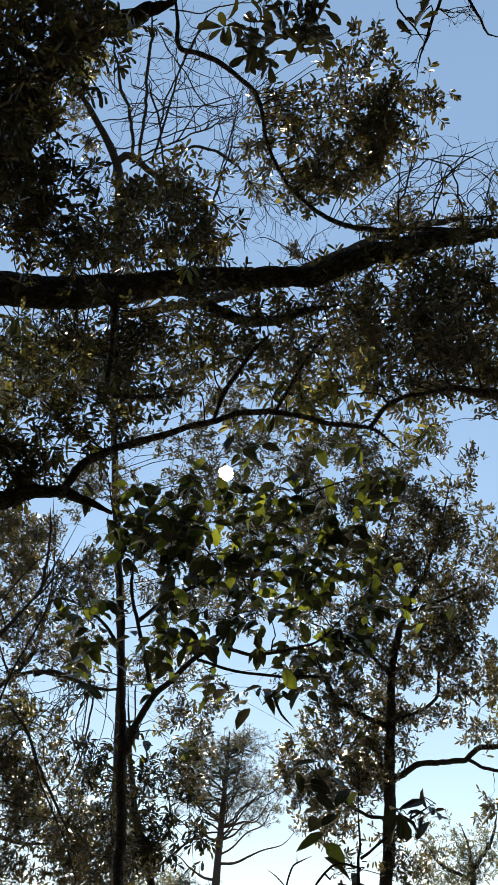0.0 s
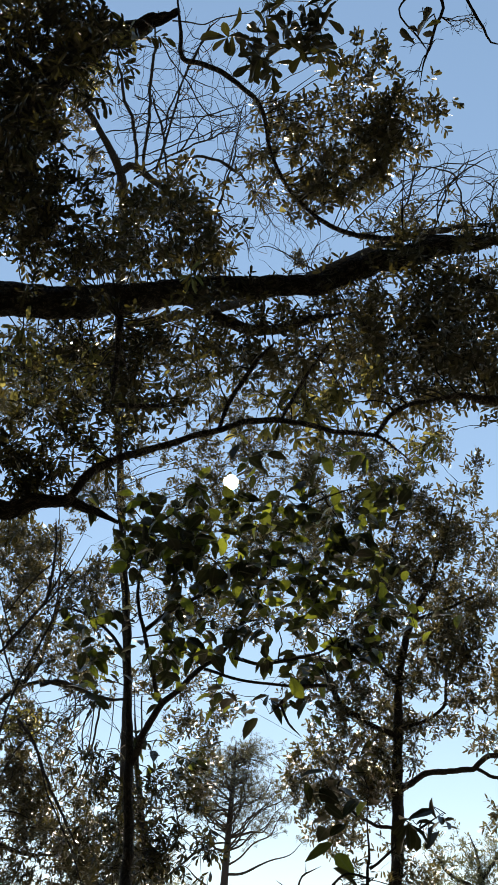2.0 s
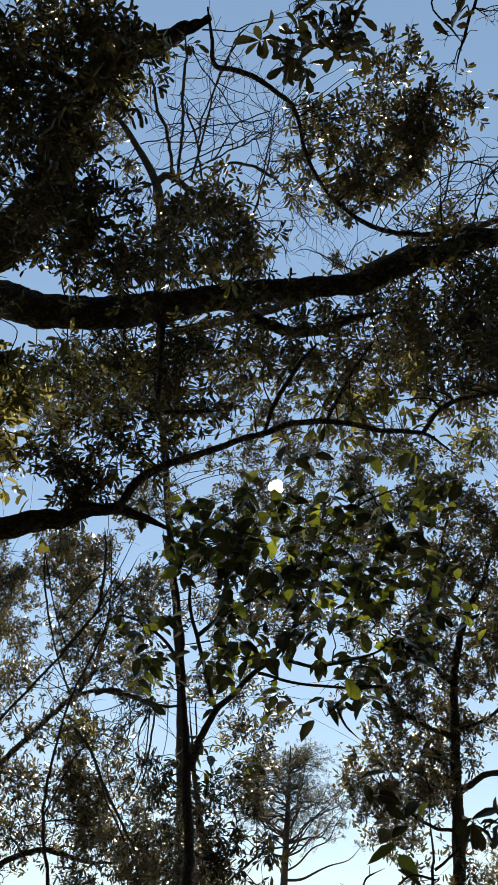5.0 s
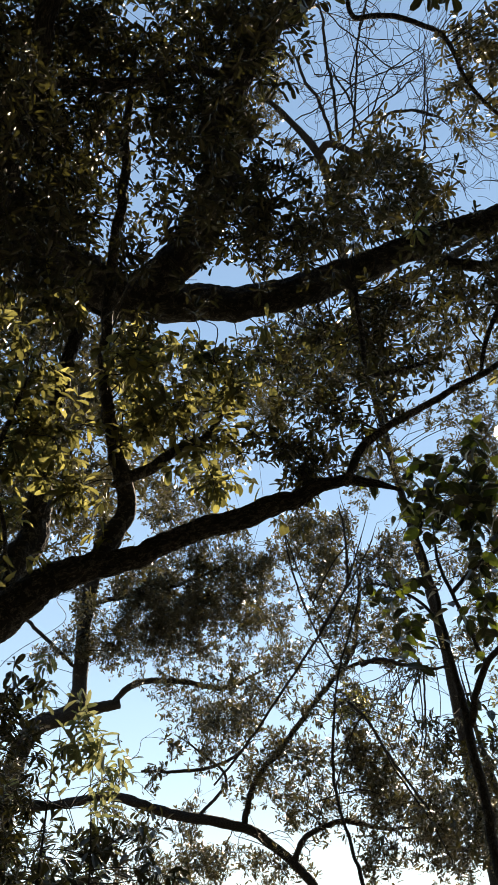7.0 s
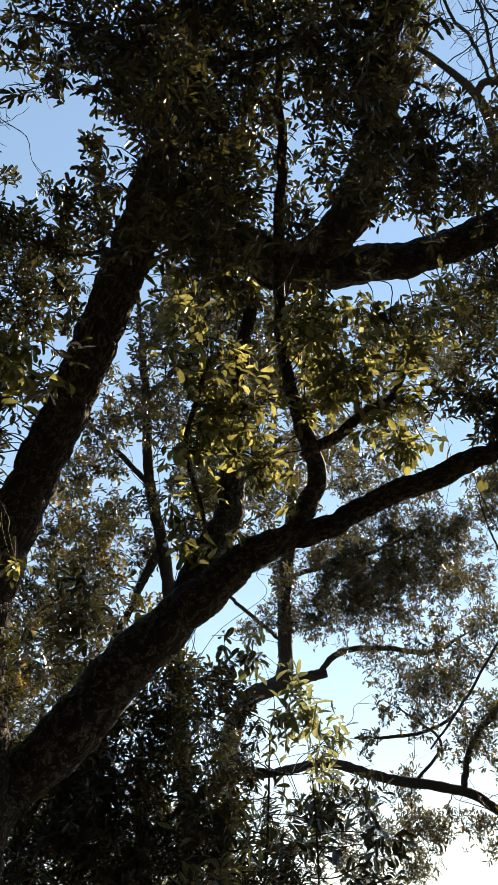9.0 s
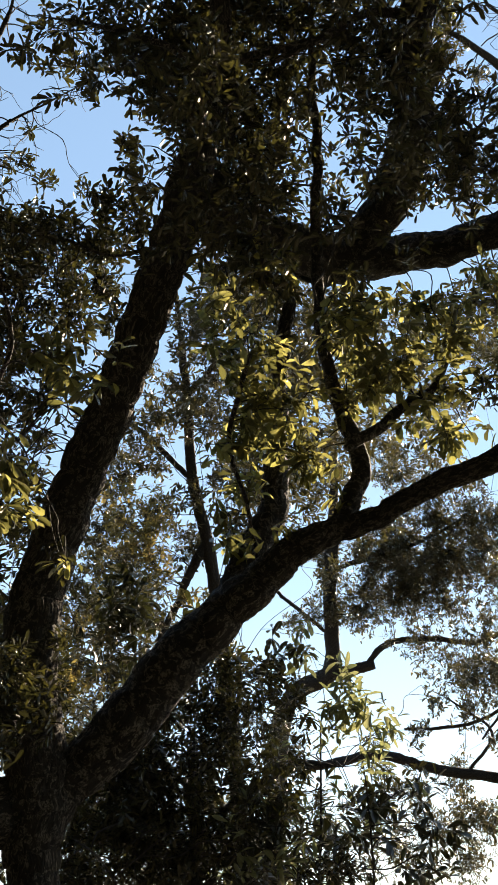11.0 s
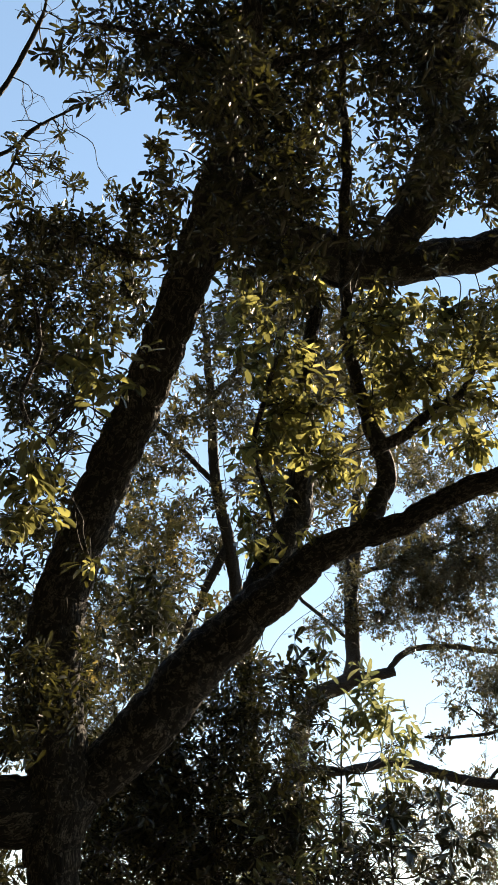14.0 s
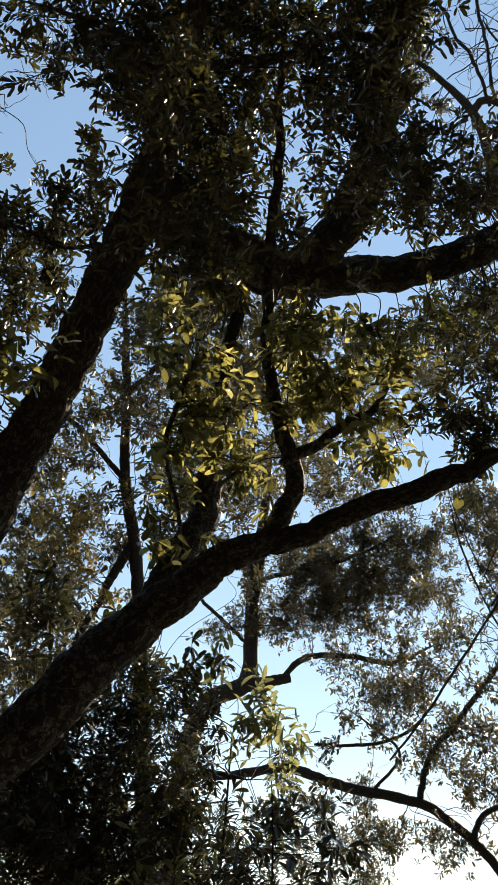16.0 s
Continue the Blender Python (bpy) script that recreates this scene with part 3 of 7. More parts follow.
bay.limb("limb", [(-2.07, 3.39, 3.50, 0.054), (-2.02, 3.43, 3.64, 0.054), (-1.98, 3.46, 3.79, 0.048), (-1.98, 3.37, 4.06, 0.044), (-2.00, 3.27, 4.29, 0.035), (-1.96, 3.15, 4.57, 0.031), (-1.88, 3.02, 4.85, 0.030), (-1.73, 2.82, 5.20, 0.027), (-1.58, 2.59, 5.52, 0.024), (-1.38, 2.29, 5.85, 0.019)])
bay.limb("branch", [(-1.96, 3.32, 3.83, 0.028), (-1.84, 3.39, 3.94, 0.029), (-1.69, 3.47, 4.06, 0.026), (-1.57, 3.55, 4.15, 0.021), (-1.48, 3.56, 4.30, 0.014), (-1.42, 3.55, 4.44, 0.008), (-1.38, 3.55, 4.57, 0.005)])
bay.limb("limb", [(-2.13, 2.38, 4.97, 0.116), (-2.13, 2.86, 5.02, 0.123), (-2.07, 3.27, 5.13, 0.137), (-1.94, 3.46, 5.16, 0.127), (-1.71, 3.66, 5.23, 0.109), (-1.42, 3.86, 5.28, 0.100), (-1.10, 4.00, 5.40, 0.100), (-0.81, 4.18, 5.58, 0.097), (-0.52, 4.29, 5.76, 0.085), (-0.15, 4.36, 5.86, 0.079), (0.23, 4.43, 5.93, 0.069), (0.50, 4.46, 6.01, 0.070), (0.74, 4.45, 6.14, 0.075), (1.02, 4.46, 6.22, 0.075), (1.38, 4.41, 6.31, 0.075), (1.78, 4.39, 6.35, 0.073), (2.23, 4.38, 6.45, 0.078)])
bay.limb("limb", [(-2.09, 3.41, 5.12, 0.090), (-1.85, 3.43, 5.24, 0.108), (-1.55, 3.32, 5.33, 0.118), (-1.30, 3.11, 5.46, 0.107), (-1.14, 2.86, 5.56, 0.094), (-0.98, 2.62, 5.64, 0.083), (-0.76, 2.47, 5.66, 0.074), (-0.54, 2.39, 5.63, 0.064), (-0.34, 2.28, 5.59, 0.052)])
bay.limb("limb", [(-0.69, 4.21, 5.68, 0.054), (-0.41, 4.28, 5.67, 0.045), (-0.19, 4.40, 5.59, 0.039), (0.11, 4.46, 5.56, 0.036), (0.37, 4.41, 5.62, 0.027), (0.59, 4.39, 5.65, 0.015)])
bay.limb("branch", [(-0.89, 3.62, 3.74, 0.019), (-0.84, 3.64, 3.87, 0.022), (-0.77, 3.67, 3.98, 0.022), (-0.62, 3.72, 4.09, 0.020), (-0.41, 3.77, 4.20, 0.017), (-0.12, 3.79, 4.31, 0.016), (-0.00, 3.83, 4.38, 0.016), (0.18, 3.89, 4.42, 0.015), (0.43, 3.97, 4.41, 0.014), (0.66, 4.03, 4.41, 0.012), (0.81, 4.12, 4.36, 0.008), (0.94, 4.23, 4.28, 0.005)])
bay.limb("branch", [(0.67, 4.06, 4.44, 0.013), (0.79, 4.07, 4.61, 0.014), (0.97, 4.11, 4.70, 0.013), (1.18, 4.15, 4.77, 0.017), (1.46, 4.22, 4.78, 0.034), (1.74, 4.33, 4.70, 0.042)])
bay.limb("branch", [(0.15, 3.97, 4.48, 0.011), (0.21, 3.92, 4.59, 0.011), (0.31, 3.84, 4.73, 0.009), (0.43, 3.76, 4.87, 0.008)])
bay.limb("branch", [(-0.19, 3.83, 4.32, 0.010), (-0.12, 3.79, 4.49, 0.013), (-0.00, 3.73, 4.68, 0.012), (0.12, 3.70, 4.81, 0.009)])
bay.limb("branch", [(-0.72, 3.59, 5.00, 0.016), (-0.73, 3.66, 4.82, 0.016), (-0.74, 3.73, 4.64, 0.015), (-0.76, 3.78, 4.45, 0.012)])
bay.limb("branch", [(-0.76, 3.79, 4.45, 0.014), (-0.60, 3.81, 4.46, 0.014), (-0.42, 3.82, 4.47, 0.009)])
bay.limb("branch", [(1.57, 4.37, 6.29, 0.018), (1.28, 4.44, 6.43, 0.018), (1.02, 4.53, 6.52, 0.019), (0.75, 4.60, 6.62, 0.019), (0.54, 4.60, 6.76, 0.017), (0.29, 4.50, 6.98, 0.016), (0.13, 4.31, 7.24, 0.015), (0.07, 4.12, 7.48, 0.017), (-0.09, 4.04, 7.64, 0.019), (-0.32, 3.97, 7.78, 0.020), (-0.52, 3.96, 7.87, 0.025), (-0.54, 3.85, 8.03, 0.027), (-0.56, 3.69, 8.22, 0.027)])
bay.limb("branch", [(-3.01, 2.38, 3.45, 0.004), (-3.02, 2.30, 3.58, 0.004), (-3.02, 2.21, 3.72, 0.005), (-3.05, 2.09, 3.82, 0.010), (-3.03, 2.02, 3.93, 0.011), (-2.91, 1.98, 4.14, 0.011), (-2.82, 1.80, 4.38, 0.010)])
bay.limb("branch", [(-2.47, 2.37, 4.74, 0.011), (-2.63, 2.27, 4.72, 0.008), (-2.77, 2.08, 4.78, 0.007), (-2.89, 1.92, 4.80, 0.005), (-2.99, 1.79, 4.83, 0.004)])
bay.limb("branch", [(-1.86, 2.14, 5.26, 0.024), (-1.95, 1.96, 5.41, 0.019), (-2.11, 1.80, 5.50, 0.015), (-2.29, 1.64, 5.56, 0.010), (-2.45, 1.52, 5.61, 0.006)])
bay.limb("branch", [(-1.82, 2.09, 5.31, 0.027), (-1.61, 2.27, 5.46, 0.021), (-1.35, 2.48, 5.59, 0.017), (-1.13, 2.66, 5.70, 0.012)])
bay.limb("branch", [(-0.99, 2.64, 5.62, 0.029), (-1.18, 2.46, 5.57, 0.021), (-1.46, 2.34, 5.43, 0.017), (-1.65, 2.22, 5.30, 0.011)])
bay.limb("branch", [(-2.47, 3.26, 3.38, 0.012), (-2.46, 3.15, 3.67, 0.011), (-2.47, 3.03, 3.94, 0.013), (-2.31, 2.96, 4.25, 0.013), (-2.23, 2.95, 4.42, 0.010)])
bay.limb("branch", [(-1.98, 3.18, 4.82, 0.015), (-2.14, 3.08, 4.92, 0.014), (-2.32, 2.98, 4.99, 0.013), (-2.54, 2.89, 5.01, 0.010)])
bay.foliage("bay", [(-1.00, 2.35, 5.43, 0.35, 0.17, 1.9), (-0.69, 2.29, 5.42, 0.20, 0.11, 1.0), (-1.20, 2.94, 5.72, 0.23, 0.26, 1.4), (-0.89, 2.66, 4.99, 0.08, 0.19, 0.9), (-1.18, 2.99, 5.16, 0.18, 0.21, 1.2), (-0.99, 3.01, 4.93, 0.26, 0.14, 1.0), (-0.81, 3.13, 4.87, 0.23, 0.12, 1.4), (-1.14, 3.35, 5.13, 0.25, 0.09, 1.2), (-1.53, 4.85, 5.81, 0.29, 0.15, 1.2), (-0.68, 3.91, 4.96, 0.23, 0.15, 1.6), (-0.34, 3.71, 4.94, 0.19, 0.14, 1.1), (-0.16, 3.83, 4.80, 0.16, 0.19, 0.8), (-1.11, 4.52, 5.38, 0.26, 0.19, 1.3), (-1.51, 4.90, 5.59, 0.16, 0.12, 0.6)])
bay.foliage("bay", [(-0.64, 4.20, 4.93, 0.20, 0.12, 1.4), (-0.00, 4.31, 5.48, 0.26, 0.11, 1.2)])
bay.foliage("small", [(-0.56, 4.26, 6.61, 0.29, 0.21, 1.5), (-0.67, 4.29, 6.30, 0.36, 0.24, 1.9), (-0.36, 4.37, 6.27, 0.22, 0.16, 1.4), (-0.35, 3.90, 5.60, 0.11, 0.09, 0.7)])
bay.foliage("small", [(1.31, 4.42, 6.04, 0.40, 0.16, 2.6), (1.57, 4.50, 5.86, 0.24, 0.28, 3.2), (1.25, 4.66, 5.80, 0.36, 0.24, 3.0), (0.98, 4.59, 5.95, 0.28, 0.16, 2.6), (0.71, 4.73, 5.86, 0.32, 0.16, 2.4), (0.39, 4.75, 5.88, 0.28, 0.12, 1.8), (1.48, 4.78, 5.59, 0.32, 0.24, 3.2), (1.10, 4.84, 5.64, 0.28, 0.16, 2.6), (1.66, 4.91, 5.35, 0.12, 0.16, 2.4), (0.79, 4.87, 5.67, 0.24, 0.14, 1.6), (0.48, 4.90, 5.69, 0.28, 0.14, 1.4), (1.20, 5.00, 5.42, 0.16, 0.10, 1.8), (1.09, 4.66, 6.70, 0.35, 0.11, 1.2), (1.50, 4.61, 6.65, 0.35, 0.09, 1.4)])
bay.foliage("gold", [(0.54, 4.27, 4.86, 0.27, 0.08, 1.3), (0.27, 4.29, 4.87, 0.17, 0.10, 1.2), (0.03, 4.31, 4.85, 0.14, 0.08, 0.7), (0.70, 4.19, 4.93, 0.17, 0.08, 1.2), (0.34, 4.38, 4.74, 0.14, 0.10, 0.8), (1.54, 5.13, 5.27, 0.25, 0.09, 1.2)])
bay.foliage("bay", [(-1.07, 3.64, 4.20, 0.17, 0.12, 1.3), (-0.94, 3.74, 4.10, 0.17, 0.12, 1.3), (-1.16, 3.71, 4.05, 0.12, 0.14, 1.8), (-0.75, 3.72, 4.19, 0.17, 0.09, 0.9), (-1.12, 3.81, 3.91, 0.14, 0.09, 1.2), (-0.74, 3.67, 4.26, 0.17, 0.07, 0.9)])
bay.foliage("bay", [(-1.87, 2.14, 5.73, 0.35, 0.25, 2.2), (-1.53, 2.27, 5.80, 0.28, 0.19, 2.1), (-1.23, 2.41, 5.82, 0.25, 0.19, 1.5), (-0.82, 2.31, 5.51, 0.14, 0.14, 1.1), (-1.93, 2.30, 5.37, 0.18, 0.24, 2.2), (-1.93, 2.73, 5.35, 0.22, 0.19, 1.8), (-1.64, 2.88, 5.37, 0.19, 0.13, 1.0), (-1.38, 2.68, 5.61, 0.19, 0.19, 0.8), (-1.39, 2.90, 5.46, 0.13, 0.19, 0.5), (-2.16, 2.67, 5.26, 0.22, 0.22, 2.2), (-1.62, 2.50, 5.64, 0.16, 0.22, 1.1), (-2.22, 3.05, 5.22, 0.29, 0.16, 1.5), (-2.24, 3.23, 5.05, 0.26, 0.16, 1.4), (-1.81, 3.21, 5.30, 0.20, 0.13, 0.9)])
bay.foliage("bay", [(-1.46, 3.19, 4.92, 0.09, 0.07, 0.6), (-1.07, 3.19, 5.05, 0.18, 0.12, 0.7), (-0.92, 2.82, 5.14, 0.09, 0.14, 0.6), (-0.95, 3.34, 5.23, 0.16, 0.13, 0.8), (-0.95, 4.10, 5.02, 0.24, 0.14, 0.9), (-0.63, 4.10, 5.09, 0.17, 0.17, 0.8), (-0.40, 4.12, 5.10, 0.20, 0.17, 0.7), (-1.51, 4.49, 5.32, 0.19, 0.15, 1.0), (-1.20, 4.46, 5.15, 0.18, 0.15, 1.0), (-0.89, 4.37, 5.03, 0.21, 0.12, 1.0)])
bay.foliage("gold", [(-1.82, 3.27, 4.49, 0.18, 0.13, 1.8), (-1.66, 3.41, 4.43, 0.15, 0.13, 1.8), (-1.55, 3.97, 4.96, 0.15, 0.14, 1.4), (-1.99, 3.38, 4.25, 0.15, 0.15, 1.8), (-1.75, 3.48, 4.29, 0.18, 0.13, 1.7), (-1.56, 3.62, 4.21, 0.18, 0.13, 1.7), (-2.25, 3.25, 4.21, 0.21, 0.15, 1.8), (-2.35, 3.02, 4.38, 0.16, 0.15, 2.0), (-2.26, 3.41, 4.00, 0.15, 0.12, 1.8), (-2.42, 3.22, 4.10, 0.18, 0.18, 2.0), (-1.50, 3.79, 4.01, 0.15, 0.12, 1.7), (-2.55, 3.38, 3.73, 0.12, 0.15, 1.6), (-1.62, 3.75, 3.99, 0.09, 0.09, 1.4), (-1.73, 3.22, 4.61, 0.15, 0.09, 1.5)], loose=22)
bay.foliage("bay", [(-1.23, 3.58, 4.09, 0.13, 0.10, 1.8), (-1.16, 3.70, 3.94, 0.11, 0.08, 1.5), (-0.89, 3.64, 4.14, 0.17, 0.10, 1.2), (-1.01, 3.69, 4.03, 0.14, 0.08, 1.2), (-0.63, 3.72, 4.11, 0.14, 0.11, 1.0)])
bay.foliage("bay", [(-2.33, 1.73, 5.71, 0.28, 0.16, 1.7), (-2.15, 1.95, 5.71, 0.28, 0.22, 1.7), (-1.89, 2.17, 5.72, 0.25, 0.25, 2.2), (-1.59, 2.35, 5.75, 0.25, 0.19, 1.8), (-1.31, 2.54, 5.73, 0.25, 0.19, 1.0), (-2.52, 1.82, 5.56, 0.16, 0.09, 1.0), (-2.27, 2.22, 5.51, 0.19, 0.16, 1.3), (-2.23, 2.65, 5.26, 0.19, 0.22, 2.1), (-2.01, 2.81, 5.26, 0.22, 0.19, 1.8), (-1.90, 2.47, 5.55, 0.19, 0.19, 1.6), (-1.70, 2.59, 5.56, 0.16, 0.19, 1.6), (-1.35, 2.80, 5.55, 0.19, 0.13, 0.7), (-2.27, 2.42, 5.39, 0.16, 0.19, 1.3), (-1.46, 3.06, 5.31, 0.16, 0.19, 0.7)])
bay.foliage("bay", [(-3.00, 1.93, 4.88, 0.21, 0.15, 2.4), (-2.89, 2.19, 4.82, 0.18, 0.14, 2.0), (-3.17, 2.03, 4.67, 0.18, 0.18, 1.9), (-3.06, 2.26, 4.61, 0.18, 0.15, 1.6), (-3.31, 2.20, 4.40, 0.15, 0.15, 1.8), (-2.62, 2.18, 5.04, 0.12, 0.12, 1.4), (-2.42, 2.12, 5.22, 0.09, 0.12, 1.2), (-2.52, 2.41, 4.96, 0.12, 0.15, 1.8), (-2.71, 2.32, 4.88, 0.12, 0.12, 1.6), (-2.90, 2.42, 4.64, 0.12, 0.12, 1.4), (-3.40, 2.35, 4.16, 0.12, 0.09, 1.2)])
bay.foliage("gold", [(-2.49, 1.94, 3.89, 0.12, 0.08, 1.7), (-2.44, 2.06, 3.85, 0.12, 0.08, 1.5), (-2.51, 2.07, 3.77, 0.07, 0.06, 1.0), (-2.80, 1.97, 3.49, 0.11, 0.11, 1.7), (-2.86, 2.02, 3.35, 0.12, 0.11, 1.8), (-2.92, 2.03, 3.24, 0.10, 0.07, 1.4), (-2.77, 2.31, 3.12, 0.06, 0.06, 1.2)], loose=24)
bay.foliage("gold", [(-2.24, 2.82, 4.38, 0.16, 0.08, 1.7), (-2.11, 2.98, 4.31, 0.11, 0.07, 1.4), (-2.43, 3.02, 3.99, 0.11, 0.13, 1.7), (-2.19, 3.12, 4.08, 0.14, 0.11, 1.7), (-2.17, 3.28, 3.89, 0.14, 0.13, 1.5), (-2.54, 3.21, 3.60, 0.14, 0.10, 2.0), (-2.27, 3.00, 4.15, 0.14, 0.11, 1.4), (-2.09, 2.80, 4.51, 0.23, 0.08, 1.7), (-2.19, 2.61, 4.61, 0.17, 0.11, 1.6)], loose=22)
bay.foliage("bay", [(-3.52, 2.52, 3.37, 0.13, 0.17, 1.6), (-3.56, 2.64, 3.07, 0.12, 0.17, 2.0), (-3.58, 2.78, 2.74, 0.14, 0.17, 2.4), (-3.66, 2.73, 2.61, 0.12, 0.12, 1.6), (-3.48, 2.90, 2.75, 0.12, 0.14, 1.2)])

# broad-leaved sapling in front of the sun
sapling = Tree("sapling", "slender young broad-leaved tree with translucent ovate leaves", "tree", BARK_FINE, TREES)
sapling.limb("trunk", [(-0.72, 5.53, -0.05, 0.043), (-0.72, 5.52, 1.13, 0.037), (-0.72, 5.51, 2.26, 0.030), (-0.73, 5.46, 2.63, 0.030), (-0.75, 5.37, 3.01, 0.027), (-0.76, 5.26, 3.38, 0.019), (-0.78, 5.06, 3.87, 0.014), (-0.81, 4.91, 4.17, 0.011), (-0.85, 4.77, 4.41, 0.007), (-0.89, 4.61, 4.65, 0.004)])
sapling.limb("limb", [(-0.73, 5.37, 3.03, 0.022), (-0.65, 5.27, 3.18, 0.021), (-0.55, 5.18, 3.31, 0.019), (-0.33, 5.07, 3.48, 0.015), (-0.17, 4.98, 3.58, 0.012), (-0.03, 4.84, 3.77, 0.010), (0.05, 4.70, 3.92, 0.010), (0.16, 4.54, 4.09, 0.008), (0.32, 4.40, 4.20, 0.006), (0.57, 4.28, 4.24, 0.005), (0.77, 4.19, 4.22, 0.004)])
sapling.limb("branch", [(-0.57, 5.29, 3.35, 0.016), (-0.59, 5.13, 3.43, 0.014), (-0.64, 4.91, 3.62, 0.012), (-0.67, 4.72, 3.75, 0.010), (-0.64, 4.51, 3.90, 0.008)])
sapling.limb("branch", [(-0.65, 4.94, 3.67, 0.014), (-0.46, 4.82, 3.76, 0.013), (-0.29, 4.70, 3.80, 0.010), (-0.13, 4.57, 3.86, 0.008), (0.03, 4.43, 3.92, 0.006)])
sapling.limb("branch", [(-0.13, 4.85, 3.47, 0.011), (0.03, 4.82, 3.42, 0.010), (0.25, 4.75, 3.43, 0.008), (0.40, 4.68, 3.46, 0.006), (0.55, 4.56, 3.58, 0.005)])
sapling.limb("branch", [(-0.78, 4.87, 4.04, 0.012), (-0.64, 4.70, 4.18, 0.010), (-0.47, 4.56, 4.25, 0.008), (-0.26, 4.42, 4.32, 0.007)])
sapling.limb("branch", [(-0.76, 5.08, 3.56, 0.012), (-0.90, 4.93, 3.70, 0.009), (-1.08, 4.80, 3.75, 0.007), (-1.19, 4.74, 3.66, 0.005)])
sapling.limb("branch", [(-0.29, 4.87, 3.41, 0.010), (-0.07, 4.83, 3.33, 0.008), (0.18, 4.78, 3.28, 0.008), (0.36, 4.71, 3.25, 0.006)])
sapling.limb("branch", [(0.37, 4.61, 3.22, 0.009), (0.23, 4.59, 3.21, 0.009), (0.13, 4.59, 3.12, 0.011), (0.07, 4.57, 3.06, 0.008)])
sapling.limb("branch", [(0.13, 4.65, 3.13, 0.008), (0.17, 4.63, 3.03, 0.006), (0.23, 4.60, 2.95, 0.005)])
sapling.foliage("broad", [(-0.44, 4.24, 4.21, 0.19, 0.13, 0.8), (-0.29, 4.33, 4.08, 0.19, 0.14, 1.1), (-0.35, 4.40, 3.94, 0.19, 0.13, 1.0), (-0.13, 4.43, 3.92, 0.19, 0.13, 0.9), (0.46, 4.36, 3.99, 0.19, 0.11, 1.2), (0.62, 4.41, 3.88, 0.16, 0.09, 1.2), (0.37, 4.44, 3.86, 0.16, 0.11, 1.0), (0.37, 4.25, 4.21, 0.16, 0.13, 0.8), (0.74, 4.04, 4.09, 0.14, 0.11, 0.8), (0.63, 4.07, 4.07, 0.12, 0.12, 0.6), (0.03, 4.31, 4.14, 0.13, 0.13, 0.8), (0.12, 4.43, 3.92, 0.16, 0.13, 1.2), (-0.07, 4.17, 4.35, 0.13, 0.13, 0.5), (0.25, 4.51, 3.75, 0.16, 0.13, 1.0)], loose=12)
sapling.foliage("broad", [(-0.10, 4.69, 3.84, 0.20, 0.10, 1.2), (0.13, 4.78, 3.64, 0.20, 0.13, 1.1), (0.35, 4.75, 3.69, 0.16, 0.13, 1.1), (0.19, 4.85, 3.47, 0.20, 0.11, 1.2), (0.47, 4.80, 3.55, 0.15, 0.16, 1.6), (0.44, 4.86, 3.40, 0.13, 0.10, 1.2), (-0.20, 4.79, 3.61, 0.16, 0.11, 1.0), (-0.42, 4.73, 3.72, 0.20, 0.13, 1.2), (-0.42, 4.82, 3.52, 0.20, 0.13, 1.2), (-0.70, 4.73, 3.65, 0.16, 0.13, 1.0), (-0.95, 4.66, 3.69, 0.16, 0.11, 1.0), (-1.04, 4.73, 3.49, 0.16, 0.11, 1.0), (0.15, 4.90, 3.32, 0.10, 0.07, 0.8), (-0.22, 4.89, 3.35, 0.13, 0.08, 0.8)], loose=9)
sapling.foliage("broad", [(-0.90, 4.73, 4.04, 0.15, 0.12, 1.1), (-0.67, 4.74, 4.09, 0.15, 0.14, 1.1), (-0.74, 4.61, 4.32, 0.15, 0.14, 0.8), (-0.51, 4.68, 4.24, 0.15, 0.12, 1.1), (-0.85, 5.01, 3.42, 0.14, 0.10, 0.8), (-0.50, 5.75, 3.25, 0.15, 0.11, 0.8), (-0.65, 5.72, 3.28, 0.11, 0.09, 0.8), (0.89, 5.07, 3.80, 0.18, 0.14, 0.7), (1.12, 5.02, 3.81, 0.11, 0.07, 0.6), (0.69, 5.07, 3.87, 0.18, 0.14, 1.0)], loose=8)

# a thin stem with dark whorled leaves
stem = Tree("sapling", "thin young evergreen stem with dark whorled leaves", "tree", BARK_FINE, TREES)
stem.limb("trunk", [(-0.69, 7.43, -0.05, 0.038), (-0.71, 7.42, 1.24, 0.032), (-0.72, 7.41, 2.49, 0.028), (-0.82, 7.35, 2.86, 0.026), (-0.90, 7.26, 3.25, 0.025), (-0.93, 7.19, 3.53, 0.019), (-0.96, 7.09, 3.86, 0.013), (-0.97, 7.02, 4.06, 0.007)])
stem.foliage("bay", [(-0.96, 5.69, 3.23, 0.17, 0.11, 0.8), (-1.02, 5.73, 3.07, 0.15, 0.13, 0.9), (-0.87, 5.79, 2.92, 0.13, 0.13, 1.0), (-0.64, 5.78, 3.08, 0.15, 0.13, 1.2), (-0.49, 5.86, 2.80, 0.19, 0.15, 1.6), (-0.74, 5.81, 2.89, 0.15, 0.11, 1.2), (-0.59, 5.87, 2.67, 0.19, 0.15, 1.4), (-0.32, 5.88, 2.74, 0.13, 0.13, 1.0), (-0.97, 5.64, 3.40, 0.11, 0.08, 0.6)], loose=8)
stem.limb("branch", [(-0.76, 7.29, 2.62, 0.012), (-0.63, 7.28, 2.75, 0.009), (-0.43, 7.27, 2.90, 0.009), (-0.28, 7.27, 2.95, 0.007), (-0.13, 7.28, 2.93, 0.005)])
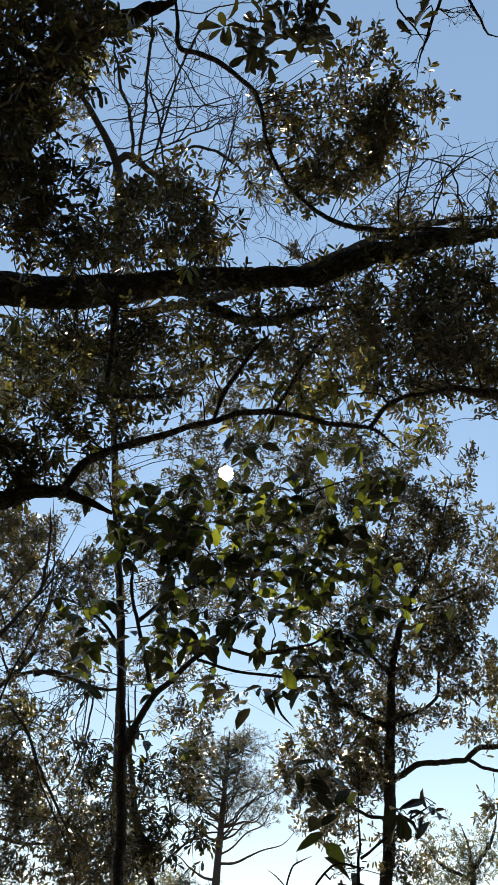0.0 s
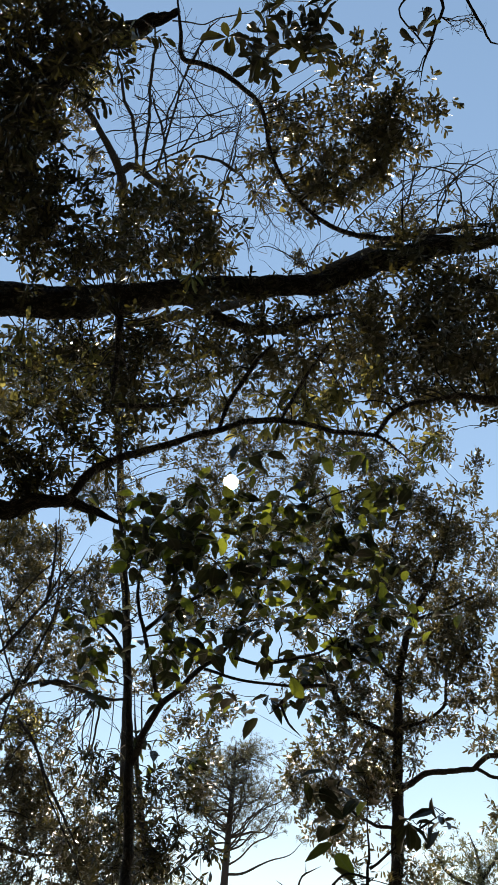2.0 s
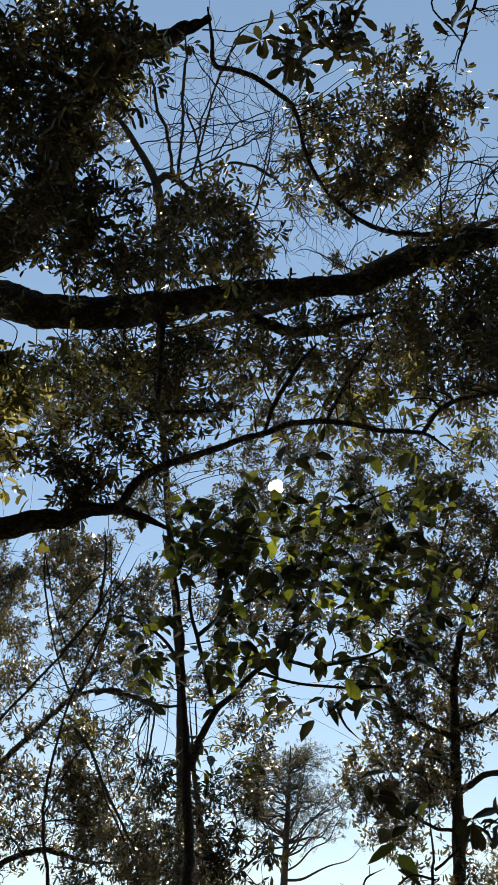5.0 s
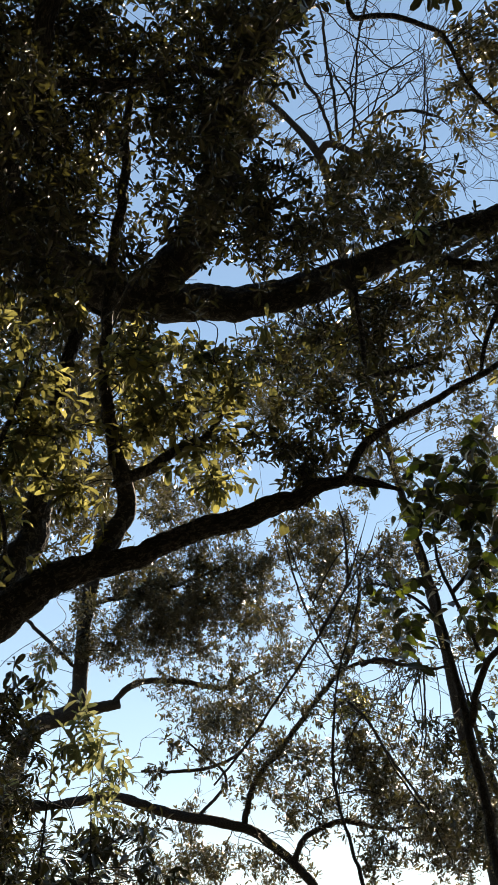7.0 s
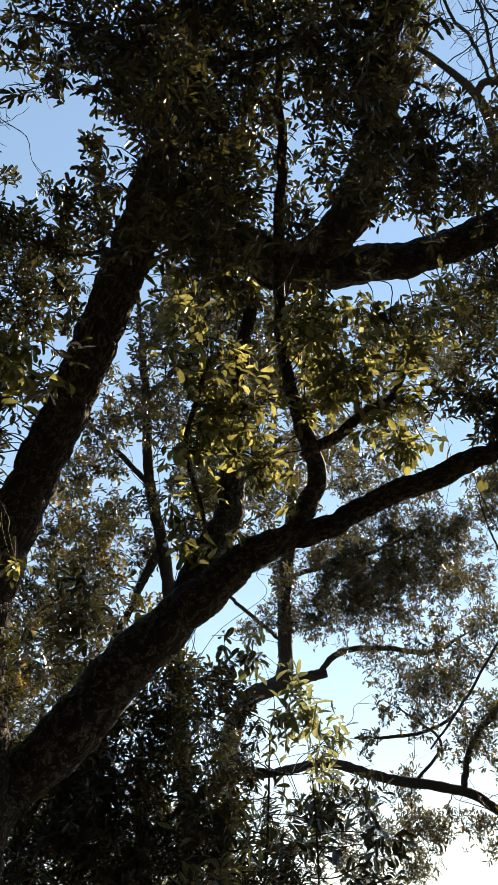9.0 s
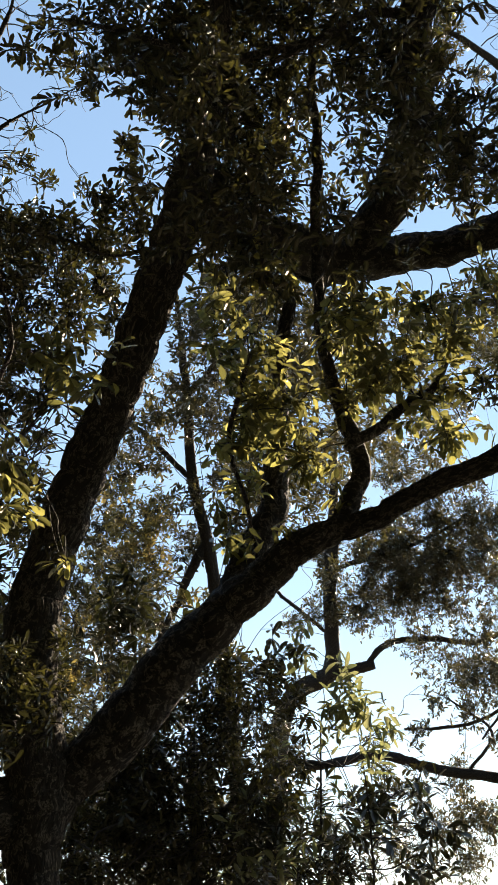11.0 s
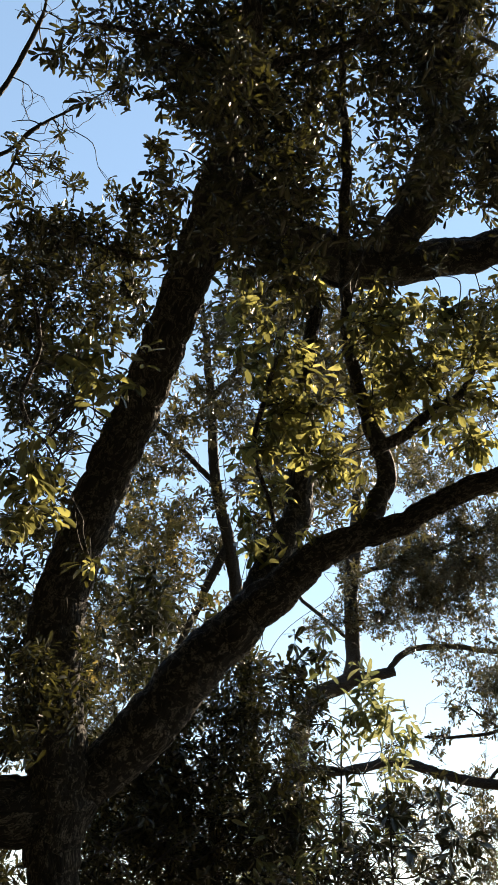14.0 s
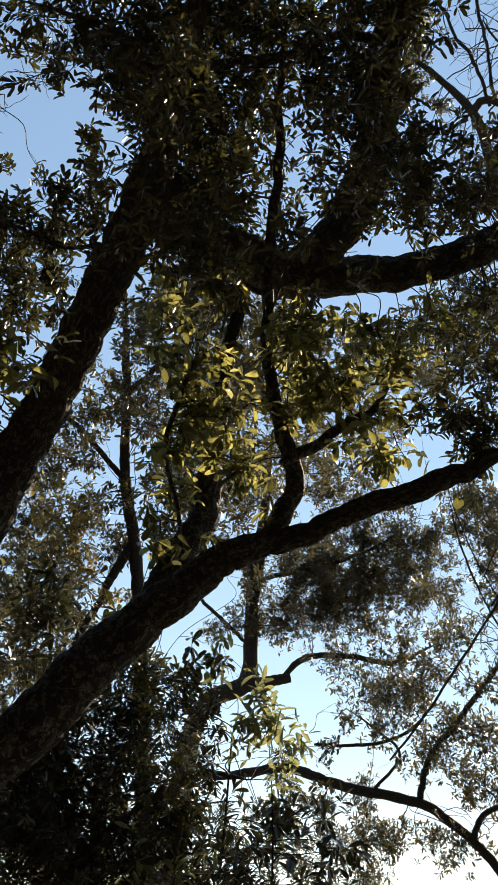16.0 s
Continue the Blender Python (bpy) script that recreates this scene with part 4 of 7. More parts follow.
stem.foliage("small", [(-1.04, 7.12, 2.82, 0.23, 0.18, 1.4), (-1.22, 7.06, 3.01, 0.21, 0.18, 1.2), (-0.64, 7.09, 3.21, 0.18, 0.18, 1.2), (-0.79, 7.18, 2.68, 0.28, 0.11, 1.2)], loose=8)

# hanging and climbing stems
vine = Tree("climbing_vine", "thin dark woody vine hanging among the branches", "vine", BARK_FINE)
vine.limb("trunk", [(-2.18, 8.24, -0.05, 0.017), (-2.19, 8.22, 1.24, 0.018), (-2.20, 8.21, 2.47, 0.019), (-2.26, 8.13, 2.91, 0.016), (-2.33, 8.03, 3.36, 0.015), (-2.28, 7.93, 3.82, 0.012), (-2.14, 7.80, 4.33, 0.010), (-1.85, 7.64, 4.93, 0.009), (-1.79, 7.40, 5.45, 0.007), (-1.81, 7.21, 5.78, 0.007), (-1.79, 7.11, 5.97, 0.006)])
vine.limb("branch", [(-2.31, 7.93, 3.34, 0.007), (-1.99, 7.87, 3.90, 0.007), (-1.78, 8.03, 3.47, 0.007), (-1.56, 8.17, 3.05, 0.009), (-1.41, 8.25, 2.67, 0.009)])
vine.limb("branch", [(-3.29, 7.56, 3.42, 0.009), (-2.97, 7.60, 3.76, 0.012), (-2.57, 7.60, 4.23, 0.012), (-2.16, 7.55, 4.69, 0.012), (-1.92, 7.48, 4.99, 0.009), (-1.68, 7.34, 5.40, 0.007), (-1.54, 7.23, 5.66, 0.006)])
vine.limb("branch", [(-2.16, 7.55, 4.69, 0.007), (-2.27, 7.37, 5.02, 0.006), (-2.34, 7.16, 5.40, 0.006), (-2.36, 7.02, 5.63, 0.004)])
vine.limb("branch", [(-1.43, 7.87, 4.29, 0.006), (-1.47, 7.99, 3.87, 0.006), (-1.57, 8.06, 3.56, 0.006), (-1.80, 8.06, 3.35, 0.004)])

# tree to the east with its tall leafy stem
east = Tree("oak_tree", "slim tall evergreen oak with an open crown", "tree", BARK_FINE, TREES)
east.limb("trunk", [(1.72, 12.83, -0.05, 0.129), (1.74, 12.81, 1.57, 0.104), (1.75, 12.79, 3.13, 0.084), (1.83, 12.68, 3.78, 0.081), (1.88, 12.54, 4.45, 0.078), (1.93, 12.34, 5.22, 0.065), (1.99, 12.07, 6.00, 0.053), (2.17, 11.79, 6.63, 0.046), (2.45, 11.52, 7.11, 0.040), (2.70, 11.15, 7.72, 0.031), (2.86, 10.76, 8.32, 0.022)])
east.limb("limb", [(1.91, 12.51, 4.56, 0.046), (2.27, 12.41, 4.75, 0.040), (2.63, 12.33, 4.77, 0.037), (2.89, 12.26, 4.80, 0.037), (3.08, 12.19, 4.91, 0.034), (3.36, 12.11, 4.93, 0.034), (3.86, 11.91, 5.09, 0.028)])
east.limb("branch", [(2.91, 12.26, 4.79, 0.025), (3.10, 12.25, 4.67, 0.022), (3.33, 12.20, 4.60, 0.022), (3.66, 12.15, 4.43, 0.015)])
east.limb("limb", [(1.93, 12.34, 5.22, 0.040), (1.62, 12.33, 5.37, 0.037), (1.24, 12.31, 5.60, 0.049), (1.06, 12.24, 5.85, 0.037), (0.94, 12.13, 6.18, 0.025)])
east.limb("branch", [(1.86, 12.62, 4.11, 0.025), (1.49, 12.65, 4.19, 0.022), (1.13, 12.63, 4.47, 0.019), (0.76, 12.57, 4.83, 0.015)])
east.limb("branch", [(1.98, 12.12, 5.85, 0.028), (1.58, 11.99, 6.38, 0.025), (1.75, 11.65, 7.09, 0.022), (2.00, 11.26, 7.78, 0.019), (2.17, 10.87, 8.39, 0.012)])
east.limb("branch", [(2.21, 11.77, 6.66, 0.025), (2.75, 11.59, 6.80, 0.022), (3.20, 11.40, 6.97, 0.015)])
east.limb("branch", [(1.94, 12.31, 5.29, 0.025), (2.54, 12.13, 5.54, 0.022), (2.64, 11.91, 6.10, 0.015), (3.03, 11.69, 6.42, 0.012)])
east.foliage("oak", [(2.56, 10.64, 8.62, 0.29, 0.29, 1.0), (2.24, 10.95, 8.25, 0.37, 0.37, 1.3), (2.78, 10.90, 8.12, 0.33, 0.33, 1.4), (3.16, 10.70, 8.28, 0.25, 0.25, 0.8), (2.08, 11.25, 7.77, 0.41, 0.33, 1.6), (2.62, 11.24, 7.59, 0.45, 0.37, 2.0), (3.08, 11.07, 7.68, 0.33, 0.33, 1.1), (3.21, 11.30, 7.17, 0.29, 0.33, 1.6), (2.68, 11.51, 7.02, 0.41, 0.29, 2.0), (2.07, 11.54, 7.21, 0.41, 0.37, 1.8), (3.05, 11.50, 6.84, 0.37, 0.20, 1.6)], loose=8)
east.foliage("oak", [(1.58, 11.99, 6.38, 0.41, 0.37, 1.8), (2.04, 11.93, 6.35, 0.45, 0.37, 2.2), (2.50, 11.82, 6.39, 0.41, 0.37, 2.2), (2.79, 11.88, 6.09, 0.33, 0.33, 1.6), (2.18, 12.07, 5.91, 0.41, 0.29, 1.5), (1.33, 12.20, 5.88, 0.37, 0.33, 1.8), (1.71, 12.21, 5.72, 0.37, 0.33, 1.9), (1.16, 12.38, 5.39, 0.37, 0.29, 1.8), (0.77, 12.51, 5.04, 0.33, 0.25, 1.8), (1.54, 12.41, 5.16, 0.41, 0.33, 2.2), (0.60, 12.63, 4.62, 0.29, 0.33, 1.8), (1.06, 12.58, 4.68, 0.41, 0.37, 2.2)], loose=8)
east.foliage("oak", [(1.51, 12.59, 4.46, 0.37, 0.33, 2.2), (0.90, 12.71, 4.20, 0.33, 0.20, 1.7), (1.88, 12.53, 4.52, 0.33, 0.29, 1.6), (2.69, 12.05, 5.67, 0.29, 0.29, 1.1), (2.67, 12.19, 5.25, 0.29, 0.25, 1.4), (2.29, 12.28, 5.20, 0.33, 0.25, 1.2), (3.29, 11.84, 5.83, 0.29, 0.33, 2.0), (2.98, 12.04, 5.51, 0.25, 0.20, 1.1), (3.16, 12.12, 5.08, 0.29, 0.33, 1.3), (2.05, 12.66, 3.71, 0.33, 0.25, 1.3), (1.89, 12.73, 3.45, 0.41, 0.25, 1.2), (1.17, 12.81, 3.50, 0.33, 0.12, 0.8), (3.21, 12.27, 4.46, 0.20, 0.25, 1.0)], loose=8)

# evergreen shoot with a whorl of five leaves
shoot = Tree("sapling", "slender evergreen shoot with a few long leaves", "tree", BARK_FINE, TREES)
shoot.limb("trunk", [(0.35, 3.27, -0.05, 0.014), (0.36, 3.26, 0.99, 0.010), (0.36, 3.26, 1.99, 0.007), (0.37, 3.23, 2.16, 0.007), (0.37, 3.21, 2.28, 0.006), (0.38, 3.19, 2.36, 0.004)])
shoot.limb("branch", [(0.37, 3.24, 2.12, 0.005), (0.47, 3.21, 2.19, 0.004), (0.55, 3.19, 2.24, 0.004), (0.62, 3.17, 2.28, 0.004)])
shoot.limb("branch", [(0.37, 3.24, 2.09, 0.004), (0.30, 3.25, 2.11, 0.004), (0.25, 3.26, 2.08, 0.004), (0.19, 3.27, 2.01, 0.004)])
shoot.limb("branch", [(0.12, 3.27, 2.03, 0.003), (0.14, 3.26, 2.09, 0.003), (0.16, 3.26, 2.11, 0.003), (0.21, 3.25, 2.13, 0.002)])
shoot.limb("branch", [(0.16, 3.26, 2.11, 0.002), (0.16, 3.25, 2.14, 0.002)])
shoot.limb("branch", [(0.12, 3.27, 2.04, 0.002), (0.09, 3.26, 2.07, 0.002), (0.06, 3.26, 2.09, 0.002)])
shoot.foliage("dark", [(0.62, 3.17, 2.28, 0.02, 0.02, 0.5), (0.52, 3.19, 2.27, 0.05, 0.03, 0.5), (0.28, 3.25, 2.07, 0.08, 0.03, 0.9), (0.31, 3.17, 2.45, 0.04, 0.03, 0.5)], loose=8)
shoot.foliage("broad", [(0.34, 3.75, 2.61, 0.07, 0.05, 0.9), (0.36, 3.79, 2.46, 0.09, 0.10, 1.0), (0.31, 3.78, 2.53, 0.06, 0.07, 0.8)], loose=8)

# far tree behind the low limb, with a second low limb
grove = Tree("oak_tree", "spreading evergreen oak with crooked thin limbs", "tree", BARK_FINE, TREES)
grove.limb("trunk", [(-4.28, 14.39, -0.05, 0.122), (-4.31, 14.37, 1.44, 0.096), (-4.35, 14.34, 2.88, 0.076), (-4.57, 14.22, 3.41, 0.069), (-4.81, 14.10, 3.71, 0.069), (-5.12, 13.94, 4.01, 0.069), (-5.48, 13.76, 4.25, 0.076), (-6.51, 13.26, 4.48, 0.078), (-7.26, 12.81, 4.72, 0.072), (-7.99, 12.39, 4.61, 0.067), (-8.68, 11.93, 4.55, 0.058), (-9.32, 11.38, 4.78, 0.040)])
grove.limb("limb", [(-4.82, 14.09, 3.73, 0.051), (-4.59, 14.11, 4.09, 0.044), (-4.10, 14.22, 4.27, 0.041), (-3.69, 14.35, 4.20, 0.034), (-3.37, 14.44, 4.13, 0.027), (-2.79, 14.56, 4.14, 0.017)])
grove.limb("limb", [(-5.47, 13.75, 4.30, 0.052), (-5.25, 13.71, 4.89, 0.046), (-4.78, 13.75, 5.38, 0.046), (-4.17, 13.75, 6.03, 0.043), (-3.67, 13.74, 6.49, 0.037), (-3.39, 13.66, 6.90, 0.032), (-3.16, 13.36, 7.73, 0.026), (-3.00, 13.12, 8.31, 0.017)])
grove.limb("limb", [(-3.69, 13.74, 6.47, 0.030), (-3.29, 13.82, 6.54, 0.030), (-2.86, 13.94, 6.47, 0.024), (-2.52, 14.03, 6.39, 0.020)])
grove.limb("branch", [(-6.85, 12.94, 5.08, 0.020), (-6.22, 13.25, 5.07, 0.027), (-5.64, 13.48, 5.19, 0.027), (-5.19, 13.57, 5.50, 0.027)])
grove.limb("branch", [(-6.12, 13.46, 4.40, 0.027), (-5.67, 13.53, 4.94, 0.023), (-6.03, 13.26, 5.36, 0.017), (-6.32, 13.05, 5.61, 0.010)])
grove.foliage("oak", [(-5.55, 13.30, 5.92, 0.47, 0.38, 1.3), (-4.90, 13.41, 6.32, 0.52, 0.38, 1.2), (-4.40, 13.44, 6.72, 0.47, 0.33, 1.0), (-5.28, 13.56, 5.42, 0.57, 0.42, 1.4), (-4.62, 13.82, 5.31, 0.57, 0.42, 1.5), (-5.03, 13.82, 4.76, 0.57, 0.38, 1.4), (-4.39, 14.08, 4.57, 0.47, 0.38, 1.2), (-3.78, 14.09, 5.26, 0.47, 0.38, 1.5), (-3.52, 14.28, 4.76, 0.52, 0.38, 1.6), (-3.67, 13.93, 5.92, 0.38, 0.33, 1.5), (-4.09, 14.22, 4.31, 0.57, 0.24, 1.0), (-3.03, 14.41, 4.65, 0.47, 0.38, 1.3), (-2.94, 14.51, 4.24, 0.47, 0.28, 1.2), (-6.35, 13.11, 5.37, 0.24, 0.33, 0.9)], loose=8)
grove.foliage("oak", [(-2.43, 14.60, 4.29, 0.57, 0.42, 1.9), (-1.96, 14.61, 4.56, 0.47, 0.38, 1.7), (-2.54, 14.68, 3.68, 0.57, 0.38, 1.5), (-5.78, 13.72, 3.76, 0.57, 0.28, 1.3), (-5.15, 13.99, 3.63, 0.47, 0.24, 1.1), (-3.74, 12.98, 8.20, 0.42, 0.38, 1.3), (-3.93, 12.74, 8.55, 0.47, 0.33, 1.4), (-3.68, 13.25, 7.69, 0.38, 0.28, 1.2), (-4.48, 13.21, 7.23, 0.47, 0.28, 0.9), (-6.11, 13.22, 5.36, 0.33, 0.24, 0.8), (-6.70, 13.04, 4.97, 0.38, 0.19, 0.7), (-6.23, 13.48, 4.01, 0.38, 0.28, 1.0), (-3.08, 14.11, 5.79, 0.28, 0.28, 0.5)], loose=8)
grove.foliage("oak", [(-3.78, 12.73, 8.58, 0.38, 0.38, 1.8), (-3.72, 13.03, 8.03, 0.33, 0.42, 1.6), (-3.74, 13.29, 7.46, 0.28, 0.28, 1.2), (-3.65, 13.70, 6.50, 0.38, 0.28, 1.0), (-3.69, 13.88, 5.93, 0.38, 0.33, 1.6), (-3.47, 14.14, 5.23, 0.38, 0.33, 1.6), (-3.49, 14.27, 4.60, 0.47, 0.38, 1.6), (-2.85, 14.40, 4.71, 0.38, 0.38, 1.4), (-2.48, 14.55, 4.26, 0.57, 0.38, 1.7), (-2.85, 14.56, 3.79, 0.47, 0.28, 1.5), (-0.99, 14.45, 5.48, 0.38, 0.28, 1.4), (-0.91, 14.27, 6.14, 0.42, 0.33, 1.2), (-1.54, 14.74, 3.90, 0.47, 0.28, 1.0)], loose=8)

# tree with the sawn limb
sawn = Tree("oak_tree", "evergreen oak with a sawn-off limb stump", "tree", BARK_FINE, TREES)
sawn.limb("trunk", [(-11.28, 15.33, -0.05, 0.306), (-11.24, 15.32, 1.70, 0.260), (-11.21, 15.30, 3.40, 0.224), (-10.99, 15.21, 4.88, 0.213), (-10.79, 15.08, 5.96, 0.203), (-10.39, 15.10, 6.77, 0.183), (-9.72, 15.42, 7.11, 0.173), (-9.53, 15.27, 7.82, 0.152), (-9.33, 14.97, 8.76, 0.147), (-9.03, 14.72, 9.61, 0.142), (-8.71, 14.37, 10.55, 0.122), (-8.19, 13.77, 11.87, 0.092)])
sawn.limb("limb", [(-9.82, 15.37, 7.07, 0.126), (-9.44, 15.59, 7.14, 0.119), (-9.09, 15.77, 7.21, 0.107), (-8.92, 15.85, 7.25, 0.095)], sawn=True)
sawn.limb("limb", [(-9.09, 15.77, 7.21, 0.047), (-8.76, 15.84, 7.52, 0.066), (-8.39, 15.98, 7.67, 0.061), (-7.78, 16.29, 7.65, 0.056), (-6.96, 16.71, 7.52, 0.051), (-6.39, 16.85, 7.74, 0.033), (-5.92, 16.95, 7.94, 0.019)])
sawn.limb("branch", [(-9.23, 14.88, 9.08, 0.047), (-8.46, 15.24, 9.26, 0.047), (-7.70, 15.55, 9.43, 0.042), (-6.79, 15.82, 9.74, 0.033), (-5.91, 15.90, 10.24, 0.023)])
sawn.limb("branch", [(-9.53, 15.27, 7.82, 0.037), (-9.96, 14.77, 8.32, 0.042), (-10.27, 14.37, 8.72, 0.037), (-10.48, 14.01, 9.11, 0.028)])
sawn.foliage("oak", [(-7.91, 15.45, 9.43, 0.66, 0.48, 2.2), (-7.25, 15.97, 9.00, 0.72, 0.48, 2.4), (-6.46, 16.22, 9.20, 0.66, 0.48, 2.0), (-7.30, 15.53, 9.85, 0.66, 0.36, 2.0), (-8.33, 15.54, 8.79, 0.66, 0.48, 2.0), (-7.78, 16.01, 8.37, 0.66, 0.36, 1.6), (-8.91, 15.46, 8.25, 0.60, 0.36, 1.3), (-9.26, 14.81, 9.18, 0.60, 0.48, 1.6), (-6.00, 16.09, 9.82, 0.60, 0.48, 1.7), (-6.12, 16.59, 8.65, 0.48, 0.36, 1.4), (-9.68, 14.95, 8.34, 0.48, 0.36, 1.2), (-6.63, 15.48, 10.47, 0.72, 0.36, 1.5), (-7.63, 14.82, 10.79, 0.72, 0.42, 1.6)], loose=8)
sawn.foliage("oak", [(-8.00, 16.23, 7.52, 0.60, 0.18, 1.2), (-7.19, 16.65, 7.40, 0.54, 0.24, 1.2), (-6.47, 17.02, 7.17, 0.48, 0.36, 1.2), (-10.12, 14.26, 9.13, 0.48, 0.30, 1.0), (-5.55, 14.28, 12.88, 0.72, 0.72, 1.6), (-6.28, 14.72, 11.91, 0.72, 0.48, 1.4), (-5.06, 14.63, 12.67, 0.48, 0.48, 1.4), (-7.27, 14.60, 11.41, 0.60, 0.42, 1.5), (-8.54, 14.27, 10.86, 0.60, 0.42, 1.4)], loose=8)

# slim grey stem behind the fork
slim = Tree("oak_tree", "slim evergreen oak with pale grey bark", "tree", BARK_FINE, TREES)
slim.limb("trunk", [(-7.54, 9.87, -0.05, 0.123), (-7.54, 9.83, 1.13, 0.112), (-7.54, 9.79, 2.26, 0.105), (-7.54, 9.56, 3.78, 0.099), (-7.44, 9.17, 5.27, 0.095), (-7.28, 8.69, 6.53, 0.088), (-7.23, 8.44, 7.01, 0.083), (-7.16, 8.08, 7.62, 0.074), (-6.85, 7.59, 8.53, 0.060), (-6.54, 7.01, 9.39, 0.041), (-6.20, 6.51, 10.05, 0.026), (-5.82, 6.09, 10.62, 0.014)])
slim.limb("limb", [(-7.26, 8.55, 6.80, 0.070), (-7.52, 8.53, 6.45, 0.062), (-7.78, 8.54, 6.01, 0.050), (-8.15, 8.49, 5.39, 0.035)])
slim.limb("branch", [(-7.18, 8.09, 7.58, 0.039), (-7.33, 7.75, 7.84, 0.039), (-7.49, 7.33, 8.14, 0.031), (-7.67, 6.95, 8.35, 0.019)])
slim.limb("branch", [(-6.85, 7.59, 8.53, 0.039), (-6.37, 7.64, 8.92, 0.035), (-5.84, 7.58, 9.40, 0.023)])
slim.foliage("oak", [(-6.32, 7.20, 9.40, 0.39, 0.39, 1.7), (-6.95, 7.26, 8.77, 0.31, 0.35, 1.8), (-6.40, 7.68, 8.86, 0.39, 0.35, 2.0), (-7.20, 7.45, 8.33, 0.35, 0.31, 1.9), (-6.76, 7.89, 8.28, 0.39, 0.35, 1.9), (-7.54, 7.64, 7.73, 0.39, 0.31, 1.8), (-7.42, 8.00, 7.41, 0.39, 0.27, 1.8), (-6.76, 8.40, 7.63, 0.39, 0.35, 1.6), (-7.90, 7.50, 7.44, 0.27, 0.27, 1.3), (-5.66, 7.22, 9.86, 0.46, 0.31, 1.6), (-7.81, 7.88, 7.05, 0.35, 0.23, 1.5), (-8.11, 7.64, 6.96, 0.31, 0.27, 1.7)], loose=8)
slim.foliage("oak", [(-8.95, 8.62, 7.04, 0.42, 0.30, 1.8), (-8.75, 9.04, 6.68, 0.34, 0.25, 1.6), (-9.30, 8.55, 6.57, 0.30, 0.25, 1.3), (-9.75, 8.39, 5.93, 0.38, 0.34, 1.7), (-9.79, 8.60, 5.41, 0.38, 0.34, 1.7), (-9.46, 8.50, 6.33, 0.25, 0.25, 1.2), (-10.08, 8.20, 5.53, 0.34, 0.34, 1.6), (-9.61, 8.91, 5.13, 0.34, 0.25, 1.5), (-7.96, 9.80, 6.55, 0.25, 0.21, 0.8), (-10.60, 8.02, 4.39, 0.25, 0.17, 1.0)], loose=8)
slim.foliage("small", [(-4.43, 4.22, 3.99, 0.16, 0.16, 1.8), (-4.32, 4.39, 3.89, 0.16, 0.14, 1.7), (-4.49, 4.31, 3.70, 0.16, 0.16, 1.8), (-4.40, 4.44, 3.63, 0.16, 0.14, 1.8)], loose=8)

# understorey with glossy leaves below the low limb
shrub = Tree("evergreen_shrub", "tall evergreen shrub with glossy drooping leaves", "shrub", BARK_FINE)
shrub.limb("trunk", [(-3.72, 4.29, -0.05, 0.050), (-3.72, 4.28, 0.94, 0.044), (-3.72, 4.28, 1.89, 0.039), (-3.70, 4.25, 2.28, 0.035), (-3.68, 4.21, 2.58, 0.028), (-3.64, 4.17, 2.82, 0.021), (-3.60, 4.14, 3.04, 0.014)])
shrub.limb("trunk", [(-3.08, 4.52, -0.05, 0.017), (-3.07, 4.52, 0.94, 0.012), (-3.06, 4.52, 1.88, 0.008), (-3.01, 4.52, 2.26, 0.008), (-2.97, 4.49, 2.55, 0.006), (-2.92, 4.44, 2.87, 0.005), (-2.87, 4.41, 3.08, 0.003), (-2.91, 4.23, 3.45, 0.002)])
shrub.limb("trunk", [(-2.70, 4.53, -0.05, 0.013), (-2.69, 4.53, 0.94, 0.009), (-2.69, 4.52, 1.87, 0.006), (-2.67, 4.49, 2.29, 0.005), (-2.65, 4.44, 2.56, 0.004), (-2.64, 4.37, 2.87, 0.003), (-2.62, 4.29, 3.14, 0.002)])
shrub.limb("limb", [(-3.62, 4.17, 2.33, 0.017), (-3.40, 4.31, 2.53, 0.021), (-3.23, 4.41, 2.65, 0.024), (-3.09, 4.50, 2.71, 0.021), (-2.90, 4.62, 2.68, 0.014)])
shrub.limb("limb", [(-3.68, 4.21, 2.58, 0.018), (-3.83, 4.01, 2.79, 0.014), (-3.94, 3.87, 2.90, 0.011)])
shrub.limb("branch", [(-3.45, 3.42, 2.03, 0.006), (-3.52, 3.33, 2.15, 0.006), (-3.60, 3.23, 2.23, 0.006)])
shrub.foliage("bay", [(-3.30, 4.08, 3.14, 0.20, 0.15, 2.4), (-3.48, 4.00, 2.96, 0.20, 0.15, 2.6), (-3.29, 4.18, 2.87, 0.20, 0.15, 2.6), (-3.70, 3.87, 2.74, 0.20, 0.15, 2.6), (-3.52, 4.05, 2.66, 0.20, 0.15, 2.6), (-3.87, 3.74, 2.59, 0.20, 0.15, 2.4), (-3.70, 3.94, 2.45, 0.20, 0.15, 2.8), (-3.49, 4.13, 2.40, 0.20, 0.15, 2.8), (-3.89, 3.79, 2.31, 0.20, 0.15, 2.4), (-3.74, 3.96, 2.17, 0.20, 0.15, 2.8), (-3.27, 4.26, 2.60, 0.17, 0.14, 2.2), (-3.91, 3.63, 2.82, 0.14, 0.14, 2.0), (-3.51, 4.16, 2.15, 0.20, 0.14, 2.6), (-4.02, 3.69, 2.08, 0.17, 0.14, 2.0)], loose=8)
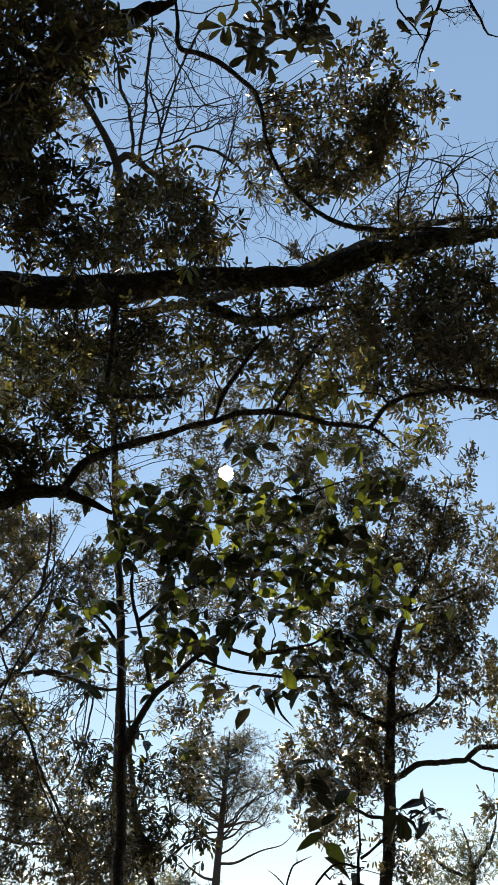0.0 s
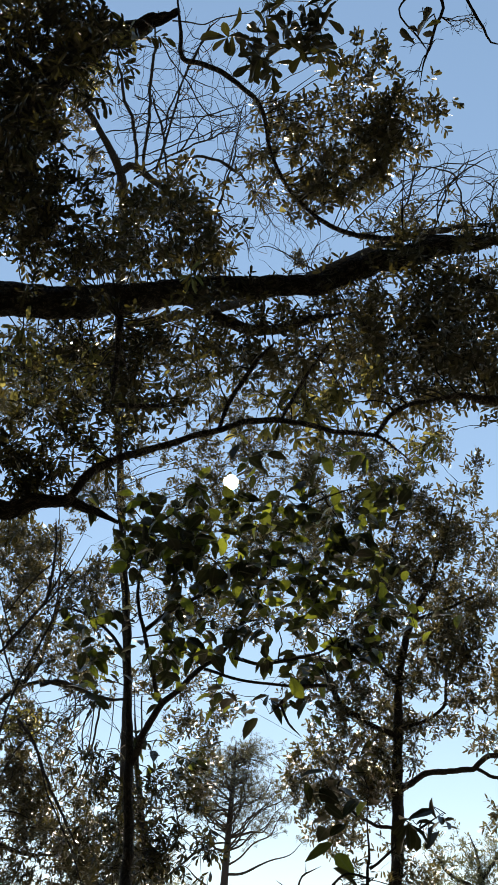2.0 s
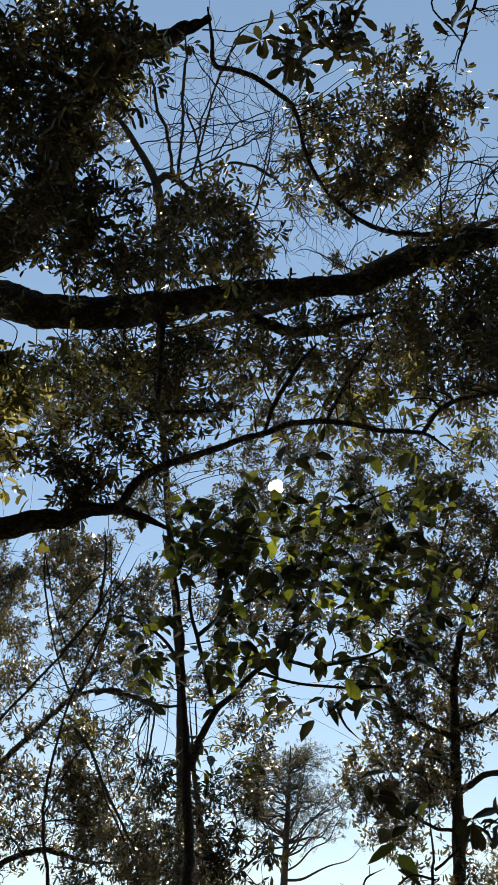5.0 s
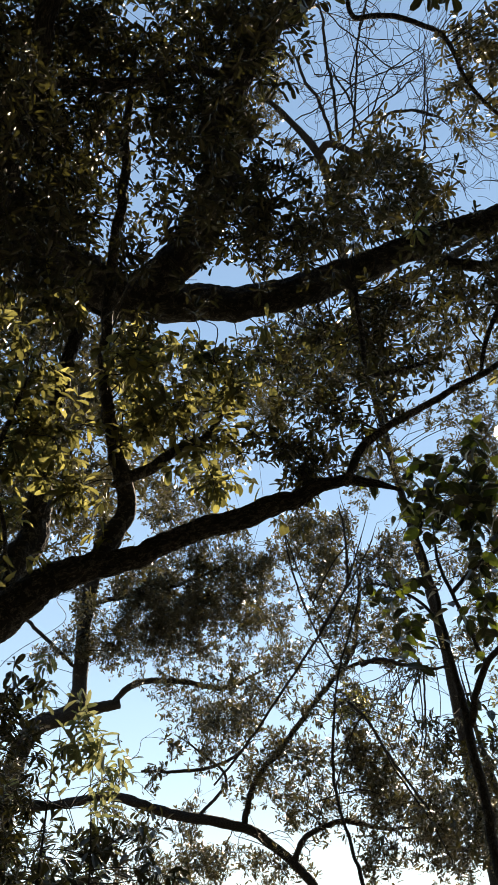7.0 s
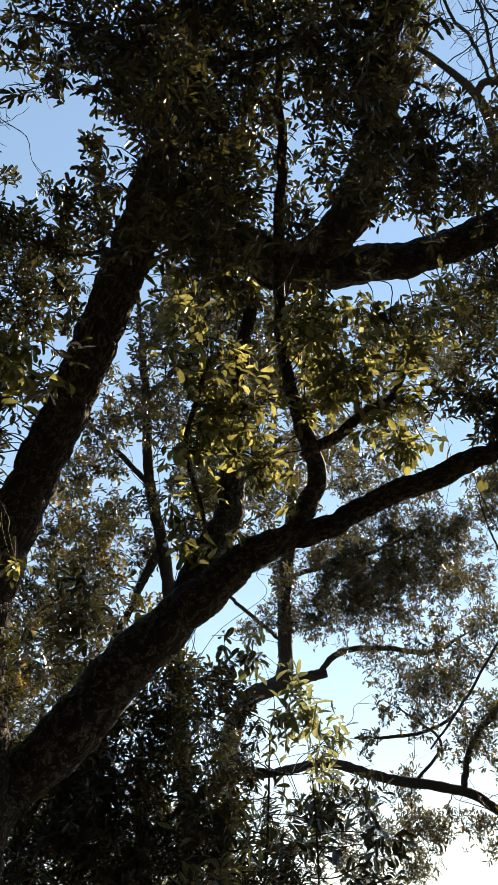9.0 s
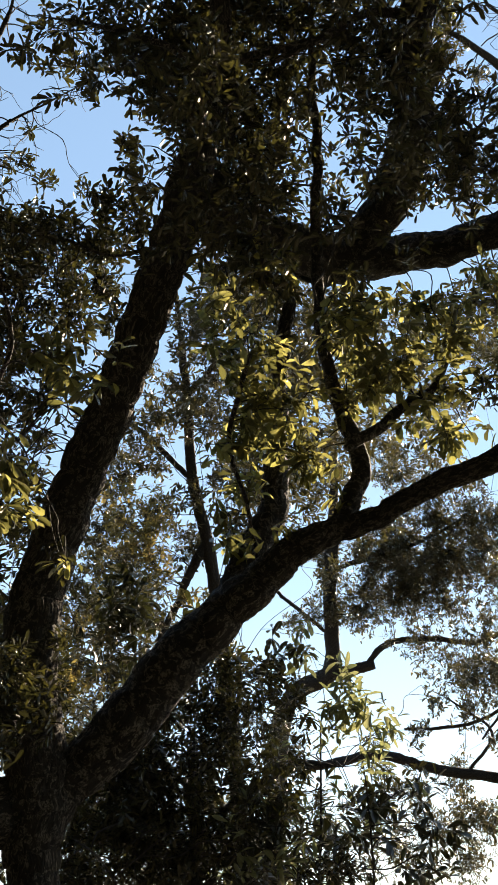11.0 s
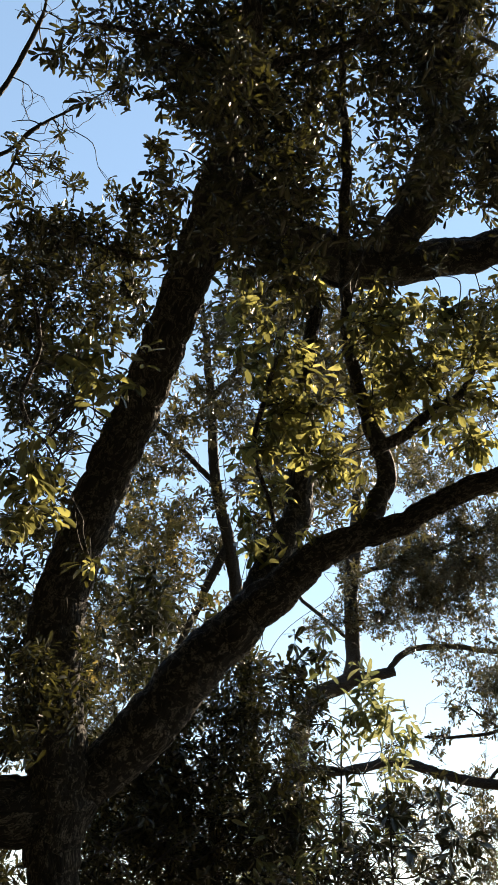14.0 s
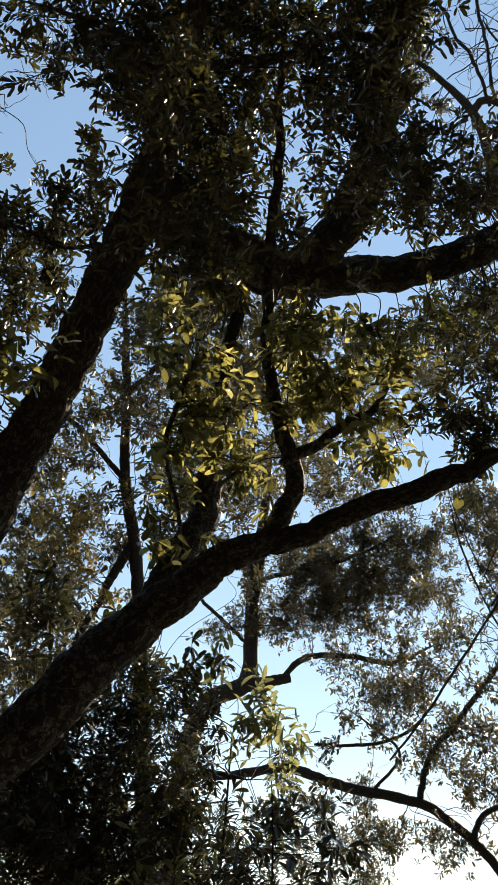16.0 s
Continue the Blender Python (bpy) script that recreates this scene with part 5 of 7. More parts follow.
shrub.foliage("bay", [(-2.89, 4.02, 3.06, 0.14, 0.13, 1.3), (-2.86, 4.12, 2.86, 0.13, 0.13, 1.2), (-2.91, 4.13, 2.69, 0.14, 0.11, 1.3), (-3.09, 4.07, 2.36, 0.16, 0.14, 1.6)], loose=8)
shrub.foliage("pale", [(-2.52, 4.05, 2.96, 0.12, 0.08, 1.8), (-2.45, 4.14, 2.83, 0.14, 0.09, 1.8), (-2.60, 4.05, 2.80, 0.11, 0.08, 1.5), (-2.36, 4.21, 2.74, 0.09, 0.06, 1.4), (-2.46, 4.18, 2.64, 0.11, 0.07, 1.4), (-2.60, 3.96, 3.08, 0.08, 0.08, 1.2)], loose=30)

# tree behind with the bare crown of fine twigs
bare_tree = Tree("oak_tree", "tall oak behind, its top a tangle of bare twigs", "tree", BARK_FINE, TREES)
bare_tree.crook = 0.018
bare_tree.limb("trunk", [(-2.22, 17.39, -0.05, 0.300), (-2.24, 17.33, 1.66, 0.213), (-2.25, 17.27, 3.32, 0.143), (-2.33, 16.91, 5.45, 0.138), (-2.39, 16.36, 7.34, 0.083), (-2.46, 15.77, 8.79, 0.077), (-2.55, 15.13, 10.02, 0.066), (-2.62, 13.81, 12.02, 0.066), (-2.52, 12.43, 13.66, 0.088), (-2.40, 11.31, 14.74, 0.110), (-2.45, 10.80, 15.15, 0.116), (-2.73, 10.29, 15.49, 0.110), (-3.02, 9.84, 15.75, 0.105), (-3.42, 9.63, 15.81, 0.083), (-3.90, 9.60, 15.70, 0.055)])
bare_tree.limb("limb", [(-2.45, 10.84, 15.12, 0.066), (-2.22, 10.75, 15.23, 0.072), (-1.89, 10.96, 15.11, 0.061), (-1.49, 11.22, 14.95, 0.055), (-0.97, 11.48, 14.77, 0.039)])
bare_tree.limb("branch", [(-2.14, 10.87, 15.15, 0.028), (-2.13, 10.36, 15.54, 0.032), (-2.29, 9.77, 15.94, 0.028), (-2.36, 9.37, 16.19, 0.024), (-2.44, 9.06, 16.37, 0.020)])
bare_tree.limb("branch", [(-2.04, 10.88, 15.16, 0.028), (-1.90, 10.18, 15.70, 0.028), (-1.79, 9.64, 16.09, 0.028), (-1.72, 9.10, 16.45, 0.024), (-1.63, 8.65, 16.73, 0.020)])
bare_tree.limb("branch", [(-1.79, 10.89, 15.18, 0.024), (-1.45, 10.13, 15.80, 0.020), (-1.17, 9.52, 16.24, 0.016), (-0.70, 8.83, 16.69, 0.016)])
bare_tree.limb("branch", [(-1.58, 10.98, 15.13, 0.024), (-1.26, 10.75, 15.35, 0.028), (-0.79, 10.72, 15.41, 0.024), (-0.33, 10.91, 15.28, 0.020), (-0.01, 11.18, 15.06, 0.012)])
bare_tree.limb("branch", [(-3.02, 10.86, 14.98, 0.016), (-1.99, 10.76, 15.25, 0.016), (-0.95, 10.50, 15.57, 0.016), (-0.01, 10.24, 15.79, 0.012)])
bare_tree.limb("branch", [(-1.58, 10.95, 15.16, 0.020), (-1.66, 10.20, 15.72, 0.020), (-1.82, 9.72, 16.04, 0.016)])
bare_tree.limb("branch", [(-0.76, 11.72, 14.58, 0.020), (-0.43, 10.95, 15.25, 0.016), (-0.22, 10.40, 15.67, 0.012)])
bare_tree.bare((-1.75, 9.96, 15.88), 0.83, 1.10, 26)
bare_tree.bare((-0.73, 10.16, 15.83), 0.94, 1.10, 30)
bare_tree.bare((-0.12, 11.65, 14.66), 0.77, 0.66, 13)
bare_tree.bare((-3.11, 10.70, 15.09), 0.77, 0.44, 16)
bare_tree.bare((-0.22, 10.71, 15.43), 0.55, 0.66, 18)
bare_tree.bare((-1.11, 9.13, 16.49), 0.77, 0.44, 12)
bare_tree.bare((0.85, 11.94, 14.36), 0.66, 0.44, 9)
bare_tree.foliage("oak", [(-2.92, 9.56, 15.97, 0.44, 0.28, 1.8), (-3.29, 9.37, 16.01, 0.44, 0.33, 1.8), (-2.70, 9.27, 16.20, 0.28, 0.22, 1.2), (-3.25, 9.99, 15.60, 0.33, 0.28, 1.6), (-2.94, 10.45, 15.33, 0.20, 0.22, 1.4), (0.85, 12.10, 14.22, 0.15, 0.33, 1.2), (-0.55, 12.03, 14.30, 0.22, 0.22, 1.2)], loose=8)
bare_tree.limb("limb", [(-2.44, 12.87, 13.20, 0.088), (-0.23, 12.71, 13.63, 0.083), (1.70, 12.13, 14.10, 0.077), (2.74, 11.73, 14.29, 0.072), (3.75, 11.46, 14.29, 0.066), (4.72, 11.22, 14.17, 0.055)])
bare_tree.limb("branch", [(2.64, 11.75, 14.30, 0.018), (2.91, 11.11, 14.81, 0.018), (3.07, 10.39, 15.34, 0.012)])
bare_tree.limb("branch", [(3.35, 11.55, 14.31, 0.018), (3.61, 10.94, 14.77, 0.015), (3.84, 10.68, 14.92, 0.015), (4.34, 10.38, 15.00, 0.012)])
bare_tree.limb("branch", [(3.95, 11.43, 14.25, 0.015), (3.70, 10.78, 14.88, 0.015), (3.09, 10.70, 15.10, 0.012), (2.59, 10.83, 15.10, 0.009)])
bare_tree.limb("branch", [(4.33, 11.33, 14.22, 0.015), (4.39, 10.83, 14.63, 0.012), (4.56, 10.65, 14.72, 0.012)])
bare_tree.bare((2.91, 11.11, 14.81), 0.77, 0.66, 15)
bare_tree.bare((3.71, 11.01, 14.69), 0.77, 0.61, 15)
bare_tree.bare((4.40, 10.90, 14.56), 0.66, 0.61, 13)
bare_tree.bare((2.21, 11.56, 14.55), 0.66, 0.50, 14)
bare_tree.bare((0.63, 11.80, 14.51), 0.66, 0.66, 12)
bare_tree.foliage("oak", [(3.09, 11.47, 14.45, 0.33, 0.28, 1.2), (2.74, 11.62, 14.39, 0.33, 0.17, 1.2), (3.45, 11.50, 14.33, 0.44, 0.13, 1.2), (3.65, 14.13, 11.25, 0.39, 0.22, 0.8), (3.23, 14.29, 11.16, 0.33, 0.28, 0.9)], loose=8)

# bare outer twigs of another crown to the north
twigs = Tree("oak_tree", "oak crown edge of bare twigs with a few last leaves", "tree", BARK_FINE, TREES)
twigs.limb("trunk", [(-5.55, 3.09, -0.05, 0.160), (-5.54, 3.04, 0.94, 0.136), (-5.52, 2.99, 1.88, 0.117), (-5.44, 2.69, 3.20, 0.109), (-5.08, 2.29, 4.48, 0.094), (-4.45, 1.95, 5.54, 0.066), (-4.02, 1.92, 5.98, 0.031), (-3.75, 2.08, 6.14, 0.018), (-3.53, 2.14, 6.28, 0.016), (-3.33, 2.23, 6.38, 0.014), (-3.09, 2.33, 6.49, 0.010), (-2.93, 2.41, 6.55, 0.006)])
twigs.limb("branch", [(-4.11, 1.88, 5.91, 0.023), (-3.73, 1.86, 6.25, 0.018), (-3.53, 1.85, 6.40, 0.016), (-3.33, 1.82, 6.55, 0.016), (-3.17, 1.78, 6.66, 0.014), (-3.03, 1.70, 6.77, 0.012)])
twigs.limb("branch", [(-3.52, 2.14, 6.29, 0.010), (-3.65, 2.11, 6.21, 0.010), (-3.82, 2.15, 6.05, 0.010), (-4.01, 2.05, 5.94, 0.012)])
twigs.bare((-3.46, 2.16, 6.33), 0.23, 0.20, 9)
twigs.bare((-3.11, 2.25, 6.52), 0.23, 0.20, 7)
twigs.bare((-3.66, 2.28, 6.11), 0.23, 0.12, 8)
twigs.bare((-3.21, 1.81, 6.63), 0.23, 0.12, 4)
twigs.foliage("bay", [(-3.62, 2.31, 6.13, 0.09, 0.07, 0.8), (-3.70, 2.12, 6.16, 0.08, 0.08, 0.6), (-3.22, 1.73, 6.65, 0.06, 0.08, 0.8), (-3.56, 2.54, 6.06, 0.10, 0.06, 0.7), (-3.40, 2.68, 6.10, 0.08, 0.06, 1.0)], loose=8)

# overhanging shoots near the eye
over = Tree("bay_tree", "overhanging evergreen boughs with dark leaves", "tree", BARK_FINE, TREES)
over.limb("trunk", [(2.67, 3.60, -0.05, 0.160), (2.61, 3.46, 1.75, 0.119), (2.55, 3.32, 3.51, 0.087), (2.19, 2.52, 4.71, 0.075), (1.67, 2.02, 5.30, 0.057), (1.08, 1.83, 5.57, 0.037), (0.48, 1.90, 5.62, 0.022), (0.14, 2.03, 5.54, 0.013), (0.07, 2.14, 5.44, 0.008)])
over.limb("branch", [(0.81, 1.83, 5.52, 0.011), (0.79, 2.03, 5.42, 0.008), (0.83, 2.14, 5.35, 0.007), (0.80, 2.20, 5.32, 0.007), (0.78, 2.28, 5.28, 0.006), (0.76, 2.34, 5.25, 0.004), (0.75, 2.43, 5.19, 0.003)])
over.bare((0.76, 2.28, 5.28), 0.11, 0.14, 4)
over.bare((1.00, 2.22, 5.26), 0.08, 0.11, 4)
over.limb("branch", [(0.77, 2.04, 5.42, 0.007), (0.64, 2.16, 5.38, 0.004), (0.73, 2.25, 5.31, 0.004), (0.77, 2.29, 5.28, 0.006)])
over.limb("branch", [(0.97, 1.81, 5.49, 0.011), (0.91, 2.06, 5.38, 0.007), (0.95, 2.14, 5.32, 0.006), (1.00, 2.19, 5.28, 0.006), (1.04, 2.24, 5.25, 0.004), (1.12, 2.24, 5.22, 0.004)])
over.foliage("dark", [(0.69, 2.06, 5.19, 0.06, 0.04, 1.4)], loose=8)

# far pine and distant crowns
pine(-1.99, 88.17, 27.78)
pine(-7.20, 118.49, 19.14, 0.8)
far = Tree("distant_tree", "hazy distant evergreen tree with feathery foliage", "tree", BARK_FINE, TREES)
far.limb("trunk", [(6.87, 31.15, -0.05, 0.300), (6.89, 31.12, 2.35, 0.212), (6.91, 31.09, 4.70, 0.141), (7.01, 30.92, 5.93, 0.101), (6.97, 30.78, 6.89, 0.070), (6.77, 30.70, 7.55, 0.040)])
far.limb("limb", [(7.01, 30.92, 5.93, 0.060), (6.07, 31.04, 6.44, 0.050), (5.68, 31.01, 7.10, 0.030)])
far.limb("limb", [(7.00, 30.89, 6.17, 0.060), (7.66, 30.59, 7.02, 0.050), (7.92, 30.38, 7.82, 0.030)])
far.foliage("far", [(6.95, 30.81, 6.73, 0.81, 0.60, 1.2), (6.08, 31.02, 6.60, 0.70, 0.60, 1.0), (7.51, 30.60, 7.19, 0.60, 0.50, 0.7), (6.48, 30.83, 7.23, 0.60, 0.40, 0.7), (7.23, 30.85, 6.08, 0.91, 0.50, 1.4), (6.19, 31.09, 5.96, 0.81, 0.40, 1.3), (5.76, 31.02, 6.93, 0.40, 0.40, 0.6)], loose=8)
far_b = Tree("distant_tree", "small distant evergreen crown", "tree", BARK_FINE, TREES)
far_b.limb("trunk", [(-4.43, 44.66, -0.05, 0.200), (-4.43, 44.61, 3.02, 0.168), (-4.44, 44.56, 6.05, 0.142), (-4.48, 44.28, 8.27, 0.099), (-4.44, 44.13, 9.19, 0.057)])
far_b.foliage("far", [(-4.42, 44.21, 8.73, 0.85, 0.71, 1.0), (-4.09, 44.35, 8.05, 0.99, 0.57, 1.2), (-4.85, 44.26, 8.15, 0.71, 0.57, 1.0)], loose=8)

# thin foliage of the trees beyond
bare_tree.foliage("oak", [(0.09, 13.77, 10.69, 0.73, 0.52, 1.3), (1.23, 13.68, 10.75, 0.62, 0.47, 1.3), (2.05, 13.66, 10.62, 0.62, 0.47, 1.3), (-0.94, 13.97, 10.33, 0.62, 0.47, 1.4), (-1.76, 13.58, 10.81, 0.73, 0.52, 0.6), (-2.67, 13.97, 9.96, 0.62, 0.52, 1.4), (-1.14, 14.58, 9.25, 0.83, 0.52, 1.4), (-0.11, 14.42, 9.63, 0.62, 0.42, 1.4), (1.23, 14.27, 9.78, 0.83, 0.52, 1.4), (-1.64, 14.98, 8.32, 0.83, 0.52, 1.4), (-0.42, 15.13, 8.16, 0.83, 0.52, 1.3), (0.40, 14.79, 8.90, 0.73, 0.52, 1.3)], loose=8)
bare_tree.foliage("oak", [(1.21, 15.10, 8.15, 0.73, 0.52, 1.3), (-1.41, 15.45, 7.23, 0.73, 0.42, 1.4), (-2.94, 14.56, 8.78, 0.62, 0.52, 1.1), (-3.19, 15.07, 7.50, 0.62, 0.52, 1.1), (0.09, 12.86, 11.94, 0.93, 0.52, 1.4), (-1.15, 12.82, 11.92, 0.83, 0.52, 0.8), (-2.47, 12.78, 11.75, 0.83, 0.52, 0.4), (-3.64, 12.60, 11.61, 0.83, 0.52, 0.4), (1.64, 12.73, 11.97, 0.73, 0.52, 1.0), (0.82, 13.28, 11.36, 0.62, 0.31, 1.3), (-0.63, 13.29, 11.36, 0.73, 0.42, 1.3), (-3.84, 12.93, 11.10, 0.62, 0.42, 1.0)], loose=8)

# leaves hanging before the forked stem
bay.foliage("bay", [(-1.98, 1.97, 4.52, 0.13, 0.13, 1.0), (-1.91, 2.19, 4.41, 0.13, 0.13, 1.0), (-1.69, 2.03, 4.65, 0.15, 0.15, 1.6), (-1.79, 1.84, 4.71, 0.13, 0.13, 1.0), (-1.59, 1.82, 4.82, 0.18, 0.13, 1.6), (-2.09, 2.10, 4.35, 0.10, 0.10, 0.8), (-3.08, 2.38, 2.81, 0.11, 0.15, 0.8), (-3.12, 2.42, 2.59, 0.11, 0.15, 1.0), (-2.91, 2.45, 3.05, 0.08, 0.10, 0.3), (-1.68, 2.41, 4.38, 0.15, 0.11, 1.2), (-1.48, 2.47, 4.43, 0.15, 0.11, 1.0), (-1.29, 2.49, 4.50, 0.15, 0.13, 0.7), (-1.08, 2.46, 4.60, 0.13, 0.15, 0.7), (-0.99, 2.25, 4.78, 0.13, 0.15, 0.7)])
bay.foliage("bay", [(-1.44, 2.35, 4.80, 0.13, 0.16, 1.2), (-1.55, 2.77, 4.41, 0.13, 0.08, 0.7), (-1.34, 2.90, 4.38, 0.13, 0.08, 0.6), (-1.98, 1.65, 4.96, 0.16, 0.13, 1.1), (-2.17, 1.34, 4.98, 0.08, 0.08, 0.7)])
bay.foliage("gold", [(-1.62, 3.08, 4.35, 0.14, 0.11, 1.5), (-1.57, 3.23, 4.21, 0.12, 0.12, 1.5), (-1.76, 3.18, 4.16, 0.11, 0.11, 1.3), (-1.56, 3.44, 3.93, 0.14, 0.12, 1.4), (-1.34, 3.35, 4.18, 0.12, 0.17, 1.4), (-2.10, 3.36, 3.64, 0.08, 0.08, 0.8), (-1.78, 3.03, 4.32, 0.11, 0.14, 1.2), (-1.71, 3.29, 4.04, 0.14, 0.11, 1.3)], loose=20)
grove.foliage("oak", [(-3.24, 12.06, 7.93, 0.44, 0.44, 1.4), (-2.83, 12.33, 7.59, 0.44, 0.44, 1.2), (-3.19, 12.66, 6.64, 0.44, 0.44, 1.2), (-2.60, 12.98, 6.15, 0.44, 0.35, 1.2), (-2.89, 13.10, 5.60, 0.35, 0.26, 0.9), (-2.69, 13.31, 5.02, 0.44, 0.35, 1.3), (-3.00, 13.45, 4.06, 0.53, 0.44, 1.6), (-2.05, 13.69, 3.66, 0.53, 0.35, 1.6), (-1.93, 13.64, 4.09, 0.44, 0.35, 1.4), (-2.65, 12.54, 7.22, 0.44, 0.44, 1.0), (-3.51, 12.59, 6.62, 0.35, 0.44, 1.2), (-3.10, 13.52, 3.50, 0.44, 0.26, 1.4), (-0.91, 13.62, 4.70, 0.26, 0.35, 0.8)], loose=8)
east.foliage("oak", [(2.08, 11.55, 9.23, 0.44, 0.35, 1.2), (1.74, 11.92, 8.73, 0.53, 0.44, 1.4), (1.38, 12.34, 8.07, 0.53, 0.53, 1.5), (1.72, 12.64, 7.36, 0.53, 0.53, 1.6), (1.10, 13.11, 6.38, 0.44, 0.44, 1.4), (2.72, 12.53, 7.22, 0.53, 0.35, 1.6), (3.03, 12.60, 6.89, 0.40, 0.35, 1.4), (2.16, 13.23, 5.64, 0.40, 0.35, 1.4), (1.72, 13.46, 5.06, 0.44, 0.35, 1.6), (1.37, 13.66, 4.32, 0.35, 0.18, 1.2), (3.55, 11.99, 7.89, 0.26, 0.35, 1.2), (3.52, 12.89, 5.79, 0.26, 0.35, 1.4)], loose=8)
bay.foliage("bay", [(-3.60, 2.67, 4.53, 0.17, 0.13, 1.0), (-3.79, 2.70, 4.27, 0.17, 0.17, 1.0), (-3.66, 2.79, 4.35, 0.13, 0.13, 0.8), (-3.96, 2.78, 3.92, 0.17, 0.20, 1.2), (-3.97, 2.96, 3.68, 0.17, 0.17, 1.2), (-4.11, 2.95, 3.40, 0.17, 0.20, 1.8), (-3.96, 3.22, 3.28, 0.17, 0.20, 1.5), (-4.09, 3.15, 3.09, 0.20, 0.20, 1.8), (-3.72, 2.42, 4.60, 0.13, 0.13, 1.2), (-3.50, 2.59, 4.72, 0.20, 0.13, 1.1), (-3.23, 2.46, 5.08, 0.20, 0.17, 1.1), (-3.08, 2.67, 5.07, 0.13, 0.17, 1.4), (-3.12, 2.83, 4.90, 0.10, 0.13, 1.0)])
slim.foliage("oak", [(-8.46, 7.52, 7.28, 0.32, 0.40, 1.5), (-8.06, 7.38, 7.98, 0.32, 0.40, 1.4), (-7.61, 8.60, 6.93, 0.48, 0.32, 1.5), (-8.10, 8.34, 6.62, 0.48, 0.40, 1.7), (-8.67, 7.69, 6.72, 0.36, 0.40, 1.7), (-8.50, 8.24, 6.11, 0.48, 0.40, 1.8), (-8.94, 7.83, 6.00, 0.36, 0.36, 1.7), (-8.09, 8.73, 5.92, 0.40, 0.32, 1.6), (-9.22, 7.88, 5.29, 0.40, 0.40, 1.8), (-8.86, 8.26, 5.31, 0.40, 0.40, 1.8), (-8.56, 8.62, 5.19, 0.40, 0.32, 1.8), (-9.11, 8.28, 4.61, 0.40, 0.40, 1.8), (-6.43, 8.36, 8.59, 0.48, 0.48, 1.6), (-5.97, 8.14, 9.22, 0.48, 0.40, 1.6)], loose=8)
slim.foliage("oak", [(-5.81, 8.71, 8.70, 0.48, 0.48, 1.4), (-6.72, 8.86, 7.64, 0.48, 0.40, 1.3), (-5.80, 9.22, 8.03, 0.48, 0.40, 1.2), (-6.16, 7.49, 9.71, 0.48, 0.40, 1.6), (-5.54, 7.84, 9.82, 0.48, 0.32, 1.6), (-5.15, 8.36, 9.56, 0.40, 0.40, 1.4), (-4.75, 8.85, 9.28, 0.48, 0.48, 1.4), (-4.33, 9.31, 8.97, 0.48, 0.48, 1.4), (-5.04, 9.50, 8.25, 0.48, 0.40, 1.2), (-4.61, 9.93, 7.93, 0.48, 0.32, 1.2), (-6.12, 9.87, 6.63, 0.24, 0.32, 0.8)], loose=8)
shrub.foliage("bay", [(-3.88, 3.48, 2.38, 0.15, 0.16, 1.8), (-3.91, 3.50, 2.17, 0.15, 0.13, 1.8), (-4.15, 3.23, 2.09, 0.10, 0.08, 1.4), (-3.70, 3.67, 2.42, 0.20, 0.16, 1.8), (-3.51, 3.88, 2.29, 0.20, 0.16, 2.0), (-3.28, 4.07, 2.23, 0.20, 0.16, 2.0), (-3.81, 3.62, 2.07, 0.16, 0.10, 1.8), (-3.21, 3.87, 3.17, 0.13, 0.13, 1.6), (-3.09, 4.03, 3.00, 0.16, 0.13, 1.8), (-3.47, 3.75, 2.90, 0.16, 0.13, 1.8), (-3.65, 3.64, 2.70, 0.16, 0.13, 1.8), (-3.01, 4.29, 2.13, 0.16, 0.10, 1.8), (-2.81, 4.42, 2.13, 0.16, 0.10, 1.5), (-4.13, 3.22, 2.26, 0.10, 0.10, 1.0)], loose=8)
bay.foliage("small", [(-1.18, 4.75, 5.72, 0.24, 0.14, 0.9), (-1.48, 4.70, 5.68, 0.24, 0.14, 0.9), (-0.76, 4.77, 5.80, 0.24, 0.14, 0.9), (-0.42, 4.54, 5.50, 0.23, 0.15, 0.8), (-0.08, 4.56, 5.50, 0.23, 0.15, 0.7), (0.22, 4.58, 5.47, 0.23, 0.15, 0.9), (0.03, 4.38, 5.70, 0.23, 0.09, 0.7), (-0.90, 4.69, 5.23, 0.23, 0.11, 0.8), (-0.42, 4.76, 5.23, 0.23, 0.13, 0.7), (-1.19, 4.67, 5.17, 0.23, 0.11, 0.8), (0.93, 4.71, 5.20, 0.19, 0.11, 0.8), (0.67, 4.83, 5.10, 0.23, 0.09, 0.6)])
slim.foliage("small", [(-2.98, 5.57, 5.89, 0.22, 0.19, 1.6), (-3.29, 5.68, 5.50, 0.22, 0.19, 1.6), (-3.60, 5.76, 5.08, 0.22, 0.22, 1.6), (-3.33, 6.06, 4.85, 0.19, 0.19, 1.2), (-3.72, 5.46, 5.44, 0.24, 0.24, 1.6), (-3.98, 5.50, 5.10, 0.24, 0.29, 1.6), (-3.30, 5.22, 6.08, 0.22, 0.22, 1.5), (-3.71, 5.23, 5.75, 0.24, 0.24, 1.6)], loose=8)
grove.foliage("gold", [(-3.32, 12.50, 5.46, 0.21, 0.19, 1.2), (-3.08, 12.63, 5.23, 0.17, 0.17, 1.0), (-0.89, 13.01, 5.10, 0.21, 0.21, 1.0), (-1.14, 12.91, 5.39, 0.17, 0.15, 0.8), (0.96, 12.96, 5.24, 0.21, 0.17, 0.9), (3.45, 12.48, 5.42, 0.17, 0.21, 1.0)], loose=8)
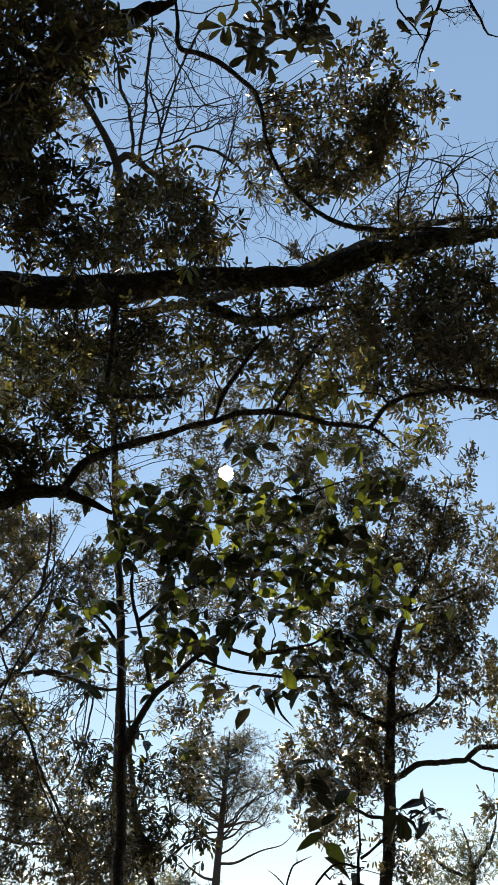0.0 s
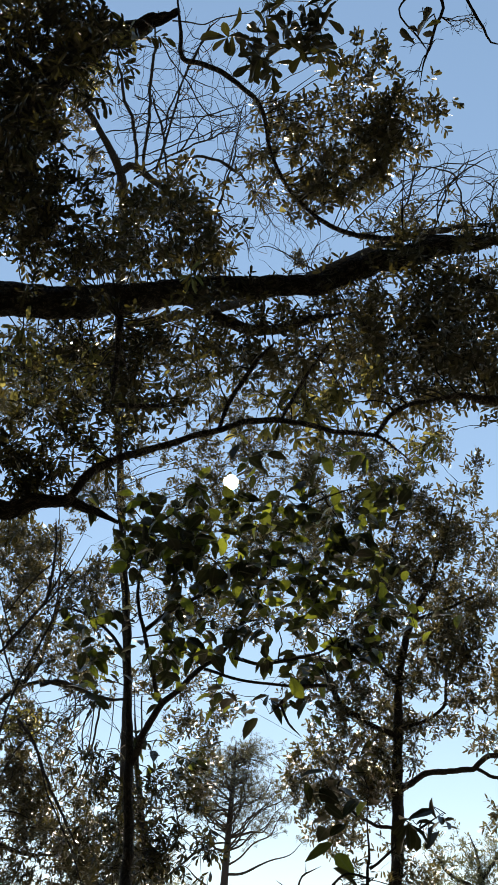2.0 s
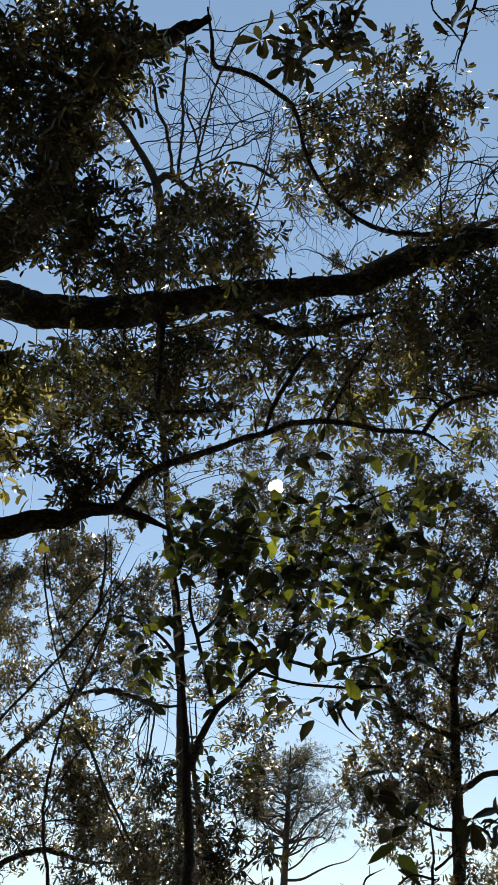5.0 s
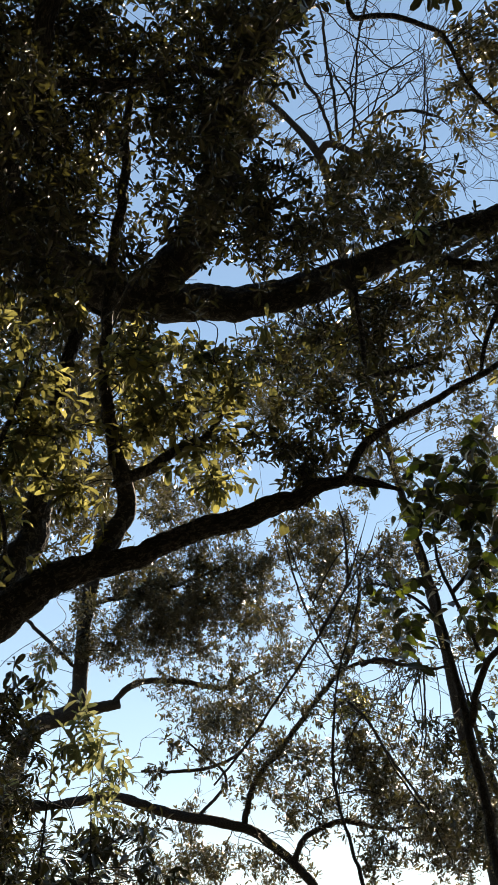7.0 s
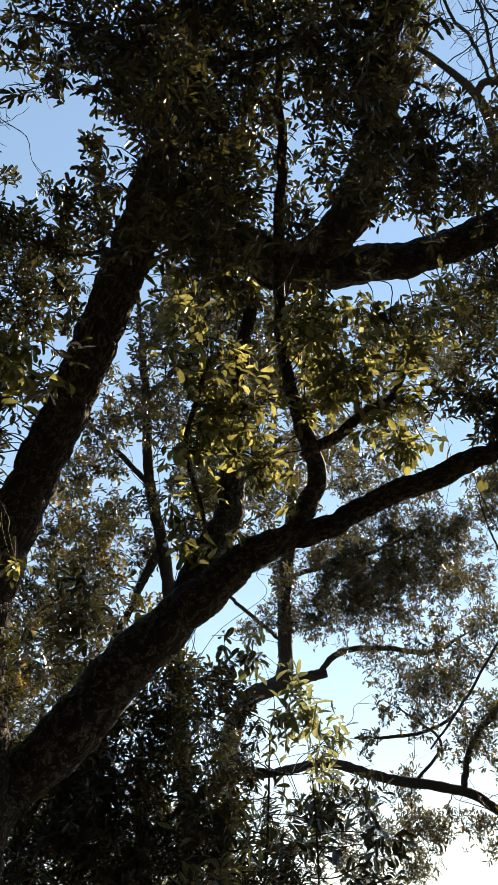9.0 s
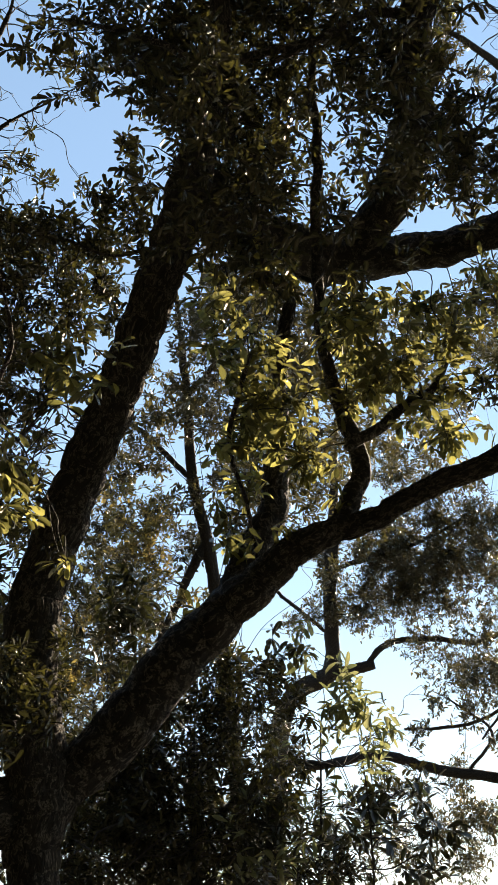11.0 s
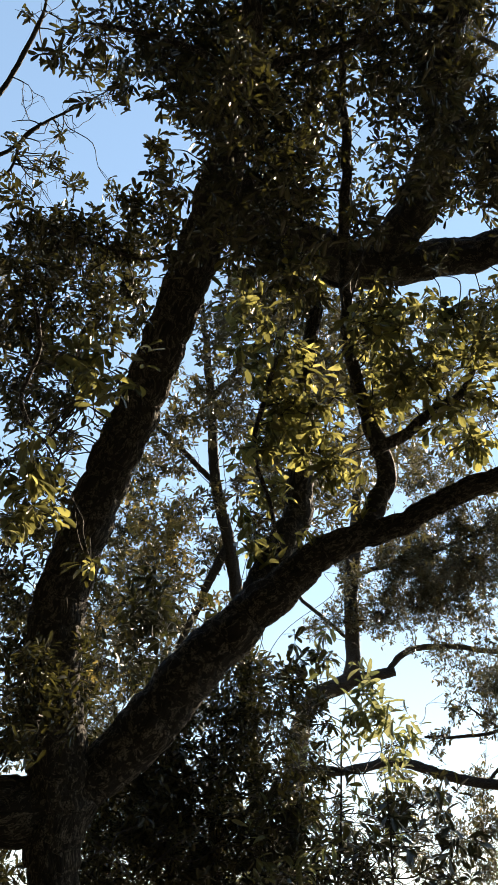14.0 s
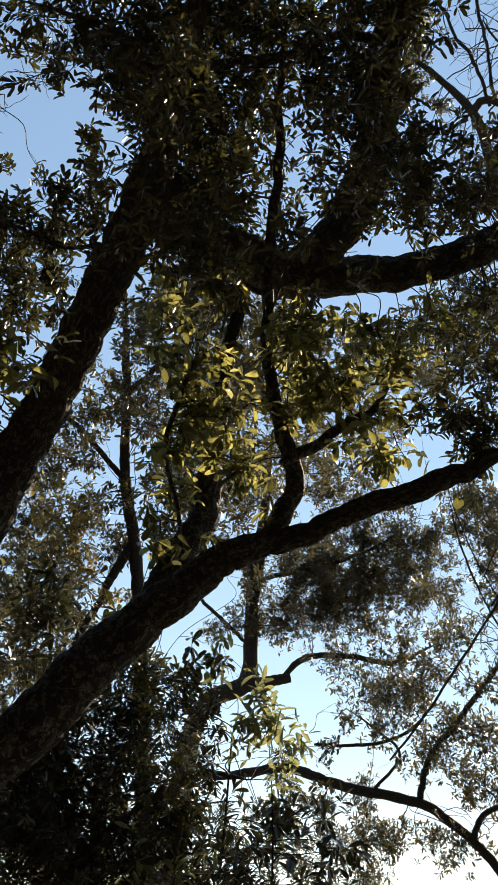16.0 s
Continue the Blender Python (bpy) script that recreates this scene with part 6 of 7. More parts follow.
bare_tree.foliage("gold", [(-2.68, 9.07, 15.72, 0.27, 0.17, 1.2), (-2.93, 9.28, 15.54, 0.27, 0.17, 1.0), (2.63, 13.96, 10.94, 0.21, 0.15, 0.6)], loose=8)
slim.foliage("small", [(-2.44, 4.11, 5.59, 0.18, 0.16, 2.4), (-2.69, 4.19, 5.34, 0.18, 0.16, 2.4), (-2.92, 4.27, 5.08, 0.18, 0.16, 2.4), (-3.10, 4.33, 4.85, 0.18, 0.16, 2.4), (-3.27, 4.38, 4.61, 0.18, 0.18, 2.4), (-3.42, 4.43, 4.37, 0.18, 0.20, 2.2)], loose=8)
bay.foliage("bay", [(-3.37, 2.20, 4.66, 0.19, 0.16, 1.2), (-3.28, 2.41, 4.59, 0.16, 0.13, 1.1), (-3.53, 2.35, 4.36, 0.16, 0.16, 1.2), (-3.39, 2.45, 4.44, 0.16, 0.13, 1.1), (-3.34, 2.62, 4.36, 0.13, 0.13, 0.8), (-3.54, 2.49, 4.22, 0.16, 0.13, 0.8), (-3.70, 2.56, 3.93, 0.13, 0.16, 1.0), (-3.69, 2.75, 3.72, 0.14, 0.14, 1.1), (-3.55, 2.75, 3.95, 0.11, 0.13, 0.7), (-2.90, 2.24, 5.07, 0.16, 0.13, 1.4), (-3.08, 1.88, 5.13, 0.13, 0.08, 1.0), (-3.13, 2.24, 4.87, 0.16, 0.16, 1.1)])
sapling.foliage("broad", [(-0.19, 4.25, 4.04, 0.15, 0.12, 0.7), (-0.37, 4.24, 4.03, 0.15, 0.12, 0.7), (0.06, 4.39, 3.77, 0.18, 0.12, 0.6), (0.51, 4.32, 3.86, 0.18, 0.11, 0.8), (-0.22, 4.35, 3.85, 0.15, 0.12, 0.7), (0.30, 4.24, 4.03, 0.15, 0.12, 0.6), (-0.52, 4.18, 4.10, 0.15, 0.12, 0.5)], loose=8)
shrub.foliage("small", [(-5.48, 4.99, 3.18, 0.28, 0.24, 2.2), (-5.21, 5.20, 3.35, 0.28, 0.24, 2.2), (-4.95, 5.36, 3.61, 0.24, 0.19, 2.0), (-5.59, 4.97, 2.81, 0.24, 0.24, 2.2), (-5.33, 5.25, 2.82, 0.28, 0.24, 2.4), (-5.04, 5.50, 2.91, 0.28, 0.24, 2.4), (-5.46, 5.17, 2.51, 0.28, 0.24, 2.4), (-5.16, 5.47, 2.52, 0.28, 0.24, 2.4), (-4.81, 5.71, 2.84, 0.28, 0.24, 2.4), (-4.84, 5.76, 2.48, 0.28, 0.24, 2.4), (-4.46, 5.91, 3.17, 0.24, 0.21, 2.0), (-4.49, 6.01, 2.60, 0.28, 0.24, 2.2), (-5.58, 5.08, 2.28, 0.24, 0.14, 2.2), (-4.55, 5.73, 3.54, 0.24, 0.19, 2.0)], loose=8)
shrub.foliage("small", [(-4.54, 6.55, 2.84, 0.25, 0.25, 1.1), (-4.43, 6.69, 2.46, 0.25, 0.20, 1.1), (-4.69, 6.51, 2.42, 0.25, 0.15, 1.2), (-4.14, 6.88, 2.34, 0.25, 0.15, 0.8), (-6.34, 4.94, 2.42, 0.20, 0.20, 1.1), (-6.31, 4.76, 3.25, 0.15, 0.15, 0.7), (-6.05, 5.08, 3.27, 0.20, 0.20, 0.8), (-4.28, 6.68, 3.05, 0.20, 0.15, 0.7), (-3.87, 7.04, 2.34, 0.25, 0.15, 0.7), (-4.18, 6.82, 2.63, 0.20, 0.20, 0.8)], loose=8)
bay.foliage("bay", [(-3.16, 2.46, 2.93, 0.10, 0.16, 0.9), (-3.14, 2.57, 2.75, 0.12, 0.13, 0.9), (-3.23, 2.56, 2.54, 0.13, 0.13, 1.0), (-3.24, 2.43, 2.78, 0.10, 0.16, 1.0), (-3.21, 2.32, 3.06, 0.10, 0.16, 0.9), (-3.05, 2.60, 2.92, 0.07, 0.10, 0.6)])
grove.bare((-2.63, 11.42, 7.23), 0.65, 1.06, 9)
grove.bare((-2.97, 11.73, 6.35), 0.57, 0.74, 7)
grove.bare((-2.45, 12.27, 5.12), 0.65, 0.74, 5)
grove.bare((-2.83, 13.23, 5.35), 0.70, 0.88, 8)
grove.bare((-3.74, 12.58, 6.59), 0.70, 0.79, 7)
grove.bare((-4.43, 13.06, 4.24), 0.70, 0.53, 7)
sapling.bare((-0.54, 4.76, 4.10), 0.17, 0.27, 6)
sapling.bare((-0.14, 4.95, 3.75), 0.20, 0.20, 6)
bay.foliage("bay", [(-1.97, 2.34, 4.61, 0.13, 0.11, 1.8), (-1.89, 2.49, 4.53, 0.13, 0.11, 2.0), (-1.80, 2.63, 4.48, 0.13, 0.09, 2.0), (-1.99, 2.21, 4.69, 0.11, 0.11, 1.4), (-1.83, 2.33, 4.69, 0.13, 0.11, 1.8)])
twigs.foliage("bay", [(-3.58, 2.22, 6.07, 0.08, 0.05, 1.2), (-3.53, 2.34, 6.05, 0.07, 0.05, 1.0), (-3.58, 2.07, 6.14, 0.08, 0.06, 0.9), (-3.74, 2.14, 5.99, 0.10, 0.08, 1.4), (-3.32, 2.26, 6.24, 0.08, 0.05, 0.6), (-3.10, 2.30, 6.37, 0.08, 0.05, 0.7), (-3.70, 2.35, 5.91, 0.13, 0.06, 1.2)], loose=8)
bay.foliage("bay", [(-1.11, 2.58, 5.62, 0.18, 0.15, 1.0), (-1.16, 2.87, 5.40, 0.15, 0.18, 1.2), (-1.16, 3.11, 5.21, 0.18, 0.12, 1.1), (-0.91, 2.52, 5.70, 0.18, 0.12, 1.3), (-1.23, 3.26, 5.04, 0.15, 0.09, 1.0), (-0.99, 3.09, 5.27, 0.15, 0.12, 0.7), (-0.83, 3.28, 5.15, 0.18, 0.11, 1.2), (-0.63, 3.34, 5.13, 0.15, 0.09, 1.2)])
bay.foliage("small", [(-0.79, 3.99, 6.28, 0.12, 0.16, 1.1), (-0.85, 4.14, 6.13, 0.12, 0.16, 1.2), (-0.67, 3.97, 6.32, 0.16, 0.12, 1.0), (-0.46, 4.12, 6.21, 0.23, 0.16, 1.2), (-0.27, 4.18, 6.17, 0.14, 0.14, 1.0)])
sawn.foliage("oak", [(-8.33, 15.27, 9.36, 0.66, 0.48, 1.6), (-7.59, 15.79, 9.09, 0.66, 0.48, 1.6), (-6.86, 16.10, 9.13, 0.60, 0.48, 1.6), (-8.37, 15.66, 8.50, 0.60, 0.42, 1.5), (-7.57, 16.09, 8.44, 0.66, 0.42, 1.6), (-7.00, 16.41, 8.29, 0.48, 0.48, 1.5), (-8.68, 15.34, 8.84, 0.48, 0.42, 1.3), (-7.57, 15.42, 9.84, 0.66, 0.42, 1.5), (-6.73, 15.79, 9.86, 0.60, 0.42, 1.5), (-9.15, 15.35, 8.22, 0.48, 0.36, 1.2), (-10.05, 14.82, 8.14, 0.48, 0.36, 1.0)], loose=8)
bare_tree.foliage("oak", [(-0.42, 13.84, 10.00, 0.61, 0.41, 0.8), (0.40, 14.05, 9.66, 0.61, 0.41, 0.8), (0.80, 14.33, 9.12, 0.61, 0.41, 0.8), (-0.82, 13.39, 10.68, 0.61, 0.41, 0.7), (-1.43, 14.00, 9.63, 0.61, 0.41, 0.7), (1.61, 13.78, 9.97, 0.61, 0.41, 0.7), (-0.01, 14.35, 9.13, 0.61, 0.41, 0.7), (-0.82, 14.60, 8.58, 0.61, 0.41, 0.7), (0.80, 13.62, 10.34, 0.61, 0.36, 0.6)], loose=8)
bay.foliage("small", [(-3.37, 2.06, 5.21, 0.17, 0.13, 1.4), (-3.29, 2.25, 5.17, 0.17, 0.13, 1.4), (-3.19, 2.47, 5.11, 0.17, 0.13, 1.3), (-3.47, 2.17, 5.05, 0.17, 0.13, 1.5), (-3.41, 2.33, 5.01, 0.17, 0.13, 1.0), (-3.38, 2.54, 4.88, 0.15, 0.13, 1.0), (-3.59, 2.31, 4.84, 0.15, 0.15, 1.0), (-3.60, 2.47, 4.70, 0.15, 0.13, 1.0), (-3.13, 2.59, 5.08, 0.13, 0.13, 1.2), (-3.82, 2.55, 4.37, 0.13, 0.13, 0.9), (-3.30, 2.69, 4.85, 0.12, 0.13, 0.7), (-3.57, 2.68, 4.57, 0.13, 0.13, 0.8), (-2.99, 2.57, 5.21, 0.12, 0.13, 1.1), (-3.79, 2.85, 4.12, 0.13, 0.13, 0.7)])
bay.foliage("bay", [(-2.50, 2.22, 4.23, 0.07, 0.09, 0.8), (-2.29, 2.21, 4.41, 0.08, 0.11, 0.9), (-2.98, 2.38, 3.51, 0.08, 0.11, 0.5), (-2.81, 2.37, 3.75, 0.07, 0.08, 0.3), (-3.05, 2.44, 3.33, 0.08, 0.11, 0.5)])
sapling.foliage("broad", [(0.70, 3.61, 3.82, 0.08, 0.08, 0.8), (0.60, 3.62, 3.84, 0.08, 0.08, 0.6), (0.53, 3.54, 3.98, 0.08, 0.05, 0.6), (0.73, 3.66, 3.74, 0.06, 0.04, 0.6), (0.32, 3.56, 3.98, 0.11, 0.06, 0.5), (0.02, 3.57, 3.99, 0.07, 0.05, 0.4), (0.15, 4.06, 3.00, 0.05, 0.04, 0.7), (-0.17, 4.06, 3.01, 0.05, 0.04, 0.6)], loose=10)
bay.foliage("gold", [(-1.50, 3.83, 4.83, 0.15, 0.13, 1.1), (-1.34, 3.80, 4.93, 0.13, 0.10, 0.9), (-1.25, 3.92, 4.82, 0.13, 0.11, 0.9), (-1.92, 3.52, 4.95, 0.15, 0.09, 1.1), (-1.69, 3.70, 4.89, 0.13, 0.10, 1.0), (-1.07, 3.99, 4.81, 0.13, 0.10, 0.7), (-1.81, 3.82, 4.68, 0.13, 0.11, 1.0), (-1.61, 3.91, 4.68, 0.15, 0.11, 1.0), (-0.82, 4.06, 4.78, 0.13, 0.10, 0.6), (-0.92, 3.95, 4.90, 0.13, 0.08, 0.6)])
bay.foliage("gold", [(-0.90, 4.62, 5.32, 0.23, 0.11, 0.8), (-1.39, 4.49, 5.33, 0.19, 0.11, 0.8), (-1.14, 4.47, 5.43, 0.19, 0.09, 0.6), (-0.64, 4.69, 5.28, 0.15, 0.09, 0.6), (-0.36, 3.66, 5.28, 0.05, 0.03, 1.2), (-0.97, 3.15, 4.81, 0.03, 0.03, 1.2), (-0.51, 2.23, 5.36, 0.04, 0.03, 0.9)])
bare_tree.limb("branch", [(1.69, 11.79, 14.42, 0.012), (2.20, 11.29, 14.79, 0.012), (2.70, 11.01, 14.93, 0.012), (3.04, 10.78, 15.04, 0.009), (3.08, 10.33, 15.38, 0.009)])
bare_tree.limb("branch", [(1.80, 11.77, 14.42, 0.015), (2.73, 11.55, 14.46, 0.015), (3.38, 11.22, 14.60, 0.012), (3.69, 10.74, 14.91, 0.012), (4.16, 10.42, 15.03, 0.009), (4.62, 10.24, 15.02, 0.009)])
bare_tree.limb("branch", [(2.27, 11.70, 14.41, 0.012), (2.85, 10.97, 14.93, 0.012), (3.53, 10.63, 15.04, 0.012), (4.17, 10.58, 14.90, 0.009), (4.76, 10.69, 14.61, 0.009)])
bare_tree.limb("branch", [(2.74, 11.67, 14.35, 0.012), (3.27, 11.10, 14.73, 0.012), (3.99, 10.74, 14.83, 0.009), (4.69, 10.93, 14.44, 0.009)])
bare_tree.limb("branch", [(3.45, 11.50, 14.33, 0.012), (3.44, 11.04, 14.73, 0.012), (3.84, 10.68, 14.92, 0.009), (4.00, 10.35, 15.13, 0.009)])
bare_tree.limb("branch", [(3.09, 10.43, 15.31, 0.009), (3.41, 10.36, 15.28, 0.006), (3.67, 10.49, 15.12, 0.006), (4.15, 10.33, 15.10, 0.006)])
bare_tree.limb("branch", [(2.12, 11.79, 14.35, 0.012), (1.74, 11.59, 14.59, 0.009), (1.68, 11.33, 14.83, 0.009), (1.26, 11.23, 14.96, 0.006)])
bare_tree.limb("branch", [(1.28, 12.30, 13.98, 0.015), (0.74, 12.10, 14.22, 0.012), (0.31, 11.96, 14.38, 0.009), (-0.01, 12.03, 14.31, 0.006)])
bare_tree.limb("branch", [(4.24, 11.34, 14.24, 0.012), (4.02, 11.08, 14.54, 0.009), (4.47, 10.66, 14.74, 0.009), (4.70, 10.55, 14.75, 0.006)])
bare_tree.limb("branch", [(3.94, 11.39, 14.29, 0.012), (3.72, 11.12, 14.59, 0.009), (3.02, 11.21, 14.70, 0.009), (2.62, 11.37, 14.65, 0.006)])
bare_tree.limb("branch", [(-2.67, 10.25, 15.53, 0.012), (-2.06, 10.21, 15.66, 0.012), (-1.35, 10.16, 15.79, 0.012), (-0.53, 10.14, 15.86, 0.012), (-0.01, 10.07, 15.91, 0.008)])
bare_tree.limb("branch", [(-2.50, 10.64, 15.26, 0.012), (-1.78, 10.58, 15.42, 0.012), (-0.94, 10.40, 15.64, 0.012), (-0.11, 10.23, 15.80, 0.008)])
bare_tree.limb("branch", [(-2.20, 10.94, 15.08, 0.016), (-1.78, 10.77, 15.28, 0.016), (-1.41, 10.70, 15.37, 0.016), (-0.85, 10.72, 15.41, 0.016), (-0.33, 10.91, 15.28, 0.012), (0.06, 11.22, 15.03, 0.012)])
bare_tree.limb("branch", [(-0.78, 11.65, 14.63, 0.008), (-0.59, 11.26, 14.99, 0.012), (-0.43, 10.79, 15.37, 0.012), (-0.27, 10.28, 15.76, 0.012), (-0.11, 9.85, 16.06, 0.008)])
bare_tree.limb("branch", [(-1.63, 10.36, 15.61, 0.016), (-1.44, 9.90, 15.96, 0.016), (-1.12, 9.44, 16.29, 0.016), (-0.81, 9.02, 16.57, 0.016), (-0.45, 8.72, 16.77, 0.012)])
bare_tree.limb("branch", [(-1.65, 8.99, 16.52, 0.012), (-1.42, 9.37, 16.31, 0.012), (-1.08, 9.75, 16.09, 0.012), (-0.78, 10.12, 15.86, 0.012), (-0.47, 10.16, 15.84, 0.008)])
bare_tree.limb("branch", [(-1.39, 8.79, 16.67, 0.016), (-0.90, 8.84, 16.68, 0.012), (-0.31, 8.76, 16.75, 0.012), (0.19, 8.68, 16.79, 0.008)])
bare_tree.limb("branch", [(-1.57, 10.69, 15.37, 0.016), (-1.26, 10.53, 15.52, 0.016), (-0.99, 10.23, 15.77, 0.012), (-0.63, 10.08, 15.89, 0.012), (-0.01, 9.93, 16.01, 0.008)])
bare_tree.limb("branch", [(-2.12, 9.78, 15.96, 0.012), (-1.75, 9.96, 15.88, 0.012), (-1.45, 10.21, 15.74, 0.012), (-1.15, 10.26, 15.73, 0.008)])
bare_tree.limb("branch", [(-1.38, 11.07, 15.08, 0.012), (-1.01, 11.17, 15.04, 0.012), (-0.65, 11.37, 14.89, 0.012), (-0.44, 11.57, 14.72, 0.008)])
bare_tree.limb("branch", [(-0.49, 11.76, 14.55, 0.016), (-0.38, 11.69, 14.62, 0.016), (-0.22, 11.67, 14.64, 0.012)])
bare_tree.limb("branch", [(-1.17, 11.16, 15.03, 0.012), (-0.96, 11.36, 14.87, 0.012), (-0.22, 11.80, 14.52, 0.012), (-0.01, 12.19, 14.16, 0.008)])
grove.limb("branch", [(-3.40, 11.63, 6.30, 0.017), (-3.13, 11.58, 6.62, 0.017), (-2.84, 11.52, 6.92, 0.014), (-2.51, 11.40, 7.31, 0.011), (-2.33, 11.29, 7.61, 0.008)])
grove.limb("branch", [(-2.90, 11.53, 6.86, 0.023), (-2.80, 11.24, 7.50, 0.017), (-2.80, 11.01, 7.91, 0.014)])
grove.limb("branch", [(-2.94, 11.94, 5.83, 0.032), (-2.68, 11.98, 5.88, 0.029), (-2.34, 12.09, 5.78, 0.026), (-1.99, 12.18, 5.70, 0.020), (-1.65, 12.20, 5.76, 0.011)])
grove.limb("branch", [(-3.20, 12.02, 5.39, 0.020), (-2.96, 12.17, 5.09, 0.020), (-2.75, 12.34, 4.62, 0.020), (-2.49, 12.50, 4.16, 0.017), (-2.24, 12.63, 3.70, 0.014)])
grove.limb("branch", [(-2.10, 12.14, 5.74, 0.014), (-2.20, 12.30, 5.21, 0.014), (-2.27, 12.39, 4.82, 0.011), (-2.41, 12.44, 4.50, 0.008)])
grove.limb("branch", [(-2.69, 12.12, 5.46, 0.006), (-2.90, 12.13, 5.27, 0.006), (-3.11, 12.11, 5.15, 0.006)])
grove.limb("branch", [(-2.15, 12.16, 5.67, 0.006), (-2.46, 12.25, 5.19, 0.006), (-2.65, 12.33, 4.77, 0.006)])
grove.limb("branch", [(-2.90, 12.14, 5.24, 0.006), (-2.52, 12.28, 5.05, 0.006), (-2.22, 12.35, 4.99, 0.006)])
grove.limb("branch", [(-2.41, 12.10, 5.69, 0.006), (-2.54, 12.17, 5.40, 0.006), (-2.42, 12.26, 5.19, 0.006)])
grove.limb("branch", [(-2.26, 12.14, 5.66, 0.008), (-2.74, 12.23, 5.04, 0.006), (-2.62, 12.42, 4.42, 0.006)])
grove.limb("branch", [(-3.42, 11.47, 6.67, 0.011), (-3.08, 11.36, 7.12, 0.011), (-2.63, 11.27, 7.51, 0.008)])
grove.limb("branch", [(-3.63, 13.28, 6.26, 0.016), (-3.86, 13.00, 6.85, 0.016), (-4.03, 12.57, 7.68, 0.016), (-4.04, 12.19, 8.41, 0.013)])
grove.limb("branch", [(-2.44, 13.56, 6.23, 0.013), (-2.63, 13.70, 5.70, 0.010), (-2.51, 13.90, 5.06, 0.010)])
grove.limb("branch", [(-2.77, 13.48, 6.28, 0.010), (-2.77, 13.64, 5.79, 0.010), (-3.04, 13.72, 5.33, 0.006)])
grove.limb("branch", [(-1.76, 13.66, 6.25, 0.013), (-1.79, 13.88, 5.54, 0.013), (-2.22, 13.99, 4.87, 0.010)])
grove.limb("branch", [(-2.18, 13.59, 6.26, 0.010), (-2.22, 13.78, 5.66, 0.006), (-2.43, 13.91, 5.05, 0.006)])
grove.limb("branch", [(-4.25, 13.61, 4.47, 0.010), (-3.58, 13.77, 4.59, 0.010), (-2.96, 13.96, 4.39, 0.010), (-2.29, 14.06, 4.50, 0.006)])
sawn.foliage("oak", [(-7.44, 15.51, 7.09, 0.57, 0.45, 1.2), (-6.97, 15.87, 6.66, 0.45, 0.45, 1.2), (-8.54, 15.44, 5.45, 0.45, 0.45, 0.8), (-8.02, 15.87, 4.76, 0.57, 0.45, 1.1), (-7.44, 16.11, 4.93, 0.45, 0.45, 1.0), (-7.87, 16.06, 4.09, 0.62, 0.45, 1.5), (-8.48, 15.83, 3.56, 0.57, 0.40, 1.6), (-7.70, 16.23, 3.45, 0.57, 0.40, 1.7), (-8.74, 15.59, 4.21, 0.45, 0.45, 1.1)], loose=8)
bay.foliage("small", [(0.85, 4.14, 7.76, 0.20, 0.17, 1.8), (1.07, 4.24, 7.62, 0.20, 0.20, 2.4), (1.11, 4.39, 7.41, 0.15, 0.17, 2.4), (0.90, 4.34, 7.48, 0.22, 0.22, 2.2), (0.68, 4.31, 7.51, 0.22, 0.22, 1.7), (0.72, 4.48, 7.26, 0.26, 0.17, 2.0), (0.94, 4.51, 7.23, 0.15, 0.13, 2.2), (0.50, 4.58, 7.12, 0.22, 0.13, 1.5), (0.33, 4.63, 7.05, 0.20, 0.10, 1.4), (0.63, 4.63, 7.05, 0.15, 0.09, 1.5), (0.16, 4.48, 7.26, 0.20, 0.15, 1.1), (0.05, 4.38, 7.41, 0.13, 0.17, 0.7), (0.24, 4.30, 7.53, 0.22, 0.20, 1.0), (0.42, 4.41, 7.37, 0.22, 0.20, 1.4)])
bay.foliage("small", [(0.16, 4.18, 7.71, 0.15, 0.17, 0.7), (0.42, 4.18, 7.71, 0.15, 0.13, 0.5), (0.68, 4.04, 7.91, 0.13, 0.13, 0.9), (0.83, 3.91, 8.11, 0.07, 0.13, 0.6), (0.87, 4.03, 7.93, 0.13, 0.11, 1.0), (1.29, 4.22, 7.66, 0.15, 0.09, 1.5), (1.40, 4.19, 7.69, 0.06, 0.04, 0.7), (1.07, 4.08, 7.85, 0.09, 0.08, 0.9)])
over.foliage("dark", [(-0.08, 2.07, 5.12, 0.08, 0.09, 0.9), (0.02, 2.10, 5.08, 0.10, 0.10, 1.3), (0.13, 2.08, 5.10, 0.10, 0.12, 1.5), (0.23, 2.10, 5.08, 0.07, 0.10, 1.2), (-0.03, 2.17, 4.97, 0.06, 0.05, 0.8), (0.23, 2.15, 5.00, 0.06, 0.05, 0.8), (0.09, 2.03, 5.17, 0.14, 0.06, 1.3), (0.30, 2.02, 5.19, 0.06, 0.04, 0.8)], loose=12)
